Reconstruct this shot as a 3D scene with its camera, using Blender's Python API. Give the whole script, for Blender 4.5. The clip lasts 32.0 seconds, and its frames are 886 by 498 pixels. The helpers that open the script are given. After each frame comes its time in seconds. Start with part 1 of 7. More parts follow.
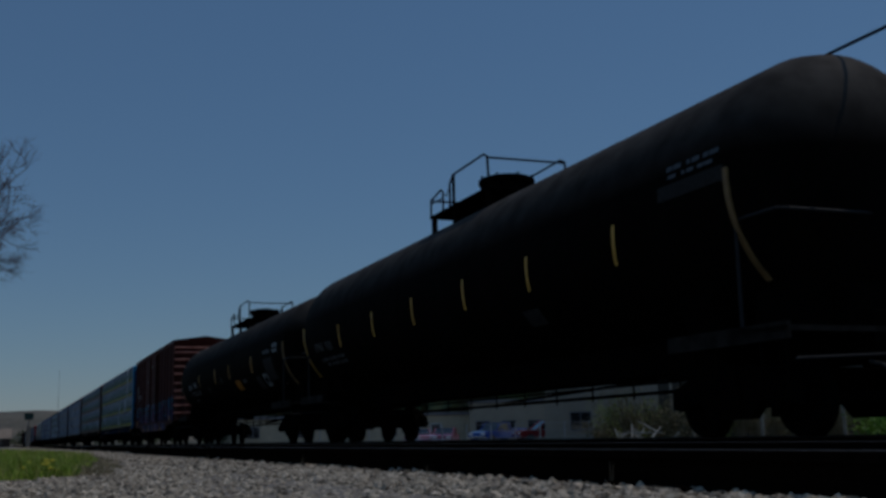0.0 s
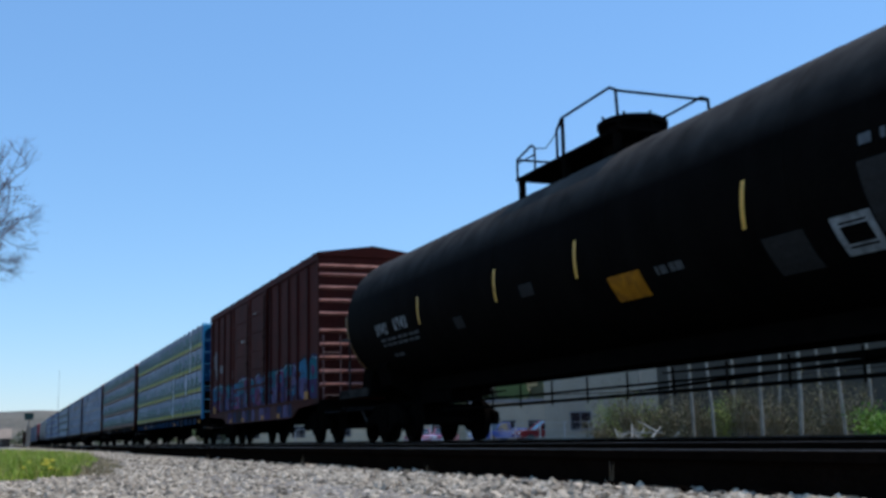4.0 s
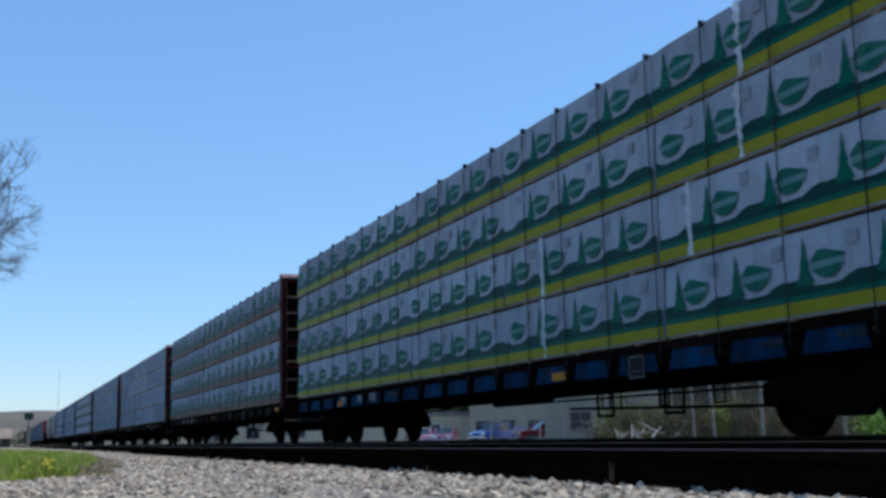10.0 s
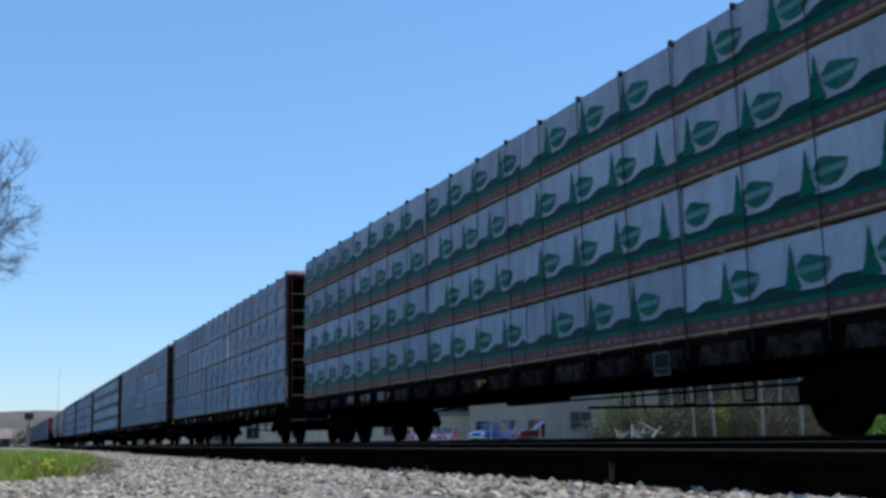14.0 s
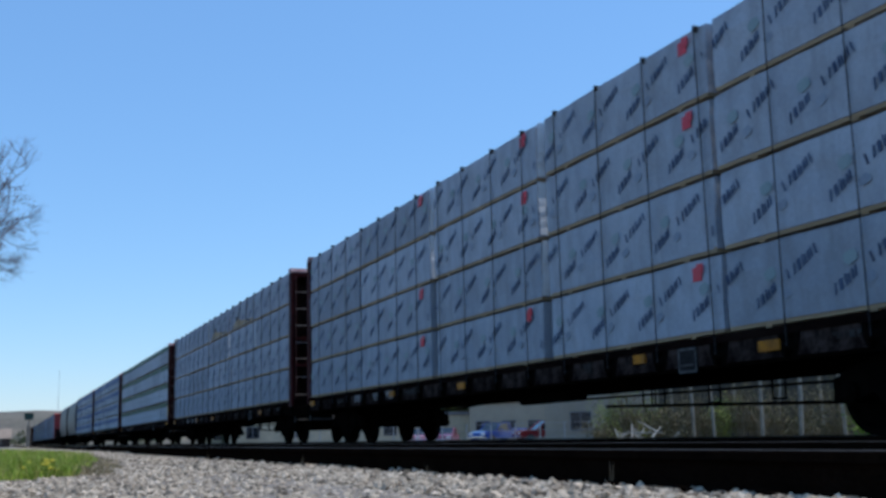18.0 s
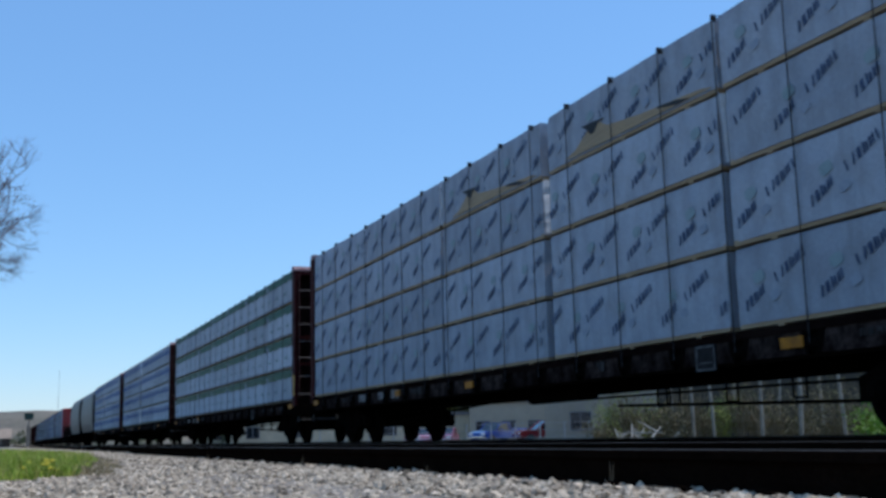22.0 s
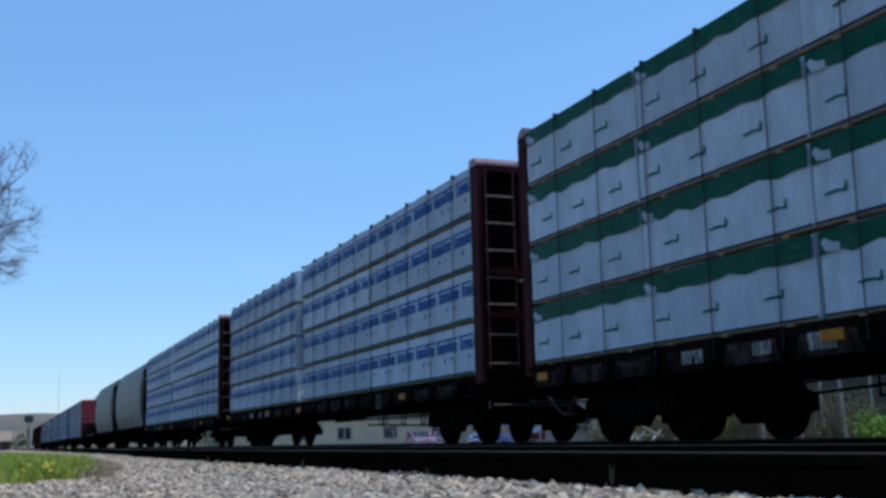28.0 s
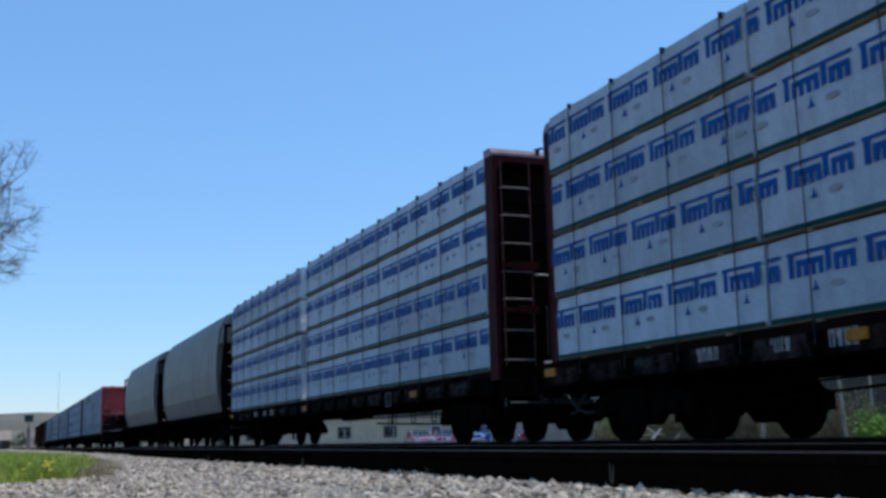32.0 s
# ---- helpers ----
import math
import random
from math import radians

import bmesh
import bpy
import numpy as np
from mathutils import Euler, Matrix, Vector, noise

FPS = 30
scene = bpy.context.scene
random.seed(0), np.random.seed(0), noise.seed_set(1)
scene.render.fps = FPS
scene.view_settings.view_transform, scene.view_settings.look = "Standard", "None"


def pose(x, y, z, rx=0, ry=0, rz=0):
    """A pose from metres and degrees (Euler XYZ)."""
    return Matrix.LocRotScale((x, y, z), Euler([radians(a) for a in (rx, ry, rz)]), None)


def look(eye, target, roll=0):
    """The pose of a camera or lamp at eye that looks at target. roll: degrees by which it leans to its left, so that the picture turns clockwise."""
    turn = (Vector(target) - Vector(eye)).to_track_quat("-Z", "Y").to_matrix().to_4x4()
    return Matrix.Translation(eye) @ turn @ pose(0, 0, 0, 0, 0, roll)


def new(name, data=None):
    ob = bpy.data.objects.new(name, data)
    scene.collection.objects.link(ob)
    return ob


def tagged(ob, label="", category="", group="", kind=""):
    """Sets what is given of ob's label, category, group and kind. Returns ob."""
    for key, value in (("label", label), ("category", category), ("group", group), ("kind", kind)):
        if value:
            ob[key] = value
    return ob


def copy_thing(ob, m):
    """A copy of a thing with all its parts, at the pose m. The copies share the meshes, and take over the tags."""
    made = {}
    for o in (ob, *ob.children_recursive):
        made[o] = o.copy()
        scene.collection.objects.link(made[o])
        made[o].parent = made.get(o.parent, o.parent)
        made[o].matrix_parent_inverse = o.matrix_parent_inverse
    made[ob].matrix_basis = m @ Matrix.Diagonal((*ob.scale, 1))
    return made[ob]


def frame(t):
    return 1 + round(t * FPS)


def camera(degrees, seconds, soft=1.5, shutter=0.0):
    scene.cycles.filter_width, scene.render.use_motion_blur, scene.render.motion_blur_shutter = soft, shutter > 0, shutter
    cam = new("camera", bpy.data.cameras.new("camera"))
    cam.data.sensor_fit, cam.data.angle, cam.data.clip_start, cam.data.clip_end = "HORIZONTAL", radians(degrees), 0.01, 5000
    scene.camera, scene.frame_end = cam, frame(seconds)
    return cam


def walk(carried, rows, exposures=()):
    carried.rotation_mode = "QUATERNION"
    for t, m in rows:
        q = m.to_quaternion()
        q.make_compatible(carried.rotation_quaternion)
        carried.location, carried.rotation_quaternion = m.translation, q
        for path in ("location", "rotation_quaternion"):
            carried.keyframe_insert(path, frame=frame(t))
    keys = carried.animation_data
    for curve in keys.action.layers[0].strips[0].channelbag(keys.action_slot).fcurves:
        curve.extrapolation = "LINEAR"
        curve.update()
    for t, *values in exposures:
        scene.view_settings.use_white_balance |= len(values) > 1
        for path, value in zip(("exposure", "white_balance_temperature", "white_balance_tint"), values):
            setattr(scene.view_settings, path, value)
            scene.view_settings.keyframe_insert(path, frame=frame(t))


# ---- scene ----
# The camera: it stands beside the track, a little above rail height, and dips by a hair late in the clip.
cam = camera(43.8, 32.0, soft=3.2, shutter=0.12)
EYE_Z = 0.10
VIEW = pose(0, 0, EYE_Z, 90, 0, -21.753)


def view(up):
    return VIEW @ pose(0, 0, 0, 9.618 + up) @ pose(0, 0, 0, 0, 0, -1.337)


walk(cam, [(0, view(0)), (12, view(0)), (23.8, view(0)), (24.6, view(0.045)), (25.5, view(0.055)), (27.4, view(0.175)),
           (28.0, view(0.14)), (28.6, view(0.09)), (30, view(0.09)), (32, view(0.1))],
     exposures=[(0, -1.93, 5560, 7), (0.4, -1.15, 5520, 7), (0.8, -0.22, 5500, 7), (1.2, 0.02, 5480, 7), (1.6, -0.02, 5480, 7), (10, -0.03, 5460, 7), (17, -0.05, 5400, 7), (32, -0.05, 5390, 7)])

# ---- light ----
SUN_TO = Vector((0.43, -0.06, 0.86)).normalized()
world = bpy.data.worlds.new("sky")
scene.world = world
world.use_nodes = True
wn = world.node_tree.nodes
sky = wn.new("ShaderNodeTexSky")
sky.sky_type = "NISHITA"
sky.sun_disc = False
sky.sun_elevation = math.asin(SUN_TO.z)
sky.sun_rotation = math.atan2(SUN_TO.x, SUN_TO.y)
sky.altitude, sky.air_density, sky.dust_density, sky.ozone_density = 300, 1.25, 0.0, 3.6
air = wn.new("ShaderNodeMix")       # thin even haze over the whole sky
air.data_type = "RGBA"
air.inputs[0].default_value = 0.38
air.inputs[7].default_value = (1.75, 3.15, 5.25, 1)
world.node_tree.links.new(sky.outputs[0], air.inputs[6])
world.node_tree.links.new(air.outputs[2], wn["Background"].inputs[0])
wn["Background"].inputs[1].default_value = 0.148
sun = new("sun", bpy.data.lights.new("sun", "SUN"))
sun.data.energy, sun.data.angle, sun.data.color = 3.2, radians(0.53), (1.0, 0.83, 0.65)
sun.matrix_world = look((0, 0, 60), Vector((0, 0, 60)) - SUN_TO)


# ---- materials ----
def mat(name, c1, c2=None, rough=0.6, metal=0.0, scale=3.0, fine=0.0, bump=0.0, bump_scale=None, spec=0.5,
        streak=None, dirt=None, dirt_amount=0.5, dirt_scale=1.2, rand=0.0, coat=0.0, stretch=(1, 1, 1)):
    """A two-scale surface: broad tone between c1 and c2, fine grain, optional dirt, streaks down the face, and relief."""
    m = bpy.data.materials.new(name)
    m.use_nodes = True
    nt = m.node_tree
    n, l = nt.nodes, nt.links
    b = n["Principled BSDF"]
    b.inputs["Roughness"].default_value = rough
    b.inputs["Metallic"].default_value = metal
    b.inputs["Specular IOR Level"].default_value = spec
    b.inputs["Coat Weight"].default_value = coat
    tc = n.new("ShaderNodeTexCoord")
    mp = n.new("ShaderNodeMapping")
    mp.inputs["Scale"].default_value = stretch
    l.new(tc.outputs["Object"], mp.inputs[0])
    no = n.new("ShaderNodeTexNoise")
    no.inputs["Scale"].default_value = scale
    no.inputs["Detail"].default_value = 6
    l.new(mp.outputs[0], no.inputs["Vector"])
    mix = n.new("ShaderNodeMix")
    mix.data_type = "RGBA"
    ramp = n.new("ShaderNodeMapRange")
    ramp.inputs[1].default_value, ramp.inputs[2].default_value = 0.3, 0.7
    l.new(no.outputs[0], ramp.inputs[0])
    l.new(ramp.outputs[0], mix.inputs[0])
    c2 = c2 or tuple(v * 0.8 for v in c1)
    mix.inputs[6].default_value = (*c1, 1)
    mix.inputs[7].default_value = (*c2, 1)
    out = mix.outputs[2]
    if fine:
        n2 = n.new("ShaderNodeTexNoise")
        n2.inputs["Scale"].default_value = scale * 14
        n2.inputs["Detail"].default_value = 3
        l.new(mp.outputs[0], n2.inputs["Vector"])
        r2 = n.new("ShaderNodeMapRange")
        r2.inputs[3].default_value, r2.inputs[4].default_value = 1 - fine, 1 + fine
        r2.inputs[1].default_value, r2.inputs[2].default_value = 0.3, 0.7
        l.new(n2.outputs[0], r2.inputs[0])
        m2 = n.new("ShaderNodeVectorMath")
        m2.operation = "SCALE"
        l.new(out, m2.inputs[0])
        l.new(r2.outputs[0], m2.inputs["Scale"])
        out = m2.outputs[0]
    if dirt:
        n3 = n.new("ShaderNodeTexNoise")
        n3.inputs["Scale"].default_value = dirt_scale
        n3.inputs["Detail"].default_value = 8
        n3.inputs["Roughness"].default_value = 0.7
        mp3 = n.new("ShaderNodeMapping")
        mp3.inputs["Scale"].default_value = streak or (1, 1, 1)
        l.new(tc.outputs["Object"], mp3.inputs[0])
        l.new(mp3.outputs[0], n3.inputs["Vector"])
        r3 = n.new("ShaderNodeMapRange")
        r3.inputs[1].default_value, r3.inputs[2].default_value = 0.45, 0.75
        r3.inputs[4].default_value = dirt_amount
        l.new(n3.outputs[0], r3.inputs[0])
        m3 = n.new("ShaderNodeMix")
        m3.data_type = "RGBA"
        l.new(r3.outputs[0], m3.inputs[0])
        l.new(out, m3.inputs[6])
        m3.inputs[7].default_value = (*dirt, 1)
        out = m3.outputs[2]
    if rand:
        oi = n.new("ShaderNodeObjectInfo")
        r4 = n.new("ShaderNodeMapRange")
        r4.inputs[3].default_value, r4.inputs[4].default_value = 1 - rand, 1 + rand
        l.new(oi.outputs["Random"], r4.inputs[0])
        m4 = n.new("ShaderNodeVectorMath")
        m4.operation = "SCALE"
        l.new(out, m4.inputs[0])
        l.new(r4.outputs[0], m4.inputs["Scale"])
        out = m4.outputs[0]
    l.new(out, b.inputs["Base Color"])
    if bump:
        nb = n.new("ShaderNodeTexNoise")
        nb.inputs["Scale"].default_value = bump_scale or scale * 6
        nb.inputs["Detail"].default_value = 5
        l.new(mp.outputs[0], nb.inputs["Vector"])
        bp = n.new("ShaderNodeBump")
        bp.inputs["Strength"].default_value = bump
        bp.inputs["Distance"].default_value = 0.02
        l.new(nb.outputs[0], bp.inputs["Height"])
        l.new(bp.outputs[0], b.inputs["Normal"])
    return m


def island_mat(name, colours, rough=0.85, bump=0.4, bump_scale=40.0, spec=0.3):
    """Each loose piece of the mesh takes its own tone."""
    m = bpy.data.materials.new(name)
    m.use_nodes = True
    n, l = m.node_tree.nodes, m.node_tree.links
    b = n["Principled BSDF"]
    b.inputs["Roughness"].default_value = rough
    b.inputs["Specular IOR Level"].default_value = spec
    g = n.new("ShaderNodeNewGeometry")
    r = n.new("ShaderNodeValToRGB")
    e = r.color_ramp.elements
    while len(e) < len(colours):
        e.new(0.5)
    for i, c in enumerate(colours):
        e[i].position = i / (len(colours) - 1)
        e[i].color = (*c, 1)
    l.new(g.outputs["Random Per Island"], r.inputs[0])
    no = n.new("ShaderNodeTexNoise")
    no.inputs["Scale"].default_value = bump_scale
    rr = n.new("ShaderNodeMapRange")
    rr.inputs[3].default_value, rr.inputs[4].default_value = 0.7, 1.3
    l.new(no.outputs[0], rr.inputs[0])
    s = n.new("ShaderNodeVectorMath")
    s.operation = "SCALE"
    l.new(r.outputs[0], s.inputs[0])
    l.new(rr.outputs[0], s.inputs["Scale"])
    l.new(s.outputs[0], b.inputs["Base Color"])
    bp = n.new("ShaderNodeBump")
    bp.inputs["Strength"].default_value = bump
    bp.inputs["Distance"].default_value = 0.01
    l.new(no.outputs[0], bp.inputs["Height"])
    l.new(bp.outputs[0], b.inputs["Normal"])
    return m


M = {}
M["dull_straw"] = mat("weathered_stalk", (0.13, 0.105, 0.06), (0.07, 0.055, 0.035), 0.9, scale=9, fine=0.3)
M["gravel"] = mat("gravel", (0.3, 0.255, 0.205), (0.17, 0.145, 0.118), 0.9, scale=9, fine=0.35, bump=0.9, bump_scale=30, dirt=(0.12, 0.11, 0.1), dirt_amount=0.5, dirt_scale=0.5)
M["stone"] = island_mat("crushed_stone", [(0.1, 0.08, 0.058), (0.54, 0.445, 0.325), (0.29, 0.24, 0.175), (0.74, 0.62, 0.465), (0.19, 0.152, 0.11)])
M["dark_bed"] = mat("dark_ballast", (0.016, 0.015, 0.014), (0.009, 0.0085, 0.008), 0.95, scale=8, fine=0.4, bump=0.9, bump_scale=30, spec=0.02)
M["dark_chips"] = island_mat("dark_chips", [(0.008, 0.0075, 0.007), (0.024, 0.022, 0.02), (0.014, 0.013, 0.012)], spec=0.02)
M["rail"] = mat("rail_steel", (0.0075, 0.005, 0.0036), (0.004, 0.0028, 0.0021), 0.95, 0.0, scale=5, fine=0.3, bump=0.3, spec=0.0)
M["rail_top"] = mat("worn_rail_head", (0.1, 0.085, 0.072), (0.055, 0.046, 0.04), 0.5, 0.6, scale=4, stretch=(8, 0.2, 1))
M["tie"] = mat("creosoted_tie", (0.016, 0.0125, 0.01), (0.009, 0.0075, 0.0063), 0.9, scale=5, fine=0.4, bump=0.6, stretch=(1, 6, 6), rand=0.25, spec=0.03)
M["grass"] = mat("grass_soil", (0.09, 0.13, 0.03), (0.15, 0.14, 0.06), 0.95, scale=1.2, fine=0.4, bump=0.5)
M["earth"] = mat("dry_earth", (0.17, 0.15, 0.11), (0.11, 0.12, 0.055), 0.95, scale=0.08, fine=0.3, bump=0.3, bump_scale=2)
M["asphalt"] = mat("parking_asphalt", (0.25, 0.24, 0.22), (0.17, 0.165, 0.15), 0.9, scale=0.4, fine=0.25)
M["black"] = mat("black_tank_paint_lit_top", (0.0036, 0.003, 0.0026), (0.0062, 0.005, 0.0042), 0.65, scale=1.4, fine=0.2, dirt=(0.011, 0.0095, 0.008), dirt_amount=0.35, streak=(1, 3, 0.5), bump=0.05, spec=0.004)
# Dusty tone grows towards the tank's top, with the sun's sheen put into it.
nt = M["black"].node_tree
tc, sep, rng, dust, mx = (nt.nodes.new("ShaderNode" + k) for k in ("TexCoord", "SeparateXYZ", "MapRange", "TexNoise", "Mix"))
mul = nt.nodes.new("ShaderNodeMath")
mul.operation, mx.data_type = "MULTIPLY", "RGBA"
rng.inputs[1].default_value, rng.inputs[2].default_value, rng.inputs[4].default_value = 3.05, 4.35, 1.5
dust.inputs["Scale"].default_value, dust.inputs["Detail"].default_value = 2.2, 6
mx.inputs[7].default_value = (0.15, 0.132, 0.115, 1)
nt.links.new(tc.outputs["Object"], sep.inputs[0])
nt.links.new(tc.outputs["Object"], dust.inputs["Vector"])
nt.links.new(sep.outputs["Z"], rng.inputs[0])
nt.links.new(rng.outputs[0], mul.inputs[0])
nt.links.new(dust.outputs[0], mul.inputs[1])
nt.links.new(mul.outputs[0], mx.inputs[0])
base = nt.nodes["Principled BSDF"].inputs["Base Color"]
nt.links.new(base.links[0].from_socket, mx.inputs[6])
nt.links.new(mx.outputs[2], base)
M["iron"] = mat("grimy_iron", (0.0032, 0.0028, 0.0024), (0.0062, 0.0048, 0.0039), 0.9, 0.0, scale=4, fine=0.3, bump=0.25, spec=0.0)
M["wheel_rim"] = mat("polished_tread", (0.45, 0.44, 0.43), (0.3, 0.29, 0.28), 0.3, 0.9, scale=6)
M["maroon"] = mat("faded_maroon_paint", (0.055, 0.0115, 0.0125), (0.032, 0.0075, 0.0082), 0.6, scale=1.6, fine=0.15, dirt=(0.024, 0.012, 0.0105), dirt_amount=0.6, streak=(2.5, 2.5, 0.35), bump=0.08, spec=0.03)
M["boxcar"] = mat("boxcar_red_paint", (0.076, 0.0175, 0.012), (0.046, 0.012, 0.009), 0.62, scale=1.1, fine=0.15, dirt=(0.032, 0.015, 0.012), dirt_amount=0.55, streak=(2.5, 2.5, 0.3), bump=0.08, spec=0.02)
M["blue"] = mat("sky_blue_paint", (0.005, 0.06, 0.18), (0.004, 0.045, 0.13), 0.5, scale=1.5, fine=0.12, dirt=(0.03, 0.05, 0.07), dirt_amount=0.6, streak=(2.5, 2.5, 0.4), bump=0.06, spec=0.15)


# ---- mesh helpers ----
def part(name, bm, material, parent=None, label="", smooth=False, at=None):
    """Links a bmesh as one mesh object, under a thing or a part."""
    me = bpy.data.meshes.new(name)
    bm.to_mesh(me)
    bm.free()
    return put(name, me, material, parent, label, smooth, at)


def put(name, me, material=None, parent=None, label="", smooth=False, at=None):
    if material and not me.materials:
        me.materials.append(material)
    if smooth:
        me.polygons.foreach_set("use_smooth", [True] * len(me.polygons))
    ob = new(name, me)
    ob.parent = parent
    if at is not None:
        ob.matrix_basis = at
    if label:
        ob["label"] = label
    return ob


def thing(name, label, category, group="", kind=""):
    return tagged(new(name), label, category, group, kind)


def box(bm, x0, x1, y0, y1, z0, z1, bev=0.0):
    m = Matrix.LocRotScale(((x0 + x1) / 2, (y0 + y1) / 2, (z0 + z1) / 2), None, (abs(x1 - x0), abs(y1 - y0), abs(z1 - z0)))
    v = bmesh.ops.create_cube(bm, size=1, matrix=m)["verts"]
    if bev:
        ed = {e for q in v for e in q.link_edges}
        bmesh.ops.bevel(bm, geom=list(ed), offset=bev, segments=2, affect="EDGES", profile=0.7)
    return bm


def boxes(*args, bev=0.0):
    bm = bmesh.new()
    for a in args:
        box(bm, *a, bev=bev)
    return bm


def rod(bm, a, b, r, seg=8, r2=None):
    """A round bar from a to b."""
    a, b = Vector(a), Vector(b)
    d = b - a
    q = Vector((0, 0, 1)).rotation_difference(d).to_matrix().to_4x4()
    m = Matrix.Translation((a + b) / 2) @ q
    bmesh.ops.create_cone(bm, cap_ends=True, segments=seg, radius1=r, radius2=r if r2 is None else r2, depth=d.length, matrix=m)
    return bm


def pipe(bm, pts, r, seg=8):
    for a, b in zip(pts, pts[1:]):
        rod(bm, a, b, r, seg)
    for p in pts[1:-1]:
        bmesh.ops.create_icosphere(bm, subdivisions=1, radius=r * 1.02, matrix=Matrix.Translation(p))
    return bm


def lathe(bm, prof, axis, seg=32, origin=(0, 0, 0), cap=True):
    """Turns (radius, along) pairs round an axis 'X', 'Y' or 'Z'."""
    o = Vector(origin)
    rings = []
    for r, h in prof:
        ring = []
        for k in range(seg):
            a = 2 * math.pi * k / seg
            c, s = r * math.cos(a), r * math.sin(a)
            p = {"X": (h, c, s), "Y": (s, h, c), "Z": (c, s, h)}[axis]
            ring.append(bm.verts.new(o + Vector(p)))
        rings.append(ring)
    for p, q in zip(rings, rings[1:]):
        for k in range(seg):
            bm.faces.new((p[k], p[(k + 1) % seg], q[(k + 1) % seg], q[k]))
    if cap:
        bm.faces.new(list(reversed(rings[0])))
        bm.faces.new(rings[-1])
    return bm


def prism(bm, poly, axis, a, b):
    """A polygon in the plane across the axis, drawn out from a to b. X: (y, z); Y: (x, z); Z: (x, y)."""
    def at(p, h):
        return {"X": (h, p[0], p[1]), "Y": (p[0], h, p[1]), "Z": (p[0], p[1], h)}[axis]
    lo = [bm.verts.new(at(p, a)) for p in poly]
    hi = [bm.verts.new(at(p, b)) for p in poly]
    n = len(poly)
    fs = [bm.faces.new(lo), bm.faces.new(list(reversed(hi)))]
    for k in range(n):
        fs.append(bm.faces.new((lo[k], hi[k], hi[(k + 1) % n], lo[(k + 1) % n])))
    bmesh.ops.recalc_face_normals(bm, faces=fs)
    return bm


# ---- the train's way ----
TX = 8.68          # track centre
FACE = 7.23        # side of the loads
ROLLING = []       # (thing, its place along the train)


def run(t):
    """Metres that the train has gone at t seconds, counted from 16 s."""
    s = (t - 16) / 16
    return 98.2433 * s - 0.8252 * s ** 2 + 0.4659 * s ** 3 - 0.1903 * s ** 4


def rolls(ob, u, x=TX, z=0.0):
    ROLLING.append((ob, u, x, z))
    ob.location = (x, u - run(0), z)
    return ob


# ---- ground ----
def sheet(name, x0, x1, y0, y1, z, material, label, nx=2, ny=2, amp=0.0, freq=0.3, kind="structure", dome=0.0):
    bm = bmesh.new()
    g = [[bm.verts.new((x0 + (x1 - x0) * i / nx, y0 + (y1 - y0) * j / ny,
                        z + (amp * noise.noise((freq * (x0 + (x1 - x0) * i / nx), freq * (y0 + (y1 - y0) * j / ny), 3.7)) if amp else 0)))
          for j in range(ny + 1)] for i in range(nx + 1)]
    for i in range(nx):
        for j in range(ny):
            bm.faces.new((g[i][j], g[i + 1][j], g[i + 1][j + 1], g[i][j + 1]))
    ob = part(name, bm, material, smooth=True)
    return tagged(ob, label, "ground", kind=kind)


GZ = -0.135     # gravel beside the near track
sheet("ground", -2500, 2500, -400, 3000, -0.75, M["earth"], "dry earth with thin grass that runs to the horizon")
# railway bed: a low trapezoid of ballast, darker between the tracks
bm = bmesh.new()
prism(bm, [(-60, -0.74), (-40, -0.3), (-6, -0.2), (-3.0, GZ - 0.03), (-0.5, GZ - 0.015), (1.6, GZ), (2.45, GZ), (2.62, -0.2), (4.6, -0.2), (5.6, -0.26), (6.6, -0.26), (7.1, -0.17), (10.3, -0.17), (11.6, -0.5), (13.5, -0.74)], "Y", -60, 520)
bed = part("gravel_bed", bm, M["gravel"])
bed.data.materials.append(M["dark_bed"])
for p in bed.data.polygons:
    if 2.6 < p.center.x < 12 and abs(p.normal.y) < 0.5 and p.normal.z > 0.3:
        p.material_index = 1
tagged(bed, "bed of pale crushed stone, darker between the tracks", "ballast", kind="structure")


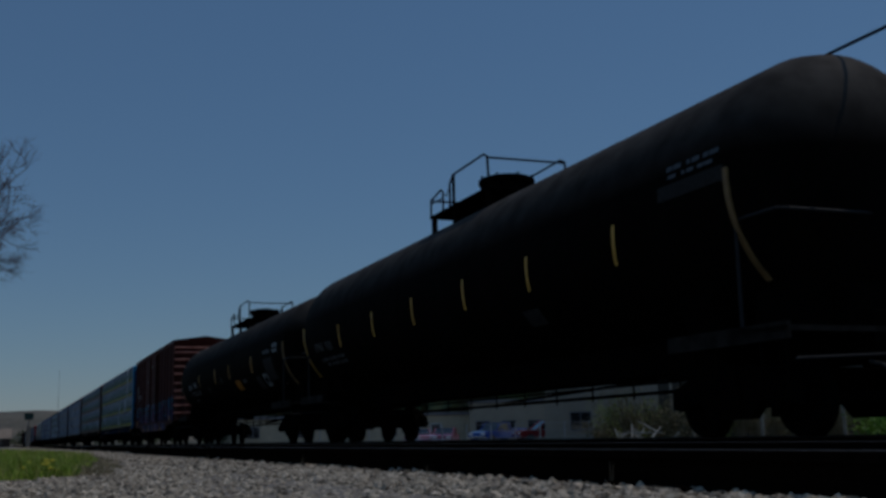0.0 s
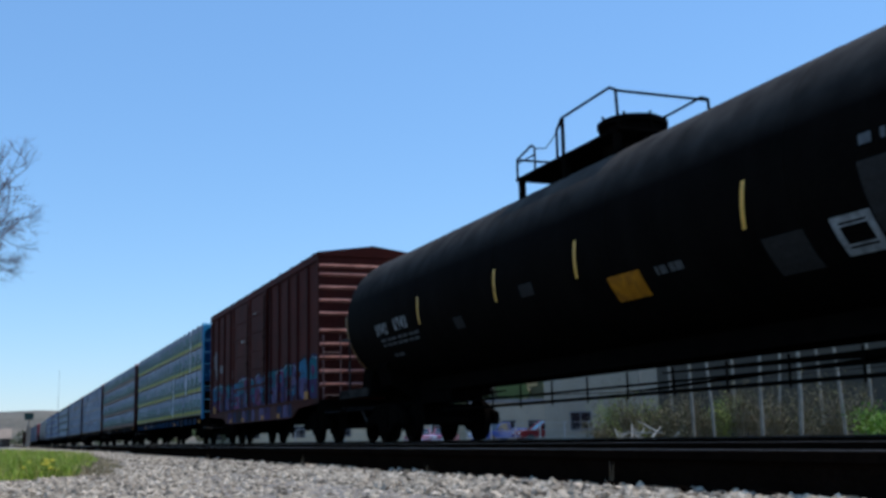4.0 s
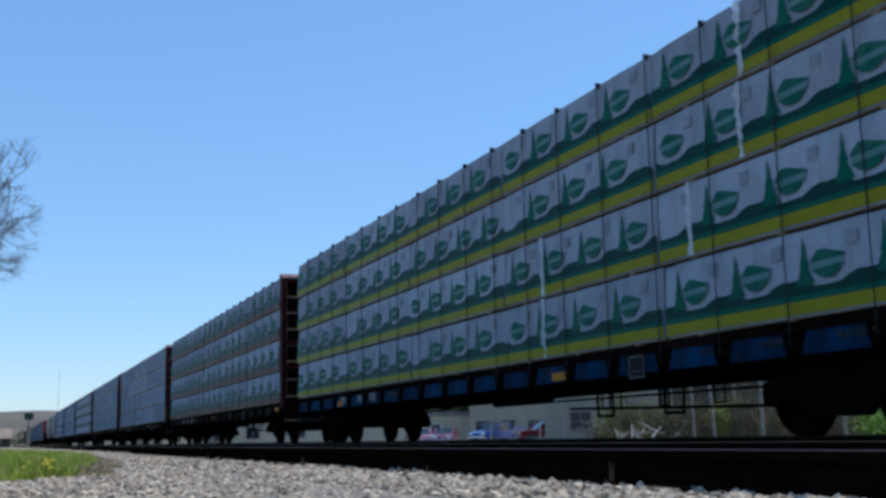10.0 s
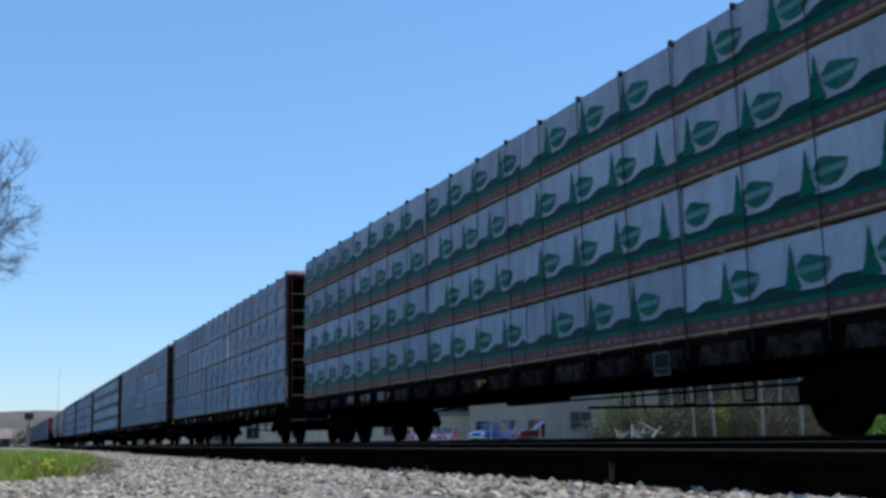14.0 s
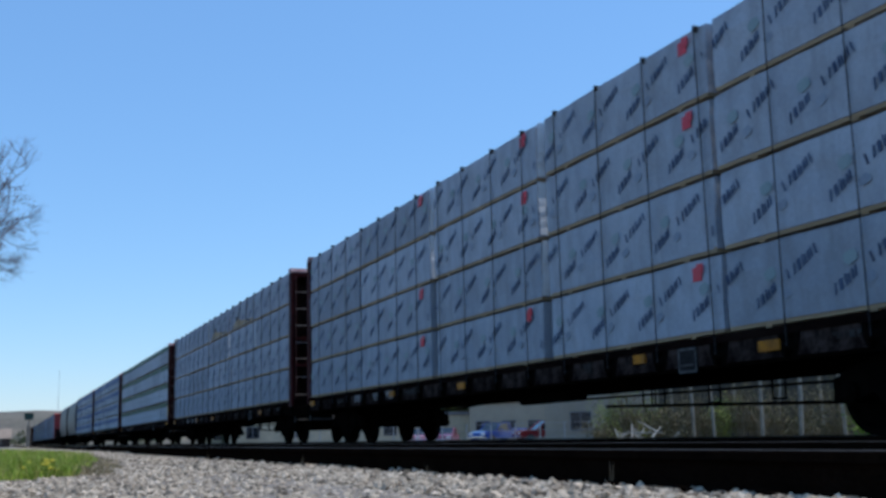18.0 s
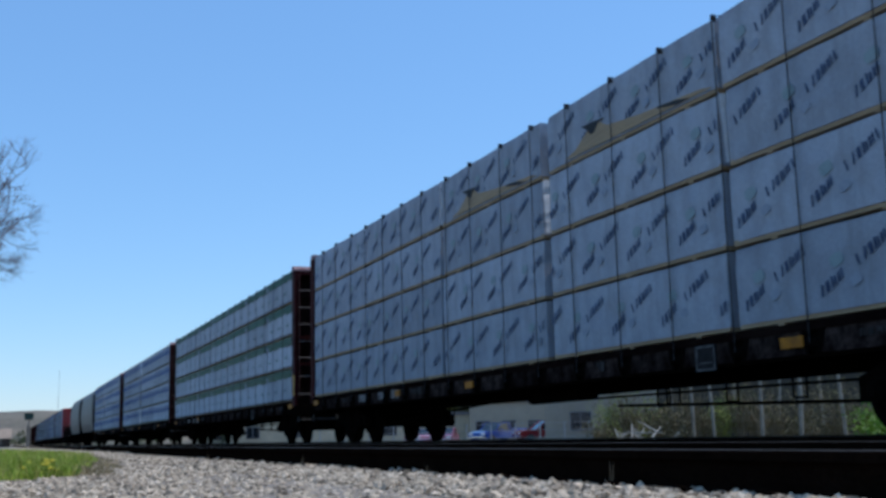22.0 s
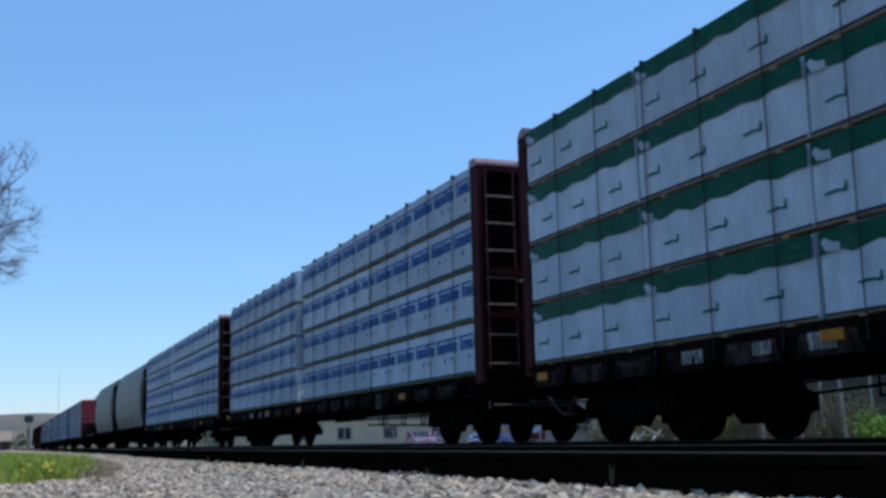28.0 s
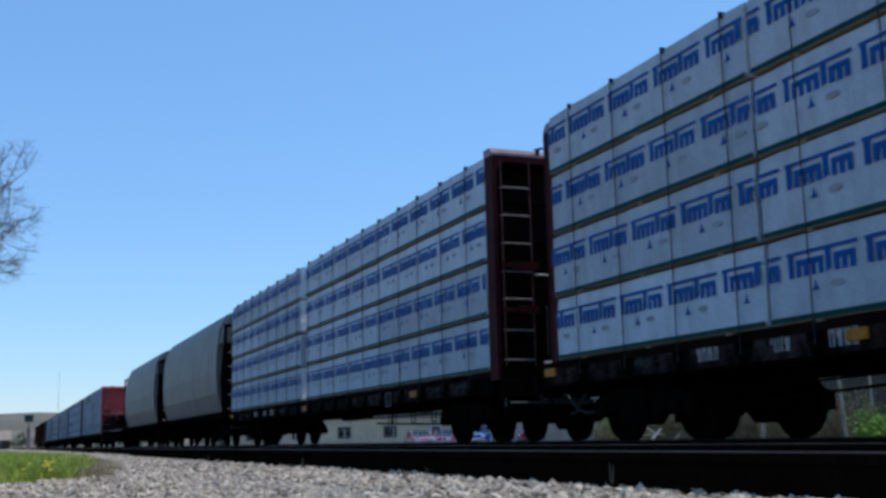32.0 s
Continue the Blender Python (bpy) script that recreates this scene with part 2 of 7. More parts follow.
def stones(name, x0, x1, y0, y1, count, smin, smax, zf, material, label, seed, near_bias=1.0):
    """Loose crushed stones, each a lopsided five- or six-sided chip."""
    r = np.random.RandomState(seed)
    base = np.array([(1, 0.1, 0.2), (0.3, 0.95, -0.1), (-0.75, 0.6, 0.25), (-0.85, -0.5, -0.2), (0.2, -0.95, 0.15), (0.1, 0.1, 0.95), (-0.05, -0.1, -0.8)])
    faces = np.array([(0, 1, 5), (1, 2, 5), (2, 3, 5), (3, 4, 5), (4, 0, 5), (1, 0, 6), (2, 1, 6), (3, 2, 6), (4, 3, 6), (0, 4, 6)])
    x = r.uniform(x0, x1, count)
    y = y0 + (y1 - y0) * r.uniform(0, 1, count) ** near_bias
    s = r.uniform(smin, smax, count) * (0.6 + 0.4 * r.uniform(0, 1, count))
    a = r.uniform(0, 6.283, count)
    v = base[None] * (1 + r.uniform(-0.35, 0.35, (count, 7, 3)))
    v[:, :, 2] *= r.uniform(0.45, 0.95, (count, 1))
    t = r.uniform(-0.7, 0.7, count)
    vx = v[:, :, 0] * np.cos(t)[:, None] - v[:, :, 2] * np.sin(t)[:, None]
    vz = v[:, :, 0] * np.sin(t)[:, None] + v[:, :, 2] * np.cos(t)[:, None]
    px = (vx * np.cos(a)[:, None] - v[:, :, 1] * np.sin(a)[:, None]) * s[:, None] + x[:, None]
    py = (vx * np.sin(a)[:, None] + v[:, :, 1] * np.cos(a)[:, None]) * s[:, None] + y[:, None]
    zz = np.array([zf(q) for q in x])
    pz = vz * s[:, None] + (zz + s * r.uniform(0.05, 0.55, count))[:, None]
    co = np.stack([px, py, pz], 2).reshape(-1, 3)
    fa = (faces[None] + (np.arange(count) * 7)[:, None, None]).reshape(-1, 3)
    me = bpy.data.meshes.new(name)
    me.from_pydata(co.tolist(), [], fa.tolist())
    me.materials.append(material)
    return tagged(new(name, me), label, "gravel", kind="stuff")


def bed_z(x):
    return GZ - 0.015 if x < 1.6 else GZ


stones("loose_stone", -0.6, 2.46, 2.2, 9.0, 17000, 0.014, 0.030, bed_z, M["stone"], "loose pale grey crushed stones beside the track", 1, 1.3)
stones("loose_stone", -0.2, 2.46, 8.0, 26.0, 15000, 0.018, 0.034, bed_z, M["stone"], "loose pale grey crushed stones along the track", 2, 1.5)
stones("loose_stone", 0.3, 2.46, 24.0, 110.0, 12000, 0.03, 0.06, bed_z, M["stone"], "loose pale grey crushed stones further along the track", 3, 1.6)
stones("loose_stone", -3.0, 2.44, -5.0, 2.25, 9000, 0.014, 0.03, bed_z, M["stone"], "loose pale grey crushed stones round the standpoint", 6)
stones("dark_stone", 2.6, 5.4, 1.5, 20.0, 5000, 0.016, 0.032, lambda x: -0.2 if x < 4.6 else -0.24, M["dark_chips"], "dark crushed stones between the tracks", 4, 1.3)
stones("dark_stone", 6.9, 10.6, 2.0, 40.0, 5000, 0.02, 0.04, lambda x: -0.18, M["dark_chips"], "dark crushed stones under the train", 5, 1.5)


# ---- tracks ----
def rail(x, top, y0, y1, label):
    r = thing("rail", label, "rail", "rails")
    h = 0.182
    web = [(-0.076, 0.0), (-0.076, 0.011), (-0.02, 0.026), (-0.009, 0.05), (-0.009, 0.125), (-0.016, 0.138), (-0.037, 0.146), (-0.037, 0.176), (-0.03, 0.1815)]
    prof = web + [(-a, b) for a, b in reversed(web)]
    bm = bmesh.new()
    prism(bm, [(a, b) for a, b in prof], "Y", y0, y1)
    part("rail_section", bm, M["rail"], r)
    part("running_surface", boxes((-0.028, 0.028, y0, y1, 0.1805, 0.1835)), M["rail_top"], r, "polished running surface")
    r.location = (x, 0, top - h)
    return r


NEAR_TOP = 0.024
for xr in (2.5, 4.0):
    rail(xr, NEAR_TOP, -40, 500, "rusty rail of the empty near track")
for xr in (TX - 0.752, TX + 0.752):
    rail(xr, 0.0, -120, 500, "worn rail under the freight train")


def tie_mesh(seed):
    rnd = random.Random(seed)
    bm = boxes((-1.3, 1.3, -0.115, 0.115, -0.17, 0.0), bev=0.008)
    for v in bm.verts:
        v.co.x += rnd.uniform(-0.02, 0.02)
        v.co.z += rnd.uniform(-0.006, 0.002)
    me = bpy.data.meshes.new("tie")
    bm.to_mesh(me)
    bm.free()
    return me


M["old_tie"] = mat("weathered_tie", (0.2, 0.17, 0.135), (0.1, 0.082, 0.066), 0.9, scale=3, fine=0.4, bump=0.7, stretch=(0.7, 8, 8), rand=0.3, dirt=(0.32, 0.29, 0.24), dirt_amount=0.5, dirt_scale=3)
TIES = [tie_mesh(k) for k in range(4)]
rt = random.Random(5)
plate = bpy.data.meshes.new("tie_plate")
bm = bmesh.new()
box(bm, -0.17, 0.17, -0.09, 0.09, 0.0, 0.014)
bm.to_mesh(plate)
bm.free()
plate.materials.append(M["rail"])
spike = bpy.data.meshes.new("spike")
bm = bmesh.new()
for s in (-0.75, 0.75):
    for dx, dy in ((-0.1, 0.045), (0.1, -0.045), (-0.14, -0.05)):
        box(bm, s + dx - 0.01, s + dx + 0.01, dy - 0.01, dy + 0.01, 0.0, 0.05)
        box(bm, s + dx - 0.016, s + dx + 0.02, dy - 0.018, dy + 0.018, 0.05, 0.064, 0.004)
bm.to_mesh(spike)
bm.free()
spike.materials.append(M["rail"])
for nm, xc, top, mt, y0, y1 in (("near_track_tie", 3.25, NEAR_TOP - 0.182 - 0.012, M["old_tie"], -11.7, 40.0), ("train_track_tie", TX, -0.182 - 0.012, M["tie"], 2.0, 40.0)):
    y = y0
    while y < y1:
        t = put("tie", TIES[rt.randrange(4)].copy(), mt, at=pose(xc + rt.uniform(-0.04, 0.04), y + rt.uniform(-0.02, 0.02), top, 0, 0, rt.uniform(-0.8, 0.8)))
        tagged(t, "weathered wooden tie under the near track" if xc < 5 else "dark creosoted tie under the train", "railroad tie", "ties of the near track" if xc < 5 else "ties under the train")
        for s in (-0.75, 0.75):
            put("tie_plate", plate, parent=t, at=pose(s, 0, 0))
        tagged(put("spike", spike, parent=t), kind="stuff")
        y += 0.51
    bm = bmesh.new()
    y = y1 + 0.2
    while y < 300:
        box(bm, xc - 1.3, xc + 1.3, y - 0.115, y + 0.115, top - 0.12, top)
        y += 0.51 if y < 120 else 1.02
    tagged(part("far_ties", bm, mt), "rows of wooden ties further along the track", "railroad tie", kind="stuff")
# joint bar on the near rail, and dry stalks beside it
jb = thing("joint_bar", "rusty joint bar bolted to the near rail", "joint bar")
part("bar", boxes((2.462, 2.488, 20.4, 21.3, -0.07, 0.015), bev=0.006), M["rail"], jb)
for k in range(6):
    bm = bmesh.new()
    rod(bm, (2.44, 20.47 + 0.15 * k, -0.028), (2.465, 20.47 + 0.15 * k, -0.028), 0.016, 6)
    part("bolt", bm, M["rail"], jb)
M["straw"] = mat("dry_straw", (0.42, 0.36, 0.24), (0.3, 0.25, 0.16), 0.9, scale=8)
for x, y, h in ((2.41, 4.18, 0.1), (2.35, 9.2, 0.09), (2.38, 6.3, 0.06), (2.3, 13.5, 0.09)):
    bm = bmesh.new()
    for k in range(4):
        dx, dy = rt.uniform(-0.02, 0.02), rt.uniform(-0.02, 0.02)
        rod(bm, (x + dx * 0.3, y + dy * 0.3, GZ - 0.02), (x + dx, y + dy, GZ + h * rt.uniform(0.7, 1.2)), 0.0022, 4, 0.001)
    tagged(part("dry_stalk", bm, M["dull_straw"]), "tuft of dry straw-coloured stalks by the rail", "weed", "dry tufts by the rail")

# ---- grass ----
M["blade"] = island_mat("grass_blade", [(0.15, 0.23, 0.02), (0.31, 0.42, 0.035), (0.23, 0.33, 0.03), (0.42, 0.46, 0.07), (0.5, 0.43, 0.16)], 0.7, 0.1, 20)
M["petal"] = mat("yellow_petal", (0.75, 0.6, 0.02), (0.6, 0.5, 0.03), 0.7, scale=20)


def grass(name, spots, count, h0, h1, w, seed, label, material="blade"):
    r = np.random.RandomState(seed)
    co, fa = [], []
    for cx, cy, rx, ry, share in spots:
        for _ in range(int(count * share)):
            a, q = r.uniform(0, 6.283), math.sqrt(r.uniform(0, 1))
            x, y = cx + rx * q * math.cos(a), cy + ry * q * math.sin(a)
            hh = r.uniform(h0, h1) * (1.15 - 0.6 * q)
            b = r.uniform(0, 6.283)
            dx, dy = w * math.cos(b), w * math.sin(b)
            lx, ly = r.uniform(-0.5, 0.5) * hh, r.uniform(-0.5, 0.5) * hh
            z = GZ - 0.03
            n = len(co)
            co += [(x - dx, y - dy, z), (x + dx, y + dy, z), (x + dx * 0.7 + lx * 0.4, y + dy * 0.7 + ly * 0.4, z + hh * 0.6), (x - dx * 0.7 + lx * 0.4, y - dy * 0.7 + ly * 0.4, z + hh * 0.6), (x + lx, y + ly, z + hh)]
            fa += [(n, n + 1, n + 2, n + 3), (n + 3, n + 2, n + 4)]
    me = bpy.data.meshes.new(name)
    me.from_pydata(co, [], fa)
    me.materials.append(M[material])
    return tagged(new(name, me), label, "grass", kind="stuff")


grass("grass", [(-0.3, 9.1, 0.86, 1.2, 0.26), (-0.25, 11.3, 1.05, 2.0, 0.24), (-0.1, 15.5, 1.25, 4.2, 0.22), (0.0, 25, 1.7, 8.5, 0.18), (-1.6, 42, 3.2, 14, 0.1)], 46000, 0.07, 0.235, 0.0065, 8, "patch of rough green spring grass beside the gravel")
M["dry_blade"] = island_mat("dry_grass_blade", [(0.3, 0.24, 0.13), (0.2, 0.15, 0.08), (0.38, 0.31, 0.19), (0.24, 0.22, 0.09)], 0.85, 0.1, 20)
grass("dry_grass", [(0.62, 9.6, 0.24, 1.2, 0.22), (0.85, 12.2, 0.3, 2.0, 0.24), (1.15, 17.0, 0.35, 4.0, 0.24), (1.6, 28, 0.6, 9, 0.3)], 9000, 0.03, 0.11, 0.006, 18, "fringe of dry straw-brown grass at the gravel's edge", "dry_blade")
for k in range(16):
    x, y = 0.28 + rt.uniform(-0.14, 0.12), 8.9 + rt.uniform(-0.6, 0.5)
    z = GZ + rt.uniform(0.02, 0.12)
    f = thing("dandelion", "yellow dandelion in the rough grass", "flower", "dandelions")
    bm = bmesh.new()
    rod(bm, (0, 0, GZ - 0.04 - z), (0, 0, 0), 0.003, 5)
    part("stem", bm, M["blade"], f)
    bm = bmesh.new()
    lathe(bm, [(0.004, -0.004), (0.02, 0.0), (0.022, 0.008), (0.01, 0.014), (0.002, 0.015)], "Z", 9)
    part("flower_head", bm, M["petal"], f)
    f.location = (x, y, z)

# ---- bare tree at the side of the line ----
M["bark"] = mat("grey_bark", (0.12, 0.1, 0.09), (0.07, 0.058, 0.05), 0.9, scale=6, fine=0.3, bump=0.8, stretch=(3, 3, 0.6))
M["bud"] = island_mat("swelling_bud", [(0.2, 0.13, 0.15), (0.27, 0.19, 0.21), (0.17, 0.12, 0.13)], 0.8, 0.1)


def tubes(name, segs, material, parent):
    """Tapered round limbs: (from, to, radius, radius, sides)."""
    co, fa = [], []
    for p, q, r0, r1, n in segs:
        d = (q - p).normalized()
        a = d.orthogonal().normalized()
        b = d.cross(a)
        m = len(co)
        for c, r in ((p, r0), (q, r1)):
            for k in range(n):
                t = 2 * math.pi * k / n
                co.append(c + (a * math.cos(t) + b * math.sin(t)) * r)
        fa += [(m + k, m + (k + 1) % n, m + n + (k + 1) % n, m + n + k) for k in range(n)]
    me = bpy.data.meshes.new(name)
    me.from_pydata(co, [], fa)
    return put(name, me, material, parent)


def bare_tree(name, label, base, height, seed, buds=True, spread=0.55, depth=6, group="", bark="bark", girth=0.013, clear=0.26, twigs=3, wobble=0.16):
    rnd = random.Random(seed)
    tw = random.Random(seed + 500)
    t = thing(name, label, "tree", group)
    trunk, limbs, bud = [], [], []

    def grow(p, d, length, r, lev):
        n = 3 if lev < 3 else 2
        q = p
        for k in range(n):
            d = (d + Vector((rnd.uniform(-1, 1), rnd.uniform(-1, 1), rnd.uniform(-0.4, 0.8))) * wobble).normalized()
            e = q + d * (length / n)
            (trunk if lev == 0 else limbs).append((q, e, max(0.004, r * (1 - 0.25 * k / n)), max(0.003, r * (1 - 0.25 * (k + 1) / n)), 8 if lev < 2 else (5 if lev < 4 else 3)))
            q = e
            if lev >= 1 and lev < depth and rnd.random() < 0.75:
                side = d.orthogonal()
                side.rotate(Matrix.Rotation(rnd.uniform(0, 6.28), 3, d))
                grow(q, (d * 0.6 + side * 0.8 + Vector((0, 0, 0.15))).normalized(), length * rnd.uniform(0.45, 0.62), r * 0.5, lev + 1)
        if lev < depth:
            for _ in range(2 if lev else 5):
                side = d.orthogonal()
                side.rotate(Matrix.Rotation(rnd.uniform(0, 6.28), 3, d))
                f = spread if lev else 0.8
                grow(q, (d + side * f * rnd.uniform(0.7, 1.3) + Vector((0, 0, 0.1))).normalized(), length * rnd.uniform(0.6, 0.82), r * 0.62, lev + 1)
        elif buds:
            for _ in range(twigs):
                e = q - d * tw.uniform(0, length)
                v = (d * 0.7 + Vector((tw.uniform(-1, 1), tw.uniform(-1, 1), tw.uniform(-0.6, 1)))).normalized() * tw.uniform(0.14, 0.42)
                limbs.append((e, e + v, 0.004, 0.002, 3))
                bud.extend((e + v, e + v * tw.uniform(0.4, 0.8)))
            for _ in range(3):
                bud.append(q - d * rnd.uniform(0, length) + Vector((rnd.uniform(-1, 1), rnd.uniform(-1, 1), rnd.uniform(-1, 1))) * 0.05)

    grow(Vector((0, 0, 0)), Vector((0, 0, 1)), height * clear, height * girth, 0)
    tubes("trunk", trunk, M[bark], t)
    tubes("limb", limbs, M[bark], t)
    if bud:
        co, fa = [], []
        for p in bud:
            s = rnd.uniform(0.006, 0.015)
            n = len(co)
            co += [p + Vector(q) * s for q in ((1, 0, 0), (-0.5, 0.87, 0), (-0.5, -0.87, 0), (0, 0, 1.6), (0, 0, -1))]
            fa += [(n, n + 1, n + 3), (n + 1, n + 2, n + 3), (n + 2, n, n + 3), (n + 1, n, n + 4), (n + 2, n + 1, n + 4), (n, n + 2, n + 4)]
        me = bpy.data.meshes.new("bud")
        me.from_pydata(co, [], fa)
        tagged(put("bud", me, M["bud"], t), kind="stuff")
    t.location = base
    return t


bare_tree("bare_tree", "bare spring tree with reddish swelling buds beside the line", (-2.05, 34, -0.3), 12.1, 2, depth=5, spread=0.6, girth=0.0085, twigs=9)

# ---- the far side of the line: yard, buildings, weeds ----
sheet("parking_lot", 20, 140, 55, 160, -0.68, M["asphalt"], "worn grey asphalt of a parking lot behind the line")
sheet("verge", 13.5, 36, -30, 62, -0.69, M["earth"], "strip of dry weedy earth beyond the line", 24, 60, 0.05, 0.5)
M["weed"] = island_mat("weed_leaf", [(0.08, 0.066, 0.028), (0.17, 0.14, 0.07), (0.11, 0.1, 0.035), (0.2, 0.16, 0.085), (0.085, 0.085, 0.03)], 0.8, 0.1)
M["bush_leaf"] = island_mat("bush_leaf", [(0.1, 0.19, 0.012), (0.17, 0.3, 0.018), (0.12, 0.22, 0.015), (0.24, 0.36, 0.03)], 0.6, 0.1)
M["olive_leaf"] = island_mat("olive_leaf", [(0.2, 0.25, 0.04), (0.34, 0.38, 0.07), (0.26, 0.28, 0.08)], 0.7, 0.1)


M["pale_bark"] = mat("pale_grey_bark", (0.36, 0.32, 0.26), (0.17, 0.15, 0.12), 0.9, scale=5, fine=0.3, bump=0.6, stretch=(3, 3, 0.6))
M["dead_stem"] = mat("dead_weed_stem", (0.28, 0.22, 0.14), (0.13, 0.105, 0.065), 0.9, scale=6, fine=0.3)


def bush(label, base, rx, ry, h, count, material, seed, leaf=0.06, stems=9, name="bush"):
    r = np.random.RandomState(seed)
    b = thing(name, label, "bush", "bushes beyond the line")
    bm = bmesh.new()
    tips = []
    for k in range(stems):
        a = r.uniform(0, 6.283)
        q = r.uniform(0.2, 1)
        tip = Vector((rx * q * math.cos(a), ry * q * math.sin(a), h * r.uniform(0.55, 1.0)))
        mid = Vector((tip.x * 0.4, tip.y * 0.4, tip.z * 0.55))
        rod(bm, (tip.x * 0.08, tip.y * 0.08, 0), mid, 0.025, 5, 0.016)
        rod(bm, mid, tip, 0.016, 5, 0.006)
        tips += [mid, tip]
    tagged(part("stem", bm, M["dead_stem"], b), kind="stuff")
    co, fa = [], []
    for k in range(count):
        c = tips[r.randint(len(tips))]
        p = np.array(c) * r.uniform(0.75, 1.08) + r.normal(0, 1, 3) * (rx * 0.2, ry * 0.2, h * 0.12)
        if p[2] < 0.02:
            p[2] = 0.02
        u, v = r.normal(0, 1, 3), r.normal(0, 1, 3)
        u, v = u / np.linalg.norm(u) * leaf, v / np.linalg.norm(v) * leaf * 0.6
        n = len(co)
        co += [tuple(p - u), tuple(p + v), tuple(p + u), tuple(p - v)]
        fa.append((n, n + 1, n + 2, n + 3))
    me = bpy.data.meshes.new("leaves")
    me.from_pydata(co, [], fa)
    tagged(put("leaves", me, material, b), kind="stuff")
    b.location = base
    return b


def away(px_dir, dist, z=-0.69):
    """A place by its bearing (degrees to the right of the track) and distance."""
    a = radians(px_dir)
    return (dist * math.sin(a), dist * math.cos(a), z)


bush("bright green leafy bush beyond the line", away(43.6, 41), 1.6, 1.6, 1.25, 3200, M["bush_leaf"], 3, 0.07, 14)
bush("bright green leafy bush beyond the line", away(46.8, 39), 2.0, 2.0, 1.5, 4200, M["bush_leaf"], 4, 0.07, 14)
rw = random.Random(77)
for k in range(17):
    bear = 29.5 + 0.78 * k + rw.uniform(-0.3, 0.3)
    dist = rw.uniform(43, 50)
    green = k in (1, 3, 8)
    bush("tangled olive-green bush beyond the line" if green else "tangle of dry brown weeds beyond the line", away(bear, dist), rw.uniform(0.7, 1.3), rw.uniform(0.7, 1.3),
         rw.uniform(1.0, 2.6) if not green else 2.0, 1500 if green else 1100, M["olive_leaf"] if green else M["weed"], 100 + k, 0.055, 30)
for k, (bear, dist) in enumerate(((35.2, 44), (37.5, 42), (39.3, 41), (41.4, 40), (33.2, 50), (36.3, 52), (38.3, 50), (34.2, 46), (31.6, 54), (40.4, 52), (42.6, 50))):
    bare_tree("sapling", "slender pale-barked bare tree among weeds", away(bear, dist), 8.6 + (k % 3) * 0.8, 40 + k, False, 0.3, 1, "saplings beyond the line", "pale_bark", 0.0075, 0.58, wobble=0.05)
# brush pile with pale broken branches
bp = thing("brush_pile", "heap of pale broken branches on the ground", "brush pile")
rb = random.Random(9)
c0 = Vector(away(31.2, 39))
M["pale_wood"] = mat("pale_dead_wood", (0.5, 0.46, 0.4), (0.36, 0.33, 0.28), 0.85, scale=6, fine=0.2)
for k in range(34):
    bm = bmesh.new()
    a = rb.uniform(0, 6.28)
    p = Vector((rb.uniform(-0.7, 0.7), rb.uniform(-0.6, 0.6), rb.uniform(0.03, 0.75) if k > 9 else 0.03))
    d = Vector((math.cos(a), math.sin(a), rb.uniform(-0.1, 0.5) if k > 9 else rb.uniform(0.5, 1.4))) * rb.uniform(0.6, 1.1)
    rod(bm, p, p + d, 0.04, 5, 0.018)
    part("branch", bm, M["pale_wood"], bp)
bp.location = c0

M["beige_wall"] = mat("beige_stucco", (0.56, 0.46, 0.31), (0.45, 0.37, 0.245), 0.9, scale=0.5, fine=0.08, dirt=(0.25, 0.22, 0.18), dirt_amount=0.4, bump=0.2, bump_scale=20)
M["grey_wall"] = mat("grey_block_wall", (0.36, 0.31, 0.23), (0.29, 0.25, 0.185), 0.9, scale=0.5, fine=0.08, dirt=(0.2, 0.19, 0.18), dirt_amount=0.4, bump=0.2, bump_scale=20)
M["dark_wall"] = mat("dark_shed_cladding", (0.065, 0.055, 0.04), (0.045, 0.038, 0.028), 0.8, scale=0.6, fine=0.1)
M["white_wall"] = mat("white_cladding", (0.68, 0.68, 0.68), (0.58, 0.58, 0.58), 0.7, scale=0.6, fine=0.06, dirt=(0.4, 0.39, 0.37), dirt_amount=0.3)
M["roofing"] = mat("grey_roofing", (0.2, 0.19, 0.18), (0.15, 0.14, 0.14), 0.85, scale=1, fine=0.2)
M["glass"] = mat("dark_window_glass", (0.02, 0.025, 0.03), (0.015, 0.018, 0.02), 0.06, scale=1, spec=0.8)
M["post"] = mat("galvanised_post", (0.4, 0.4, 0.4), (0.3, 0.3, 0.3), 0.5, 0.6, scale=6)


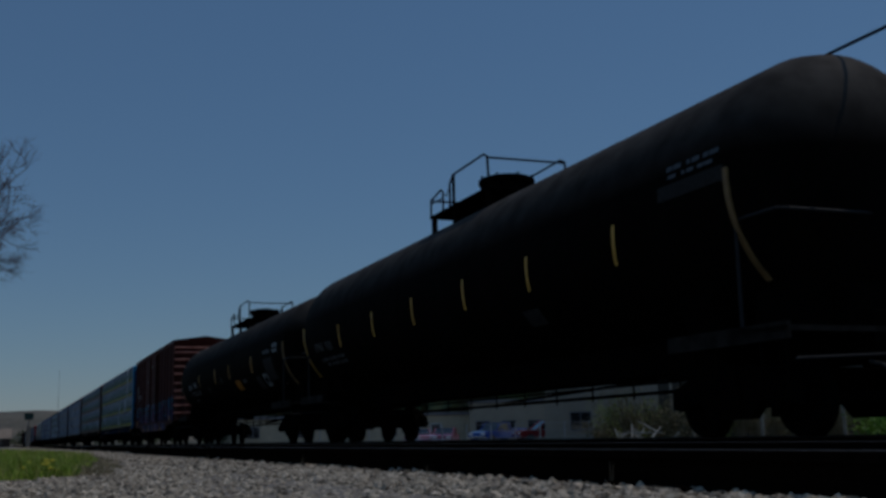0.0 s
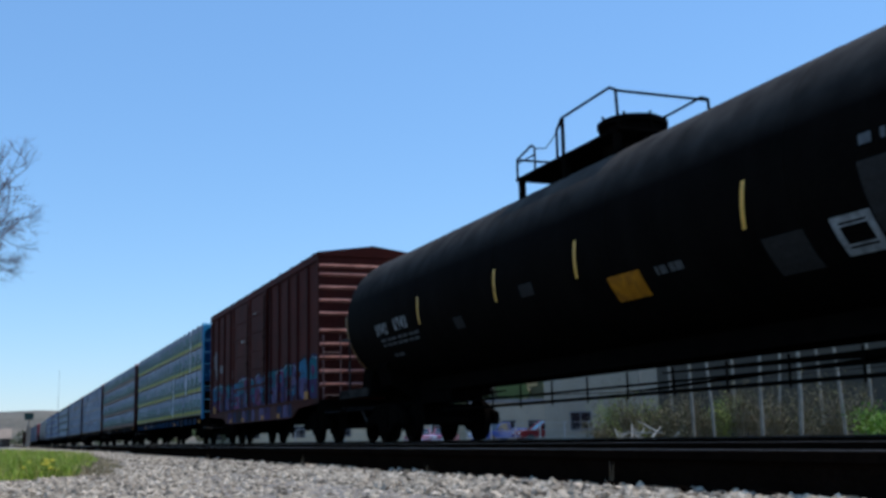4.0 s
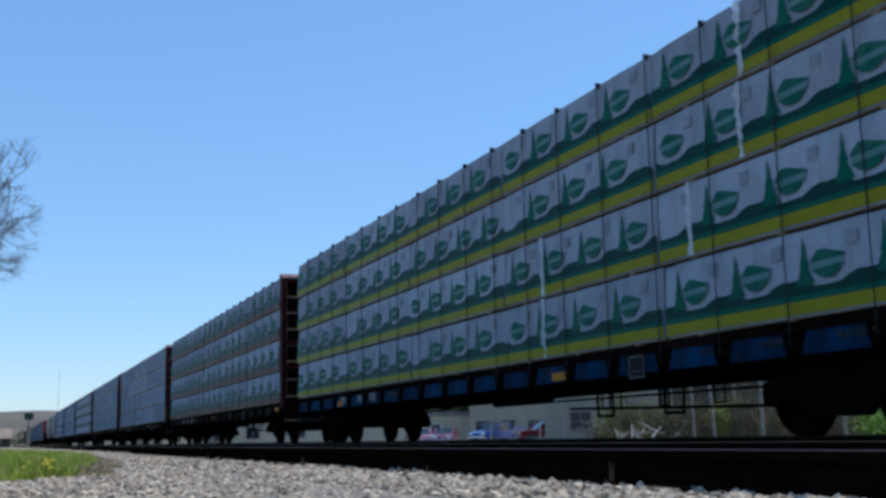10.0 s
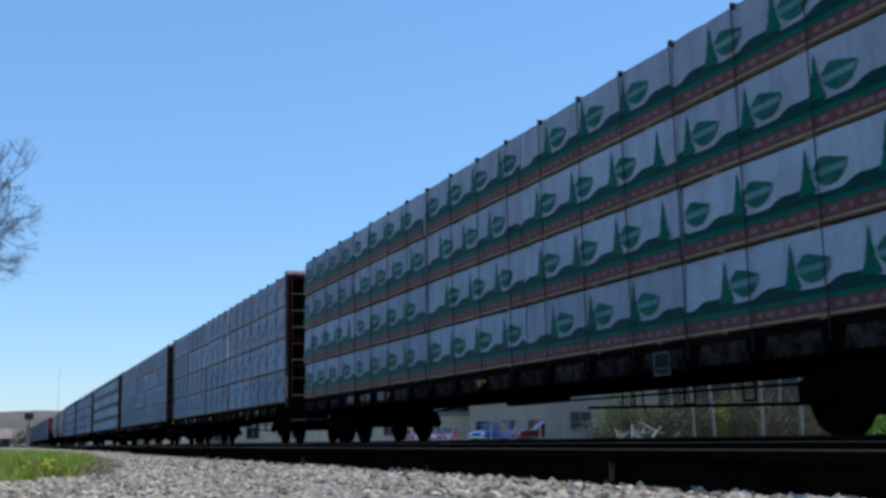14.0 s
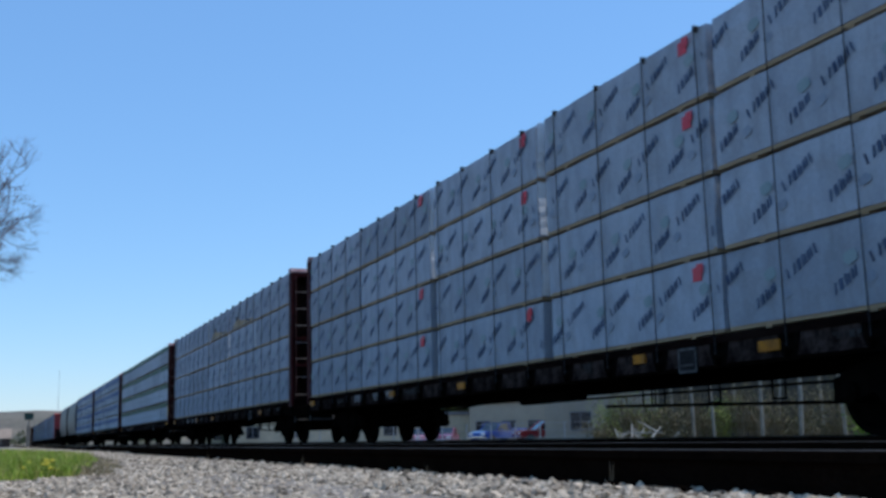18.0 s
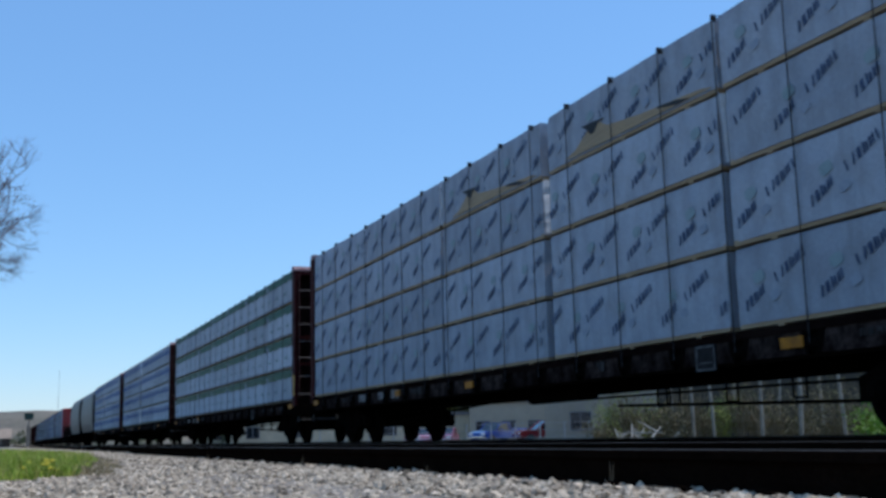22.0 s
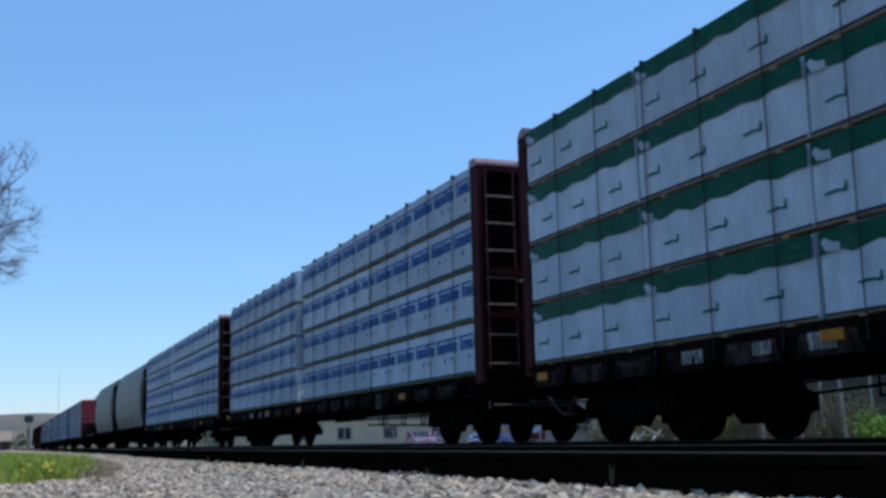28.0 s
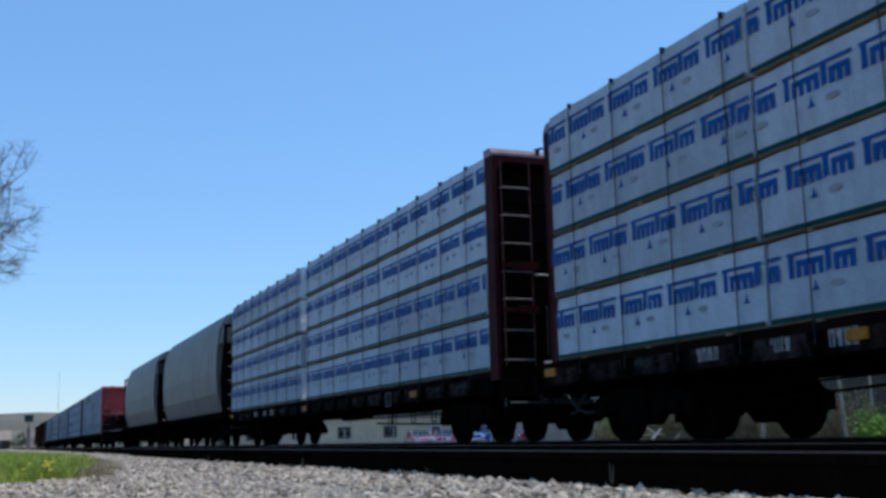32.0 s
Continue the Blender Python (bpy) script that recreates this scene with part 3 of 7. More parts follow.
def building(label, bear, dist, turn, w, d, h, wall, windows=4, door=True, roof_rise=0.0):
    b = thing("building", label, "building", "buildings beyond the line")
    bm = bmesh.new()
    box(bm, -w / 2, w / 2, 0, d, 0, h)
    part("wall", bm, M[wall], b)
    bm = bmesh.new()
    if roof_rise:
        prism(bm, [(-0.5, h), (d / 2, h + roof_rise), (d + 0.5, h), (d + 0.5, h - 0.15), (-0.5, h - 0.15)], "X", -w / 2 - 0.4, w / 2 + 0.4)
    else:
        box(bm, -w / 2 - 0.25, w / 2 + 0.25, -0.25, d + 0.25, h, h + 0.35, 0.04)
    part("roof", bm, M["roofing"], b)
    for k in range(windows):
        x = -w / 2 + w * (k + 0.5) / windows
        if door and k == windows // 2:
            o = part("door", boxes((x - 0.5, x + 0.5, -0.05, 0.02, 0, 2.1)), M["dark_wall"], b)
            part("door_frame", boxes((x - 0.6, x - 0.5, -0.08, 0.02, 0, 2.2), (x + 0.5, x + 0.6, -0.08, 0.02, 0, 2.2), (x - 0.5, x + 0.5, -0.08, 0.02, 2.1, 2.2)), M["white_wall"], o)
            continue
        o = part("window", boxes((x - 0.7, x + 0.7, -0.03, 0.02, 1.0, 2.2)), M["glass"], b)
        part("window_frame", boxes((x - 0.78, x - 0.7, -0.07, 0.02, 0.92, 2.28), (x + 0.7, x + 0.78, -0.07, 0.02, 0.92, 2.28), (x - 0.7, x + 0.7, -0.07, 0.02, 2.2, 2.28), (x - 0.7, x + 0.7, -0.07, 0.02, 0.92, 1.0), (x - 0.03, x + 0.03, -0.06, 0.02, 1.0, 2.2)), M["roofing"], o)
    p = away(bear, dist, -0.68)
    b.matrix_basis = pose(p[0], p[1], p[2], 0, 0, turn)
    return b


building("long low beige stucco building behind a parking lot", 20.0, 128, -22, 42, 14, 3.1, "beige_wall", 8)
building("low grey block building behind the parking lot", 27.6, 122, -28, 20, 14, 4.2, "grey_wall", 7, False)
building("beige-clad workshop behind the yard", 32.0, 100, -30, 9, 8, 4.0, "beige_wall", 3)
building("dark-clad shed behind the trees", 42.5, 62, -45, 22, 8, 6.5, "dark_wall", 0, False, 1.2)
building("grey block warehouse behind the trees", 36.0, 80, -36, 26, 10, 6.0, "grey_wall", 5)
building("small beige house with a shallow roof", 12.0, 190, -12, 16, 10, 4.5, "beige_wall", 4, True, 1.6)

# wire fence along the lot
fence = thing("fence", "galvanised wire fence along the parking lot", "fence")
for k in range(14):
    p = away(14 + 1.25 * k, 84 - 0.9 * k, -0.68)
    bm = bmesh.new()
    rod(bm, p, (p[0], p[1], 0.85), 0.04, 6)
    part("post", bm, M["post"], fence)
for z in (-0.1, 0.35, 0.8):
    for k in range(13):
        bm = bmesh.new()
        rod(bm, away(14 + 1.25 * k, 84 - 0.9 * k, z), away(15.25 + 1.25 * k, 83.1 - 0.9 * k, z), 0.012, 4)
        part("wire", bm, M["post"], fence)

# ---- parked vehicles ----
M["tyre"] = mat("tyre_rubber", (0.02, 0.02, 0.02), None, 0.85, scale=8)
M["lamp_glass"] = mat("headlamp_glass", (0.8, 0.8, 0.78), None, 0.08, scale=8, spec=0.9)
M["chrome"] = mat("chrome", (0.75, 0.75, 0.76), (0.6, 0.6, 0.62), 0.1, 1.0, scale=8)


def vehicle(label, bear, dist, turn, paint_rgb, style="sedan"):
    name = "pickup_truck" if style == "pickup" else "car"
    v = thing(name, label, "truck" if style == "pickup" else "car", "vehicles in the parking lot")
    paint = mat("car_paint_" + label.split()[0], paint_rgb, tuple(c * 0.85 for c in paint_rgb), 0.25, scale=1, coat=0.6)
    L, W = (2.35, 0.9) if style == "sedan" else (2.65, 0.97)
    up = 0.0 if style == "sedan" else 0.18
    low = [(-L, 0.45 + up), (-L, 0.8 + up), (-L + 0.15, 0.88 + up), (L - 0.9, 0.93 + up), (L - 0.05, 0.78 + up), (L, 0.5 + up), (L - 0.1, 0.28 + up), (-L + 0.1, 0.28 + up)]
    bm = bmesh.new()
    prism(bm, low, "X", -W, W)
    bmesh.ops.bevel(bm, geom=bm.edges[:], offset=0.05, segments=2, affect="EDGES")
    part("body", bm, paint, v)
    if style == "sedan":
        cab = [(-1.55, 0.9), (-0.95, 1.4), (0.35, 1.42), (1.15, 0.92)]
    elif style == "suv":
        cab = [(-2.45, 1.08), (-2.2, 1.75), (0.3, 1.78), (1.2, 1.08)]
    else:
        cab = [(-0.6, 1.08), (-0.5, 1.72), (0.55, 1.74), (1.3, 1.08)]
    bm = bmesh.new()
    prism(bm, cab, "X", -W + 0.1, W - 0.1)
    c = part("cabin", bm, M["glass"], v, "dark glazed cabin")
    bm = bmesh.new()
    prism(bm, [(y, z + 0.02) for y, z in cab[1:3]] + [(cab[2][0], cab[2][1] - 0.06), (cab[1][0], cab[1][1] - 0.06)], "X", -W + 0.08, W - 0.08)
    for y, z in (cab[0], cab[3]):
        t = cab[1] if y == cab[0][0] else cab[2]
        for s in (-1, 1):
            rod(bm, (s * (W - 0.1), y, z), (s * (W - 0.1), t[0], t[1]), 0.05, 6)
    for s in (-1, 1):
        box(bm, s * (W - 0.1) - 0.03, s * (W - 0.1) + 0.03, -0.35, -0.25, cab[0][1], cab[1][1])
    part("roof", bm, paint, c)
    if style == "pickup":
        part("bed", boxes((-W, -W + 0.08, -L, -0.6, 1.0, 1.28), (W - 0.08, W, -L, -0.6, 1.0, 1.28), (-W, W, -L, -L + 0.08, 1.0, 1.28), bev=0.02), paint, v)
    r = 0.32 if style == "sedan" else 0.38
    for y in (-L + 0.85, L - 0.85):
        for s in (-1, 1):
            bm = bmesh.new()
            lathe(bm, [(r * 0.6, s * (W - 0.2)), (r, s * (W - 0.18)), (r, s * (W + 0.02)), (r * 0.62, s * (W + 0.03))], "X", 18)
            w = part("wheel", bm, M["tyre"], v)
            bm = bmesh.new()
            lathe(bm, [(r * 0.6, s * (W + 0.01)), (r * 0.5, s * (W + 0.035)), (0.05, s * (W + 0.02))], "X", 14)
            part("rim", bm, M["chrome"], w)
            w.location = (0, y, r)
    for s in (-1, 1):
        part("headlight", boxes((s * (W - 0.3) - 0.2, s * (W - 0.3) + 0.2, L - 0.06, L + 0.02, 0.6 + up, 0.76 + up), bev=0.02), M["lamp_glass"], v)
        part("taillight", boxes((s * (W - 0.2) - 0.14, s * (W - 0.2) + 0.14, -L - 0.02, -L + 0.04, 0.62 + up, 0.8 + up), bev=0.02), M["lamp_red"], v)
        part("mirror", boxes((s * (W + 0.09) - 0.09, s * (W + 0.09) + 0.09, 0.75, 0.87, 0.95 + up, 1.08 + up), bev=0.02), paint, v)
    part("bumper", boxes((-W + 0.05, W - 0.05, L - 0.08, L + 0.06, 0.34 + up, 0.5 + up), bev=0.03), M["chrome"], v)
    p = away(bear, dist, -0.68)
    v.matrix_basis = pose(p[0], p[1], p[2], 0, 0, turn)
    return v


M["lamp_red"] = mat("red_plastic", (0.6, 0.03, 0.05), (0.5, 0.02, 0.04), 0.4, scale=5)
vehicle("pale pink sedan parked nose-out in the lot", 20.3, 98, 172, (0.5, 0.2, 0.24))
vehicle("wine-red sedan parked nose-out in the lot", 21.65, 96, 150, (0.3, 0.05, 0.09))
vehicle("blue pickup truck parked in the lot", 24.35, 92, 115, (0.012, 0.05, 0.3), "pickup")
vehicle("red sport-utility car parked in the lot", 26.85, 90, 85, (0.32, 0.025, 0.03), "suv")
vehicle("silver-grey sedan parked with bright headlamps", 28.4, 88, 160, (0.34, 0.35, 0.36))

# ---- distance up the line ----
M["hill"] = mat("hazy_hill_scrub", (0.16, 0.13, 0.09), (0.085, 0.085, 0.06), 0.95, scale=0.03, fine=0.4, bump=0.3, bump_scale=0.2, dirt=(0.28, 0.22, 0.15), dirt_amount=0.7, dirt_scale=0.02)
bm = bmesh.new()
n = 90
rows = []
for i in range(n + 1):
    x = -700 + 2600 * i / n
    ridge = 21 + 7 * noise.noise((x * 0.006, 1.3, 0)) + 2.5 * noise.noise((x * 0.03, 4.1, 0)) + max(0, x - 60) * 0.012
    rows.append([bm.verts.new((x, 640 - max(0, x - 100) * 0.22, -0.76)), bm.verts.new((x, 740 - max(0, x - 100) * 0.22, ridge * 0.62)), bm.verts.new((x, 860 - max(0, x - 100) * 0.22, ridge)), bm.verts.new((x, 1150, -0.76))])
for a, b in zip(rows, rows[1:]):
    for j in range(3):
        bm.faces.new((a[j], b[j], b[j + 1], a[j + 1]))
tagged(part("hill", bm, M["hill"], smooth=True), "low scrubby tan ridge in the distance", "hill", kind="structure")
# scattered far trees and scrub on the slope and behind the yard
r = np.random.RandomState(4)
co, fa = [], []
for k in range(520):
    if k < 300:
        x, y = r.uniform(-60, 700), r.uniform(420, 640)
        if x < 60:
            y = r.uniform(560, 700)
        z0, h = -0.7, r.uniform(4, 9)
    else:
        a, d = radians(r.uniform(10, 50)), r.uniform(140, 240)
        x, y, z0, h = d * math.sin(a), d * math.cos(a), -0.7, r.uniform(8, 15)
    for _ in range(42):
        q = r.normal(0, 1, 3)
        q /= np.linalg.norm(q)
        c = np.array((x, y, z0 + h * 0.58)) + q * (h * 0.34, h * 0.34, h * 0.42) * r.uniform(0.5, 1)
        u, v = r.normal(0, 1, 3) * h * 0.09, r.normal(0, 1, 3) * h * 0.09
        m = len(co)
        co += [tuple(c - u), tuple(c + v), tuple(c + u), tuple(c - v)]
        fa.append((m, m + 1, m + 2, m + 3))
    m = len(co)
    co += [(x - 0.15, y, z0), (x + 0.15, y, z0), (x, y, z0 + h * 0.8)]
    fa.append((m, m + 1, m + 2))
me = bpy.data.meshes.new("far_woods")
me.from_pydata(co, [], fa)
M["far_leaf"] = island_mat("far_leaf", [(0.1, 0.1, 0.055), (0.16, 0.15, 0.09), (0.09, 0.12, 0.04), (0.2, 0.17, 0.12)], 0.9, 0.1)
me.materials.append(M["far_leaf"])
tagged(new("far_woods", me), "hazy far trees and scrub in early leaf", "woods", kind="stuff")

# low building and signal at the left of the line
M["brown_wall"] = mat("dark_brown_boarding", (0.07, 0.052, 0.04), (0.045, 0.034, 0.027), 0.9, scale=1, fine=0.2)
M["tan_roof"] = mat("tan_tile_roof", (0.34, 0.27, 0.2), (0.26, 0.2, 0.15), 0.9, scale=1, fine=0.2)
sb = building("low brown shed with a tan roof up the line", -0.75, 235, 0, 9, 8, 2.3, "brown_wall", 2, False, 1.9)
for ob in sb.children:
    if ob.name.startswith("roof"):
        ob.data.materials[0] = M["tan_roof"]
M["sign_green"] = mat("dark_green_paint", (0.015, 0.06, 0.045), (0.01, 0.045, 0.035), 0.5, scale=4)
M["tan_post"] = mat("weathered_tan_post", (0.3, 0.25, 0.19), (0.2, 0.165, 0.125), 0.9, scale=3, fine=0.3)
sg = thing("line_signal", "dark green signal head on a stout tan post", "signal")
bm = bmesh.new()
box(bm, -0.2, 0.2, -0.16, 0.16, -0.5, 2.1, 0.03)
rod(bm, (0, 0, 2.0), (0, 0, 2.8), 0.07, 8)
part("post", bm, M["tan_post"], sg)
part("head", boxes((-0.42, 0.42, -0.2, 0.2, 2.72, 3.32), bev=0.08), M["sign_green"], sg)
part("hood", boxes((-0.46, 0.46, -0.42, 0.0, 3.34, 3.4), bev=0.01), M["sign_green"], sg)
sg.location = (2.42, 118, -0.1)
mast = thing("radio_mast", "thin distant lattice radio mast", "mast")
bm = bmesh.new()
rod(bm, (0, 0, 0), (0, 0, 30), 0.16, 5, 0.06)
part("pole", bm, M["post"], mast)
mast.location = (30.5, 700, 14)
# ---- more materials ----
M["wrap"] = mat("white_lumber_wrap", (0.395, 0.42, 0.47), (0.315, 0.34, 0.39), 0.5, scale=1.6, fine=0.07, bump=1.0, bump_scale=5.0, dirt=(0.2, 0.205, 0.21), dirt_amount=0.6, dirt_scale=2.2, streak=(1, 1.6, 0.55), rand=0.15, spec=0.0)
M["clean_wrap"] = mat("cleaner_white_wrap", (0.49, 0.525, 0.57), (0.4, 0.43, 0.48), 0.5, scale=1.6, fine=0.07, bump=1.0, bump_scale=5.0, dirt=(0.26, 0.27, 0.275), dirt_amount=0.6, dirt_scale=2.2, streak=(1, 1.6, 0.55), rand=0.15, spec=0.0)
M["wrap_end"] = mat("crumpled_white_wrap", (0.84, 0.84, 0.84), (0.72, 0.72, 0.73), 0.25, scale=2, bump=0.9, bump_scale=9.0)
M["green_ink"] = mat("dark_green_ink", (0.006, 0.11, 0.068), (0.005, 0.09, 0.056), 0.45, scale=2, fine=0.15, dirt=(0.1, 0.15, 0.13), dirt_amount=0.2, dirt_scale=5, spec=0.06)
M["emblem_ink"] = mat("worn_green_ink", (0.022, 0.13, 0.09), (0.012, 0.095, 0.065), 0.5, scale=4, fine=0.25, dirt=(0.14, 0.19, 0.18), dirt_amount=0.4, dirt_scale=6, spec=0.04)
M["band_ink"] = mat("deep_green_ink", (0.004, 0.046, 0.035), (0.003, 0.036, 0.028), 0.45, scale=2, fine=0.15, dirt=(0.06, 0.1, 0.09), dirt_amount=0.15, dirt_scale=5, spec=0.06)
M["forest_ink"] = mat("forest_green_ink", (0.004, 0.065, 0.032), (0.0035, 0.052, 0.027), 0.45, scale=2, fine=0.2, dirt=(0.12, 0.17, 0.15), dirt_amount=0.3, dirt_scale=3, streak=(1, 1, 3), spec=0.06)
M["yellow_ink"] = mat("yellow_ink", (0.29, 0.26, 0.008), (0.23, 0.215, 0.012), 0.45, scale=2, fine=0.15, spec=0.06)
M["red_ink"] = mat("brick_red_ink", (0.16, 0.062, 0.055), (0.12, 0.05, 0.045), 0.5, scale=3, fine=0.2, spec=0.06)
M["navy_ink"] = mat("slate_blue_ink", (0.035, 0.052, 0.1), (0.085, 0.115, 0.185), 0.5, scale=3, fine=0.3, spec=0.06)
M["blue_ink"] = mat("royal_blue_ink", (0.012, 0.08, 0.285), (0.01, 0.06, 0.22), 0.45, scale=2, fine=0.15, spec=0.06)
M["grey_ink"] = mat("pale_grey_ink", (0.24, 0.25, 0.28), (0.3, 0.31, 0.34), 0.5, scale=3, fine=0.2, spec=0.06)
M["brick_mark"] = mat("pale_brick_print", (0.21, 0.14, 0.135), (0.17, 0.11, 0.105), 0.5, scale=3, fine=0.2, spec=0.06)
M["pale_smear"] = mat("pale_blue_grey_print", (0.25, 0.285, 0.345), (0.3, 0.33, 0.385), 0.5, scale=4, fine=0.2, spec=0.06)
M["pale_print"] = mat("pale_green_print", (0.28, 0.34, 0.35), (0.24, 0.31, 0.32), 0.5, scale=3, fine=0.1, spec=0.06)
M["faint"] = mat("grimed_stencil", (0.05, 0.047, 0.045), (0.022, 0.02, 0.019), 0.7, scale=8, fine=0.3, spec=0.05)
M["mint_ink"] = mat("pale_mint_ink", (0.1, 0.2, 0.185), (0.17, 0.255, 0.25), 0.5, scale=3, fine=0.1, spec=0.06)
# Grimy sills; also the shaded recess of the maroon end panels, put in as colour.
M["sill_and_end_shade"] = mat("grimy_sill_and_end_shade", (0.009, 0.0052, 0.0045), (0.005, 0.0034, 0.003), 0.85, scale=3, fine=0.3, dirt=(0.03, 0.02, 0.016), dirt_amount=0.4, spec=0.0)
M["post_paint"] = mat("darker_red_paint", (0.045, 0.011, 0.0085), (0.028, 0.008, 0.0065), 0.65, scale=2, fine=0.2, dirt=(0.02, 0.01, 0.009), dirt_amount=0.5, streak=(2.5, 2.5, 0.3), spec=0.02)
# Pale maroon for bulkhead caps, with the sun on their edge put in.
M["lit_cap"] = mat("lit_maroon_cap", (0.34, 0.24, 0.24), (0.24, 0.14, 0.14), 0.6, scale=3, fine=0.25, dirt=(0.1, 0.05, 0.05), dirt_amount=0.4, dirt_scale=3, spec=0.1)
M["end_rail"] = mat("dull_red_rail_paint", (0.15, 0.07, 0.062), (0.09, 0.04, 0.036), 0.6, scale=5, fine=0.3)
# Faded paint of the end ribs, made paler for the sun on them.
M["lit_faded_rib"] = mat("lit_faded_red_paint", (0.55, 0.26, 0.2), (0.36, 0.15, 0.12), 0.6, scale=2.5, fine=0.2, dirt=(0.1, 0.04, 0.035), dirt_amount=0.5, dirt_scale=2, spec=0.1)
M["amber_dull"] = mat("weathered_amber_strip", (0.28, 0.16, 0.05), (0.18, 0.1, 0.03), 0.6, scale=7, fine=0.2)
M["pink_sign"] = mat("pink_placard", (0.45, 0.3, 0.3), (0.35, 0.2, 0.21), 0.5, scale=9, fine=0.2)
M["red_tag"] = mat("red_tag", (0.6, 0.03, 0.05), (0.5, 0.02, 0.04), 0.5, scale=5)
M["lumber"] = mat("raw_lumber", (0.4, 0.29, 0.16), (0.29, 0.21, 0.12), 0.75, scale=3, fine=0.25, stretch=(6, 0.6, 6), bump=0.3)
M["torn"] = mat("hole_shade_and_edge_black", (0.0045, 0.004, 0.004), None, 0.7, scale=4)
M["hose"] = mat("dusty_rubber_hose", (0.05, 0.046, 0.042), (0.022, 0.02, 0.018), 0.8, scale=9, fine=0.3)
M["grab_dim"] = mat("scuffed_steel_bar", (0.055, 0.05, 0.048), (0.022, 0.02, 0.019), 0.6, scale=9, fine=0.3)
M["sill_plate"] = mat("dust_caked_sill_plate", (0.013, 0.009, 0.008), (0.006, 0.0045, 0.004), 0.85, scale=5, fine=0.35, dirt=(0.09, 0.068, 0.06), dirt_amount=0.75, dirt_scale=3.5, rand=0.5, spec=0.0)
M["sill_mark"] = mat("worn_sill_lettering", (0.42, 0.4, 0.39), (0.16, 0.15, 0.145), 0.7, scale=11, fine=0.4, spec=0.05)
M["panel_rim"] = mat("worn_panel_border", (0.14, 0.135, 0.13), (0.06, 0.057, 0.055), 0.7, scale=11, fine=0.4, spec=0.02)
M["panel_dark"] = mat("grimed_data_plate", (0.03, 0.028, 0.028), (0.018, 0.017, 0.017), 0.8, scale=8, fine=0.4, spec=0.03)
# Paler than the ironwork: light on the end platforms is put into the colour.
M["platform_lit"] = mat("lit_platform_steel", (0.04, 0.033, 0.027), (0.009, 0.0075, 0.0065), 0.9, scale=4, fine=0.3, spec=0.03)
M["blue_sill"] = mat("grimed_blue_sill_paint", (0.006, 0.04, 0.105), (0.004, 0.022, 0.055), 0.7, scale=3, fine=0.3, dirt=(0.012, 0.013, 0.016), dirt_amount=0.9, dirt_scale=3, rand=0.3, spec=0.02)
M["strap"] = mat("dark_steel_cable", (0.022, 0.022, 0.024), (0.035, 0.033, 0.032), 0.6, 0.0, scale=9, spec=0.1)
M["yellow"] = mat("yellow_reflector", (0.5, 0.2, 0.006), (0.32, 0.125, 0.006), 0.5, scale=7, fine=0.3, dirt=(0.08, 0.045, 0.02), dirt_amount=0.8, dirt_scale=5, spec=0.1)
M["amber"] = mat("amber_reflector", (0.85, 0.47, 0.06), (0.7, 0.38, 0.05), 0.45, scale=7, fine=0.2)
M["stencil"] = mat("worn_white_stencil", (0.36, 0.36, 0.35), (0.15, 0.15, 0.145), 0.6, scale=8, fine=0.3)
M["dim"] = mat("faded_grey_stencil", (0.085, 0.085, 0.085), (0.045, 0.045, 0.045), 0.6, scale=8, fine=0.3)
M["panel_dim"] = mat("grimed_tank_panel", (0.036, 0.033, 0.03), (0.016, 0.015, 0.014), 0.7, scale=9, fine=0.5, dirt=(0.09, 0.085, 0.08), dirt_amount=0.5, dirt_scale=9, spec=0.02)
M["rung_steel"] = mat("dulled_rung_steel", (0.3, 0.265, 0.25), (0.15, 0.115, 0.105), 0.55, 0.0, scale=7, fine=0.3, spec=0.1)
M["rung_paint"] = mat("rubbed_red_paint", (0.1, 0.05, 0.046), (0.05, 0.022, 0.02), 0.6, scale=6, fine=0.3, spec=0.05)
M["grab"] = mat("worn_grab_iron", (0.36, 0.33, 0.32), (0.2, 0.175, 0.17), 0.5, 0.0, scale=9, fine=0.2)
# Lighter blue for the blue car's end frame, cap and ladder.
M["blue_light"] = mat("light_blue_paint", (0.03, 0.24, 0.42), (0.022, 0.19, 0.35), 0.5, scale=2, fine=0.12, dirt=(0.05, 0.09, 0.12), dirt_amount=0.4)
M["hopper"] = mat("grey_hopper_paint", (0.15, 0.136, 0.112), (0.1, 0.09, 0.076), 0.55, scale=0.8, fine=0.1, dirt=(0.1, 0.075, 0.055), dirt_amount=0.45, streak=(2, 2, 0.3), bump=0.05)
M["bright_red"] = mat("bright_red_paint", (0.42, 0.02, 0.025), (0.3, 0.018, 0.02), 0.5, scale=1.4, fine=0.15, dirt=(0.1, 0.03, 0.03), dirt_amount=0.4, streak=(2, 2, 0.4))
for key, c in (("g_teal", (0.012, 0.13, 0.17)), ("g_sky", (0.035, 0.16, 0.28)), ("g_pink", (0.16, 0.03, 0.11)), ("g_purple", (0.055, 0.024, 0.1)),
               ("g_lilac", (0.12, 0.09, 0.2)), ("g_navy", (0.014, 0.025, 0.085)), ("g_rust", (0.09, 0.03, 0.024)), ("g_white", (0.26, 0.32, 0.36)), ("g_black", (0.008, 0.008, 0.014))):
    M[key] = mat("spray_paint_" + key[2:], c, tuple(v * 0.6 for v in c), 0.6, scale=3.5, fine=0.3, dirt=(0.025, 0.016, 0.022), dirt_amount=0.65, dirt_scale=3.0, spec=0.03)


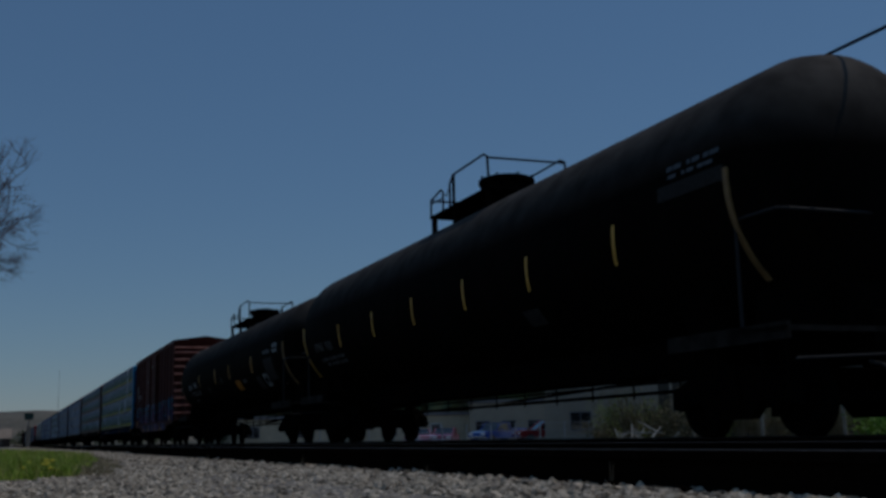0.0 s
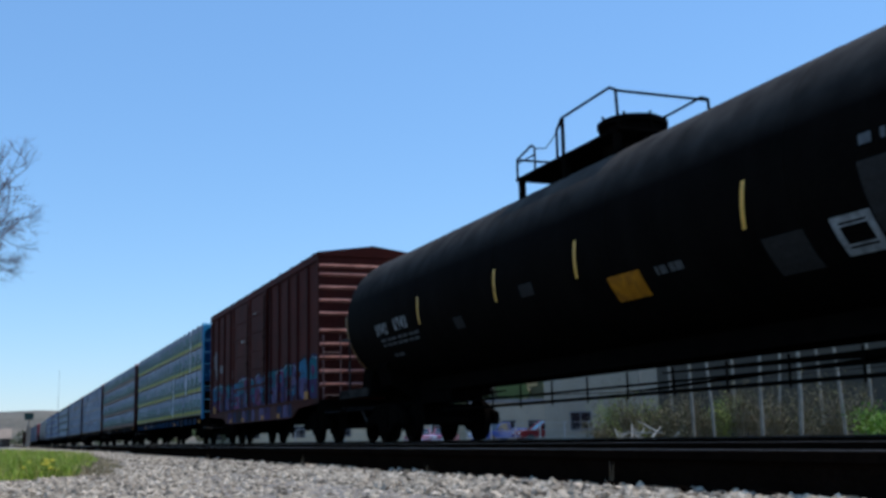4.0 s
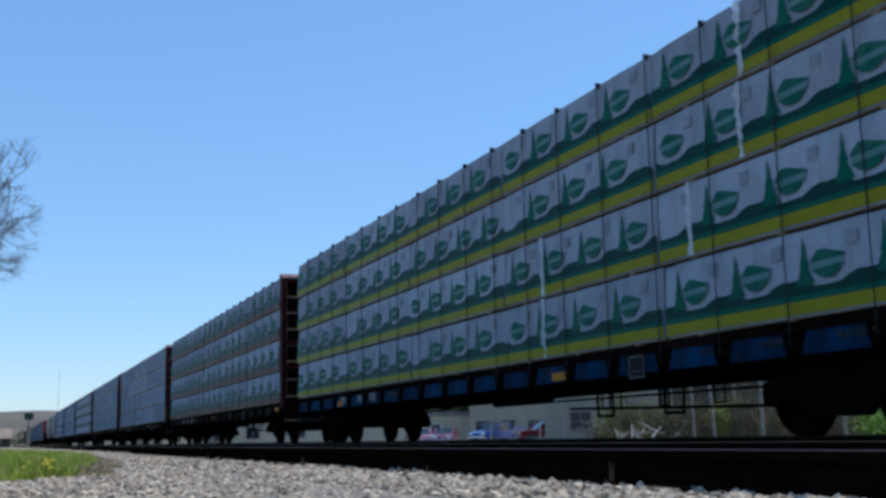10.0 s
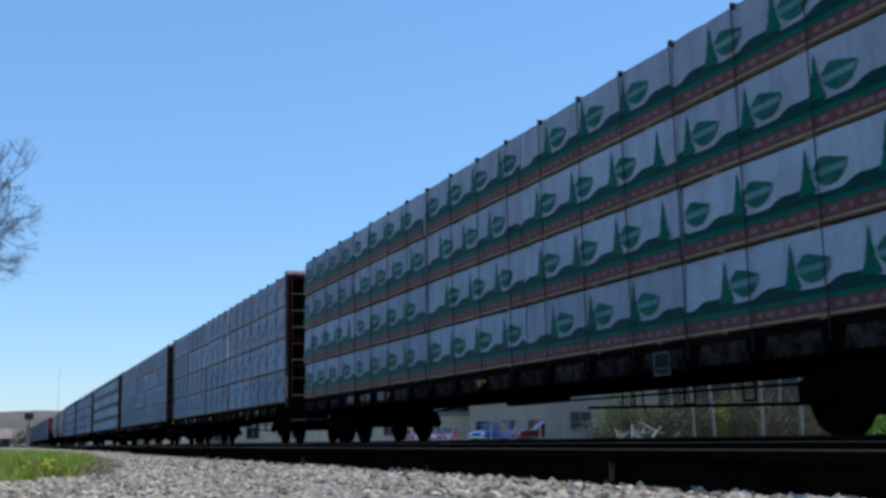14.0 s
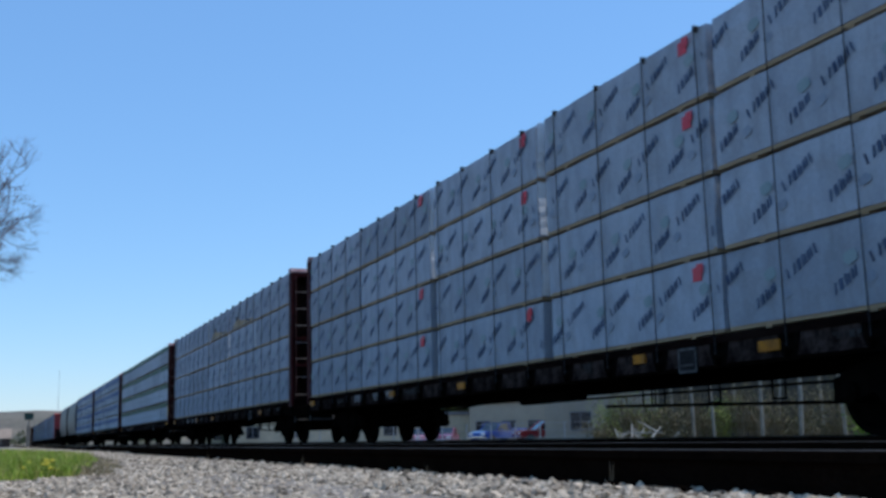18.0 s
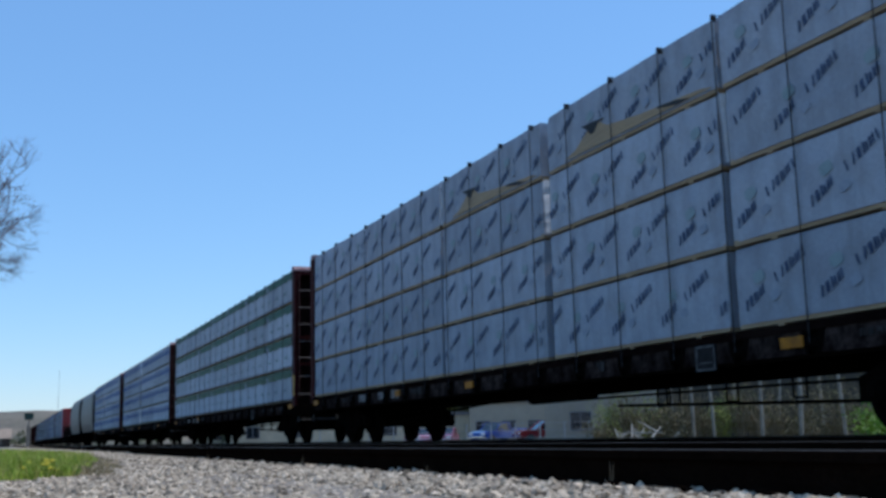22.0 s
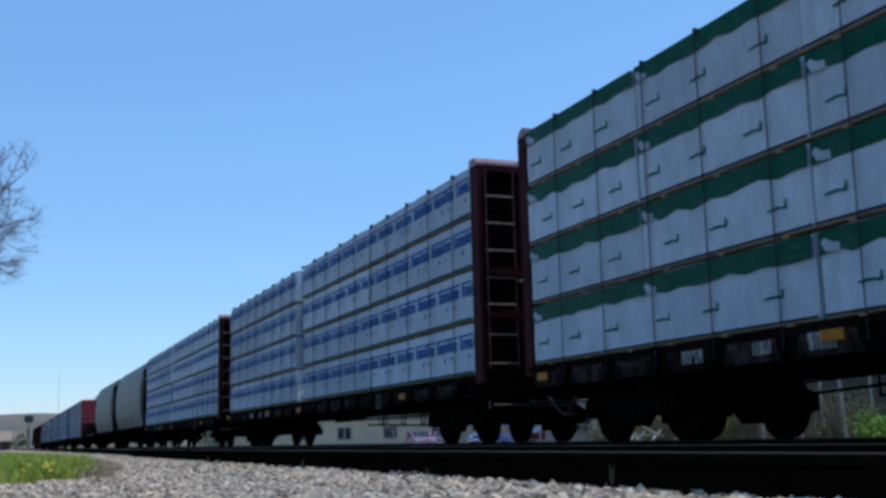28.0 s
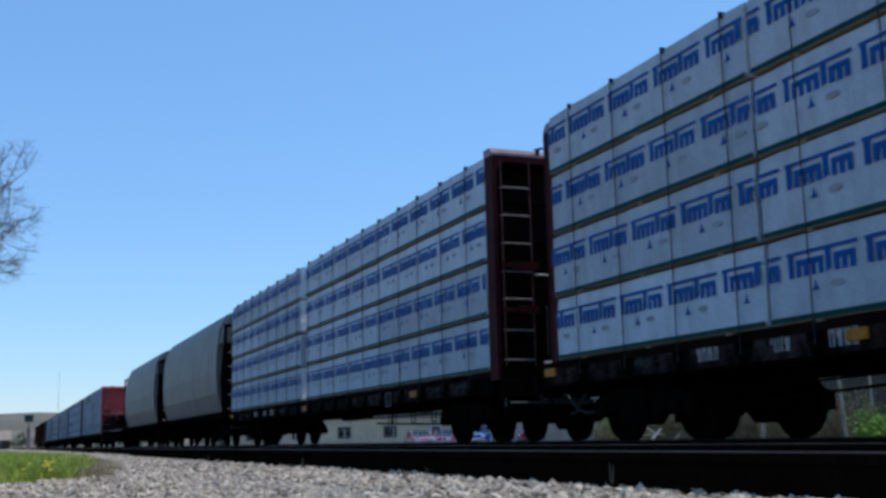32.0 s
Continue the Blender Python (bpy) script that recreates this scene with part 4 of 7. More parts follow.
# ---- trucks and couplers, shared by all cars ----
def truck_meshes():
    out = {}
    bm = bmesh.new()
    prof = [(-1.14, 0.34), (-1.14, 0.56), (-0.8, 0.68), (-0.5, 0.79), (0.5, 0.79), (0.8, 0.68), (1.14, 0.56), (1.14, 0.34), (0.86, 0.33), (0.6, 0.42), (0.36, 0.2), (-0.36, 0.2), (-0.6, 0.42), (-0.86, 0.33)]
    prism(bm, prof, "X", -1.08, -0.96)
    prism(bm, [(-0.24, 0.3), (-0.2, 0.76), (0.2, 0.76), (0.24, 0.3)], "X", -1.12, -1.08)
    out["side_frame"] = bm
    bm = bmesh.new()
    box(bm, -1.15, 1.15, -0.2, 0.2, 0.5, 0.78, 0.03)
    box(bm, -0.35, 0.35, -0.35, 0.35, 0.78, 0.86)
    out["truck"] = bm
    bm = bmesh.new()
    box(bm, -0.7, 0.7, -0.03, 0.03, 0.34, 0.44)
    out["brake_beam"] = bm
    bm = bmesh.new()
    rod(bm, (-1.0, 0, 0), (1.0, 0, 0), 0.075, 12)
    for s in (-1, 1):
        lathe(bm, [(0.12, s * 0.83), (0.2, s * 0.8), (0.33, s * 0.76), (0.36, s * 0.82), (0.415, s * 0.82), (0.42, s * 0.75), (0.425, s * 0.715), (0.45, s * 0.7), (0.45, s * 0.68), (0.36, s * 0.685), (0.2, s * 0.72), (0.1, s * 0.69)], "X", 28)
    bmesh.ops.recalc_face_normals(bm, faces=bm.faces[:])
    out["wheelset"] = bm
    bm = bmesh.new()
    lathe(bm, [(0.1, -0.98), (0.11, -1.14), (0.07, -1.16), (0.06, -1.18)], "X", 14)
    for k in range(3):
        a = 2.1 * k
        box(bm, -1.185, -1.155, 0.05 * math.cos(a) - 0.015, 0.05 * math.cos(a) + 0.015, 0.05 * math.sin(a) - 0.015, 0.05 * math.sin(a) + 0.015)
    bmesh.ops.recalc_face_normals(bm, faces=bm.faces[:])
    out["bearing_cap"] = bm
    bm = bmesh.new()
    for y in (-0.13, 0.0, 0.13):
        lathe(bm, [(0.055 if k % 2 else 0.068, 0.24 + 0.022 * k) for k in range(13)], "Z", 10, (-1.02, y, 0))
    out["spring_nest"] = bm
    bm = bmesh.new()
    box(bm, -0.84, -0.72, -0.035, 0.035, 0.22, 0.6, 0.015)
    out["brake_shoe"] = bm
    res = {}
    for k, b in out.items():
        me = bpy.data.meshes.new(k)
        b.to_mesh(me)
        b.free()
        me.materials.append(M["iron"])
        res[k] = me
    bm = bmesh.new()
    for s in (-1, 1):
        lathe(bm, [(0.422, s * 0.74), (0.4225, s * 0.755), (0.4225, s * 0.815), (0.417, s * 0.822)], "X", 28, cap=False)
        lathe(bm, [(0.37, s * 0.8225), (0.414, s * 0.8225)], "X", 28, cap=False)
    me = bpy.data.meshes.new("tread")
    bm.to_mesh(me)
    bm.free()
    me.materials.append(M["wheel_rim"])
    res["tread"] = me
    return res


TRUCK = truck_meshes()
SPINNING = []


def add_truck(car, y, spin=True):
    t = put("truck", TRUCK["truck"], parent=car, at=pose(0, y, 0), label="grimy cast-iron three-piece truck")
    for dy in (-0.88, 0.88):
        w = put("wheelset", TRUCK["wheelset"], parent=t, at=pose(0, dy, 0.42))
        for a in (0, 180) if spin else (0,):
            put("bearing_cap", TRUCK["bearing_cap"], parent=t, at=pose(0, dy, 0.42, 0, 0, a))
        if spin:
            SPINNING.append((w, dy))
    for a in (0, 180):
        put("side_frame", TRUCK["side_frame"], parent=t, at=pose(0, 0, 0, 0, 0, a))
        if spin:
            put("spring_nest", TRUCK["spring_nest"], parent=t, at=pose(0, 0, 0, 0, 0, a))
            put("brake_beam", TRUCK["brake_beam"], parent=t, at=pose(0, 0.42 if a else -0.42, 0))
            put("brake_shoe", TRUCK["brake_shoe"], parent=t, at=pose(0, 0.44 if a else -0.44, 0))


def add_couplers(car, y_lead, y_trail, reach=0.55):
    for y, s in ((y_lead, -1), (y_trail, 1)):
        bm = bmesh.new()
        box(bm, -0.09, 0.09, min(y - s * 0.5, y + s * reach * 0.6), max(y - s * 0.5, y + s * reach * 0.6), 0.72, 0.92, 0.02)
        e = y + s * reach * 0.6
        prism(bm, [(-0.14, 0), (-0.2, s * 0.18), (-0.08, s * 0.3), (0.05, s * 0.26), (0.02, s * 0.16), (0.16, s * 0.24), (0.2, s * 0.1), (0.13, 0)], "Z", 0.68, 0.96)
        for v in bm.verts[-16:]:
            v.co.y += e
        part("coupler", bm, M["iron"], car)
        bm = bmesh.new()
        pts = [Vector((-0.34, y - s * 0.1, 0.76)), Vector((-0.36, y + s * 0.1, 0.72)), Vector((-0.36, y + s * 0.26, 0.6)), Vector((-0.34, y + s * 0.42, 0.48)), Vector((-0.3, y + s * 0.6, 0.43)), Vector((-0.26, y + s * 0.78, 0.44))]
        pipe(bm, pts, 0.021)
        part("air_hose", bm, M["hose"], car, "dust-greyed rubber air hose")


def ladder(car, x0, x1, y, zs, material, label="", stiles=(False, True), r=0.014, stile_paint=None):
    lad = bmesh.new()
    for flag, x in zip(stiles, (x0, x1)):
        if flag:
            rod(lad, (x, y, min(zs) - 0.1), (x, y, max(zs) + 0.45), r * 1.2, 6)
    if not len(lad.verts):
        rod(lad, (x0, y, min(zs)), (x0, y, min(zs) + 0.02), r, 6)
    holder = part("ladder", lad, stile_paint or material, car, label)
    for z in zs:
        bm = bmesh.new()
        pipe(bm, [(x0, y + 0.06, z), (x0, y, z), (x1, y, z), (x1, y + 0.06, z)], r, 6)
        part("rung", bm, material, holder)
    return holder


def brake_pipe(car, y0, y1, z=0.62, x=-0.75):
    bm = bmesh.new()
    rod(bm, (x, y0, z), (x, y1, z), 0.025, 6)
    rod(bm, (x + 0.12, y0, z + 0.14), (x + 0.12, y1, z + 0.14), 0.018, 6)
    n = int((y1 - y0) / 1.1)
    for k in range(n + 1):
        y = y0 + (y1 - y0) * k / n
        rod(bm, (x + 0.05, y, z - 0.06), (x + 0.05, y, z + 0.32), 0.016, 5)
    part("brake_pipe", bm, M["iron"], car)


# ---- lumber cars ----
HALF = 11.0


def lumber_car(u_lead, paint, light, label, plates=(), spin=True, stencil=True, far=False, strip=False, shift=0.0, wide_tail=False):
    """A centre-beam flat car. Its load begins at u_lead."""
    deck = 1.136 if paint == "blue" else 1.114
    car = thing("lumber_car", label, "railcar", "cars of the freight train")
    y0, y1 = -HALF, HALF
    iron, body, lite = M["iron"], M[paint], M[light]
    part("deck", boxes((-1.45, 1.45, y0, y1, 1.03, deck)), M["sill_and_end_shade"], car)
    bm = bmesh.new()
    prism(bm, [(y0 - 0.4, 0.98), (y0 - 0.4, 0.7), (y0 + 3.2, 0.7), (y1 - 3.2, 0.7), (y1 + 0.4, 0.7), (y1 + 0.4, 0.98)], "X", -0.32, 0.32)
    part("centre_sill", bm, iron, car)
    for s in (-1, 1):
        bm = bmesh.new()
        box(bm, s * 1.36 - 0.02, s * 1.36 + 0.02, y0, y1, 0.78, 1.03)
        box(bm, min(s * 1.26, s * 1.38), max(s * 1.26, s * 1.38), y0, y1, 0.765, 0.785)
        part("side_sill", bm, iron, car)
    # trapezoid plates and winches along the sill
    me = bpy.data.meshes.new("sill_plate")
    bm = bmesh.new()
    prism(bm, [(-0.4, 1.03), (-0.42, 0.95), (-0.5, 0.8), (0.5, 0.8), (0.42, 0.95), (0.4, 1.03)], "X", -1.435, -1.395)
    bm.to_mesh(me)
    bm.free()
    mw = bpy.data.meshes.new("winch")
    bm = bmesh.new()
    rod(bm, (-1.41, -0.1, 0.9), (-1.41, 0.1, 0.9), 0.06, 10)
    prism(bm, [(-0.15, 1.03), (-0.15, 0.93), (-0.1, 0.8), (-0.06, 0.8), (-0.1, 1.03)], "X", -1.45, -1.38)
    prism(bm, [(0.15, 1.03), (0.15, 0.93), (0.1, 0.8), (0.06, 0.8), (0.1, 1.03)], "X", -1.45, -1.38)
    bm.to_mesh(mw)
    bm.free()
    ties = [0.48 + shift + 1.17 * (k - 9) for k in range(18)]
    for k, yw in enumerate(ties):
        put("sill_plate", me, M["blue_sill"] if paint == "blue" else M["sill_plate"], car, at=pose(0, yw + 0.585, 0))
        put("winch", mw, iron, car, at=pose(0, yw, 0))
    mb = bpy.data.meshes.new("cross_bearer")
    bm = bmesh.new()
    prism(bm, [(-1.36, 0.98), (-1.36, 0.84), (-0.32, 0.7), (0.32, 0.7), (1.36, 0.84), (1.36, 0.98)], "Y", -0.05, 0.05)
    bm.to_mesh(mb)
    bm.free()
    for k in range(0, 11, 2 if far else 1):
        put("cross_bearer", mb, iron, car, at=pose(0, y0 + 1.0 + 2.0 * k, 0))
    bm = bmesh.new()
    box(bm, -0.7, -0.35, -1.6, -0.7, 0.58, 0.78, 0.05)
    rod(bm, (-0.53, -0.8, 0.66), (-0.53, 0.3, 0.66), 0.09, 12)
    part("brake_reservoir", bm, iron, car)
    bm = bmesh.new()
    rod(bm, (-0.6, -8.4, 0.33), (-0.6, -2.6, 0.46), 0.02, 6)
    rod(bm, (-0.75, -8.4, 0.56), (-0.75, -2.0, 0.58), 0.016, 6)
    rod(bm, (-0.6, 1.2, 0.68), (-0.6, 7.8, 0.4), 0.017, 6)
    rod(bm, (-0.75, 1.6, 0.69), (-0.75, 7.8, 0.56), 0.014, 6)
    tagged(part("brake_rod", bm, iron, car), kind="stuff")
    for y in (-6.6, -5.4, -4.2, -3.9, 3.4, 4.6):
        bm = bmesh.new()
        pipe(bm, [(-0.72, y - 0.11, 0.8), (-0.72, y - 0.11, 0.42), (-0.72, y + 0.11, 0.42), (-0.72, y + 0.11, 0.8)], 0.014, 6)
        part("rod_hanger", bm, iron, car)
    if paint == "blue":
        for y in (-4.68, -6.33):
            bm = bmesh.new()
            pipe(bm, [(-1.18, y - 0.2, 0.78), (-1.18, y - 0.2, 0.31), (-1.18, y + 0.2, 0.31), (-1.18, y + 0.2, 0.78)], 0.02, 6)
            part("brake_hanger", bm, iron, car)
    # centre beam: top chord, posts and diagonals
    bm = bmesh.new()
    box(bm, -0.17, 0.17, y0, y1, 4.5, 4.64)
    for k in range(16):
        y = y0 + 0.5 + 1.4 * k
        box(bm, -0.1, 0.1, y - 0.06, y + 0.06, 1.07, 4.5)
    for k in range(14):
        y = y0 + 0.5 + 1.4 * k
        rod(bm, (0, y, 1.3), (0, y + 1.4, 4.3), 0.05, 6)
    part("centre_beam", bm, body, car)
    # bulkheads
    rise = 0.0 if paint == "blue" else 0.03
    tail = (1, y1 - 0.15, 0.23, 1.44) if wide_tail else (1, y1 - 0.2, 0.22, 1.18)
    for s, yb, deep, hw in ((-1, y0, 0.34, 1.45), tail):
        ya, yo = yb + s * 0.03, yb + s * deep
        lo, hi = min(ya, yo), max(ya, yo)
        for e in (-1, 1):
            part("side_plate", boxes((min(e * hw, e * (hw - 0.07)), max(e * hw, e * (hw - 0.07)), lo, hi, 0.98, 4.66 + rise), bev=0.01), body, car)
        rec = yb + s * deep * 0.08
        # Maroon ends: recess shade put into the colour with the dark sill paint.
        end_paint = M["sill_and_end_shade"] if paint == "maroon" else body
        pn = part("bulkhead_panel", boxes((0.07 - hw, hw - 0.07, rec - 0.02, rec + 0.02, 2.45, 4.62)), end_paint, car, "end panel with its recess shade put into the colour" if paint == "maroon" else "")
        part("lower_panel", boxes((0.07 - hw, hw - 0.07, rec - 0.02, rec + 0.02, 0.98, 2.45)), M["sill_and_end_shade"], pn, "near-black lower end panel")
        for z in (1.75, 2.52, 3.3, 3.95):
            part("stiffener", boxes((0.07 - hw, hw - 0.07, min(rec, rec + s * 0.08), max(rec, rec + s * 0.08), z - 0.05, z + 0.05), bev=0.01), end_paint if z > 2.45 else M["sill_and_end_shade"], pn)
        bm = bmesh.new()
        f0, f1 = min(yo, yo + s * 0.03), max(yo, yo + s * 0.03)
        for e in (-1, 1):
            box(bm, min(e * (hw + 0.01), e * (hw - 0.065)), max(e * (hw + 0.01), e * (hw - 0.065)), f0, f1, 0.98, 4.6 + rise, 0.008)
        prism(bm, [(0.065 - hw, 4.6 + rise), (hw - 0.065, 4.6 + rise), (hw - 0.065, 4.36), (hw - 0.2, 4.52), (0.2 - hw, 4.52), (0.065 - hw, 4.36)], "Y", f0, f1)
        part("flange", bm, lite, car)
        bm = bmesh.new()
        yf, yk = yo + s * 0.02, ya
        prism(bm, [(yf, 4.6 + rise), (yf, 4.64 + rise), (yf - s * 0.1, 4.73 + rise), (yk, 4.73 + rise), (yk, 4.6 + rise)], "X", -hw - 0.01, hw + 0.01)
        part("top_cap", bm, M["lit_cap"] if paint == "maroon" else lite, car, "cap along the bulkhead's top")
        if s == 1 and far:
            continue
        yr = yo + s * 0.09
        if s == -1:
            ladder(car, -1.37 if paint == "blue" else -1.34, -0.8 if paint == "blue" else -0.83, yr, [z + rise * 1.3 for z in (1.25, 1.72, 2.22, 2.66, 3.12, 3.58, 4.04)], M["rung_steel"] if paint != "blue" else lite, "steel end ladder with worn rungs", stiles=(paint != "blue", True), r=0.014 if paint == "blue" else 0.0115, stile_paint=M["rung_paint"] if paint != "blue" else lite)
            bm = bmesh.new()
            pipe(bm, [(-0.8, yr, 2.66), (1.25, yr, 2.66)], 0.018, 6)
            part("grab_rail", bm, M["grab"] if paint != "blue" else lite, car)
            bm = bmesh.new()
            pipe(bm, [(-0.72, yr + s * 0.1, 1.24), (0.75, yr + s * 0.1, 1.24)], 0.024, 6)
            part("grab_rail", bm, M["grab"] if paint != "blue" else lite, car)
            part("brake_step", boxes((-0.35, 0.55, min(yr, yr + s * 0.2), max(yr, yr + s * 0.2), 1.3, 1.33), bev=0.006), M["grab"] if paint != "blue" else lite, car)
            if paint == "blue":
                part("ladder_stile", boxes((-0.8, -0.74, yr - 0.02, yr + 0.025, 1.95, 4.58), bev=0.005), body, car)
            for z in (2.8, 2.08):
                part("step_plate", boxes((-1.36, -0.92, yr - 0.02, yr + 0.03, z - 0.03, z + 0.035), bev=0.006), body, car)
            # Pale bar added where the hand brake catches the light.
            bm = bmesh.new()
            pipe(bm, [(-0.3, yr - 0.06, 2.32), (-0.22, yr - 0.07, 2.2), (-0.1, yr - 0.07, 2.06), (0.12, yr - 0.07, 2.0)], 0.022, 6)
            part("brake_lever", bm, M["grab"] if paint != "blue" else lite, car, "pale bar for the light edge of the hand brake")
            for x in (-0.62, -0.3):
                bm = bmesh.new()
                pipe(bm, [(x, yr - 0.02, 1.35), (x, yr + s * 0.05, 1.4), (x, yr + s * 0.05, 2.1), (x, yr - 0.02, 2.15)], 0.014, 6)
                part("grab_iron", bm, M["strap"] if paint != "blue" else lite, car)
            bm = bmesh.new()
            lathe(bm, [(0.05, yr - 0.12), (0.3, yr - 0.1), (0.31, yr - 0.06), (0.28, yr - 0.06), (0.05, yr - 0.09)], "Y", 20, (0.1, 0, 2.2))
            box(bm, -0.06, 0.26, min(yr, rec), max(yr, rec), 1.95, 2.42, 0.04)
            rod(bm, (0.16, yr, 1.95), (0.24, yr, 1.1), 0.02, 6)
            rod(bm, (0.0, yr, 1.95), (-0.05, yr, 1.1), 0.02, 6)
            part("hand_brake", bm, iron, car)
            part("placard_board", boxes((-1.2, -0.72, yr - 0.03, yr - 0.01, 2.72, 2.86), bev=0.004), M["post_paint"] if paint != "blue" else lite, car)
            part("placard_board", boxes((-1.1, -0.74, yr - 0.03, yr - 0.01, 2.03, 2.16), bev=0.004), M["post_paint"] if paint != "blue" else lite, car)
            bm = bmesh.new()
            rod(bm, (-0.62, yo, 4.66), (-0.6, yo, 4.77), 0.028, 6)
            rod(bm, (-0.66, yo + 0.02, 4.765), (-0.52, yo - 0.02, 4.8), 0.022, 6)
            part("cable_hook", bm, iron, car)
            if strip:
                part("reflector", boxes((-1.464, -1.452, yo + 0.05, yo + 0.12, 1.25, 1.8)), M["amber"], car, "upright amber reflector strip")
        bm = bmesh.new()
        box(bm, -1.45, 1.45, min(yo, yo + s * 0.1), max(yo, yo + s * 0.1), 0.7, 0.98, 0.02)
        part("end_sill", bm, iron, car)
        bm = bmesh.new()
        pipe(bm, [(-1.42, yo - s * 0.08, 0.8), (-1.44, yo - s * 0.08, 0.4), (-1.44, yo - s * 0.4, 0.4), (-1.42, yo - s * 0.4, 0.8)], 0.014, 6)
        part("stirrup_step", bm, M["iron"], car, "blackened bent-bar step")
        bm = bmesh.new()
        rod(bm, (-1.3, yo + s * 0.1, 0.62), (0.1, yo + s * 0.16, 0.6), 0.018, 6)
        rod(bm, (-1.35, yo + s * 0.06, 0.9), (-1.36, yo + s * 0.06, 0.55), 0.018, 6)
        part("uncoupling_lever", bm, M["grab_dim"], car)
    for y, z, w in plates:
        part("reflector", boxes((-1.462, -1.436, y - w, y + w, z - 0.055, z + 0.055), bev=0.003), M["yellow"], car, "yellow reflector plate")
    if stencil:
        mk = random.Random(int(abs(u_lead)))
        # reporting marks and data, as rows of upright bars of uneven height
        for y, cnt, hgt, tone in ((6.8, 4, 0.15, "sill_mark"), (5.5, 3, 0.14, "sill_mark"), (4.64, 4, 0.17, "sill_mark"), (3.5, 5, 0.09, "faint"), (3.14, 3, 0.12, "faint"),
                                  (8.15, 4, 0.09, "faint"), (-3.7, 2, 0.12, "faint"), (-7.5, 3, 0.07, "faint"), (-9.7, 5, 0.08, "faint"), (-8.55, 4, 0.07, "faint")):
            bm = bmesh.new()
            for k in range(cnt):
                a = y + 0.2 - 0.105 * k
                z = 0.945 - hgt / 2
                box(bm, -1.441, -1.436, a - 0.075, a - 0.052, z, z + hgt)
                if mk.random() < 0.7:
                    box(bm, -1.441, -1.436, a - 0.052, a - 0.02, z + hgt * mk.choice((0.0, 0.4, 0.78)), z + hgt * mk.uniform(0.9, 1.0))
                box(bm, -1.441, -1.436, a - 0.02, a, z + hgt * mk.choice((0.0, 0.0, 0.5)), z + hgt)
            tagged(part("stencil_mark", bm, M[tone], car, "row of worn stencil bars"), kind="stuff")
        bm = boxes((-1.458, -1.44, -6.14, -5.78, 0.74, 1.02), bev=0.004)
        pn = part("data_panel", bm, M["panel_dark"], car, "dark data panel with a pale worn border")
        part("panel_border", boxes((-1.462, -1.458, -6.14, -6.115, 0.74, 1.02), (-1.462, -1.458, -5.805, -5.78, 0.74, 1.02), (-1.462, -1.458, -6.115, -5.805, 0.995, 1.02), (-1.462, -1.458, -6.115, -5.805, 0.74, 0.765), (-1.462, -1.458, -6.08, -5.84, 0.82, 0.835)), M["panel_rim"], pn)
    # tie-down cables over the load
    mc = bpy.data.meshes.new("tie_down_cable")
    bm = bmesh.new()
    ct = 4.702 if paint == "blue" else 4.682
    rod(bm, (-1.478, 0, 0.9), (-1.478, 0, ct), 0.0075, 5)
    rod(bm, (-1.478, 0, ct), (-0.2, 0, ct), 0.0075, 5)
    box(bm, -1.485, -1.42, -0.014, 0.014, ct - 0.07, ct + 0.004, 0.005)
    bm.to_mesh(mc)
    bm.free()
    lean = random.Random(int(abs(u_lead) * 10))
    for yw in ties:
        put("tie_down_cable", mc, M["strap"], car, at=pose(0, yw, 0, lean.uniform(-0.6, 0.6)))
    add_couplers(car, y0 - 0.46, y1 + 0.46)
    add_truck(car, y0 + 1.98, spin)
    add_truck(car, y1 - (2.03 if paint == "blue" else 2.15), spin)
    rolls(car, u_lead + HALF)
    return car


# ---- wrapped lumber bundles ----
TIER = 0.892
BH = 0.85
WIDE = 1.27


def flat(polys, x, mat_name, name, parent, label=""):
    """Printed shapes on a bundle's side: polygons of (y, z) at depth x."""
    bm = bmesh.new()
    for p in polys:
        prism(bm, p, "X", x, x + 0.002)
    return part(name, bm, M[mat_name], parent, label)


def inside(poly, lo, hi):
    """The part of a polygon between two limits along the car."""
    for lim, sgn in ((lo, 1), (hi, -1)):
        out = []
        for (y0, z0), (y1, z1) in zip(poly, poly[1:] + poly[:1]):
            if (y0 - lim) * sgn >= 0:
                out.append((y0, z0))
            if (y0 - lim) * (y1 - lim) < 0:
                out.append((lim, z0 + (z1 - z0) * (lim - y0) / (y1 - y0)))
        poly = out
        if len(poly) < 3:
            return []
    return poly


def rect(y0, y1, z0, z1):
    return [(y0, z0), (y1, z0), (y1, z1), (y0, z1)]


# plain angular blocks in unit squares, for runs of print
BLOCKS = [
    [[(0.0, 0.0), (0.36, 0.0), (0.36, 1.0), (0.0, 1.0)], [(0.56, 0.0), (0.9, 0.0), (0.9, 0.8), (0.56, 0.8)]],
    [[(0.1, 1.0), (0.35, 0.0), (0.66, 0.0), (0.42, 1.0)]],
    [[(0.15, 0.0), (0.8, 0.0), (0.8, 0.95), (0.15, 0.95)]],
    [[(0.0, 0.05), (0.4, 0.05), (0.4, 0.9), (0.0, 0.9)], [(0.6, 0.1), (0.9, 0.1), (0.9, 1.0), (0.6, 1.0)]],
    [[(0.3, 0.0), (0.66, 0.0), (0.95, 0.95), (0.6, 1.0)]],
]


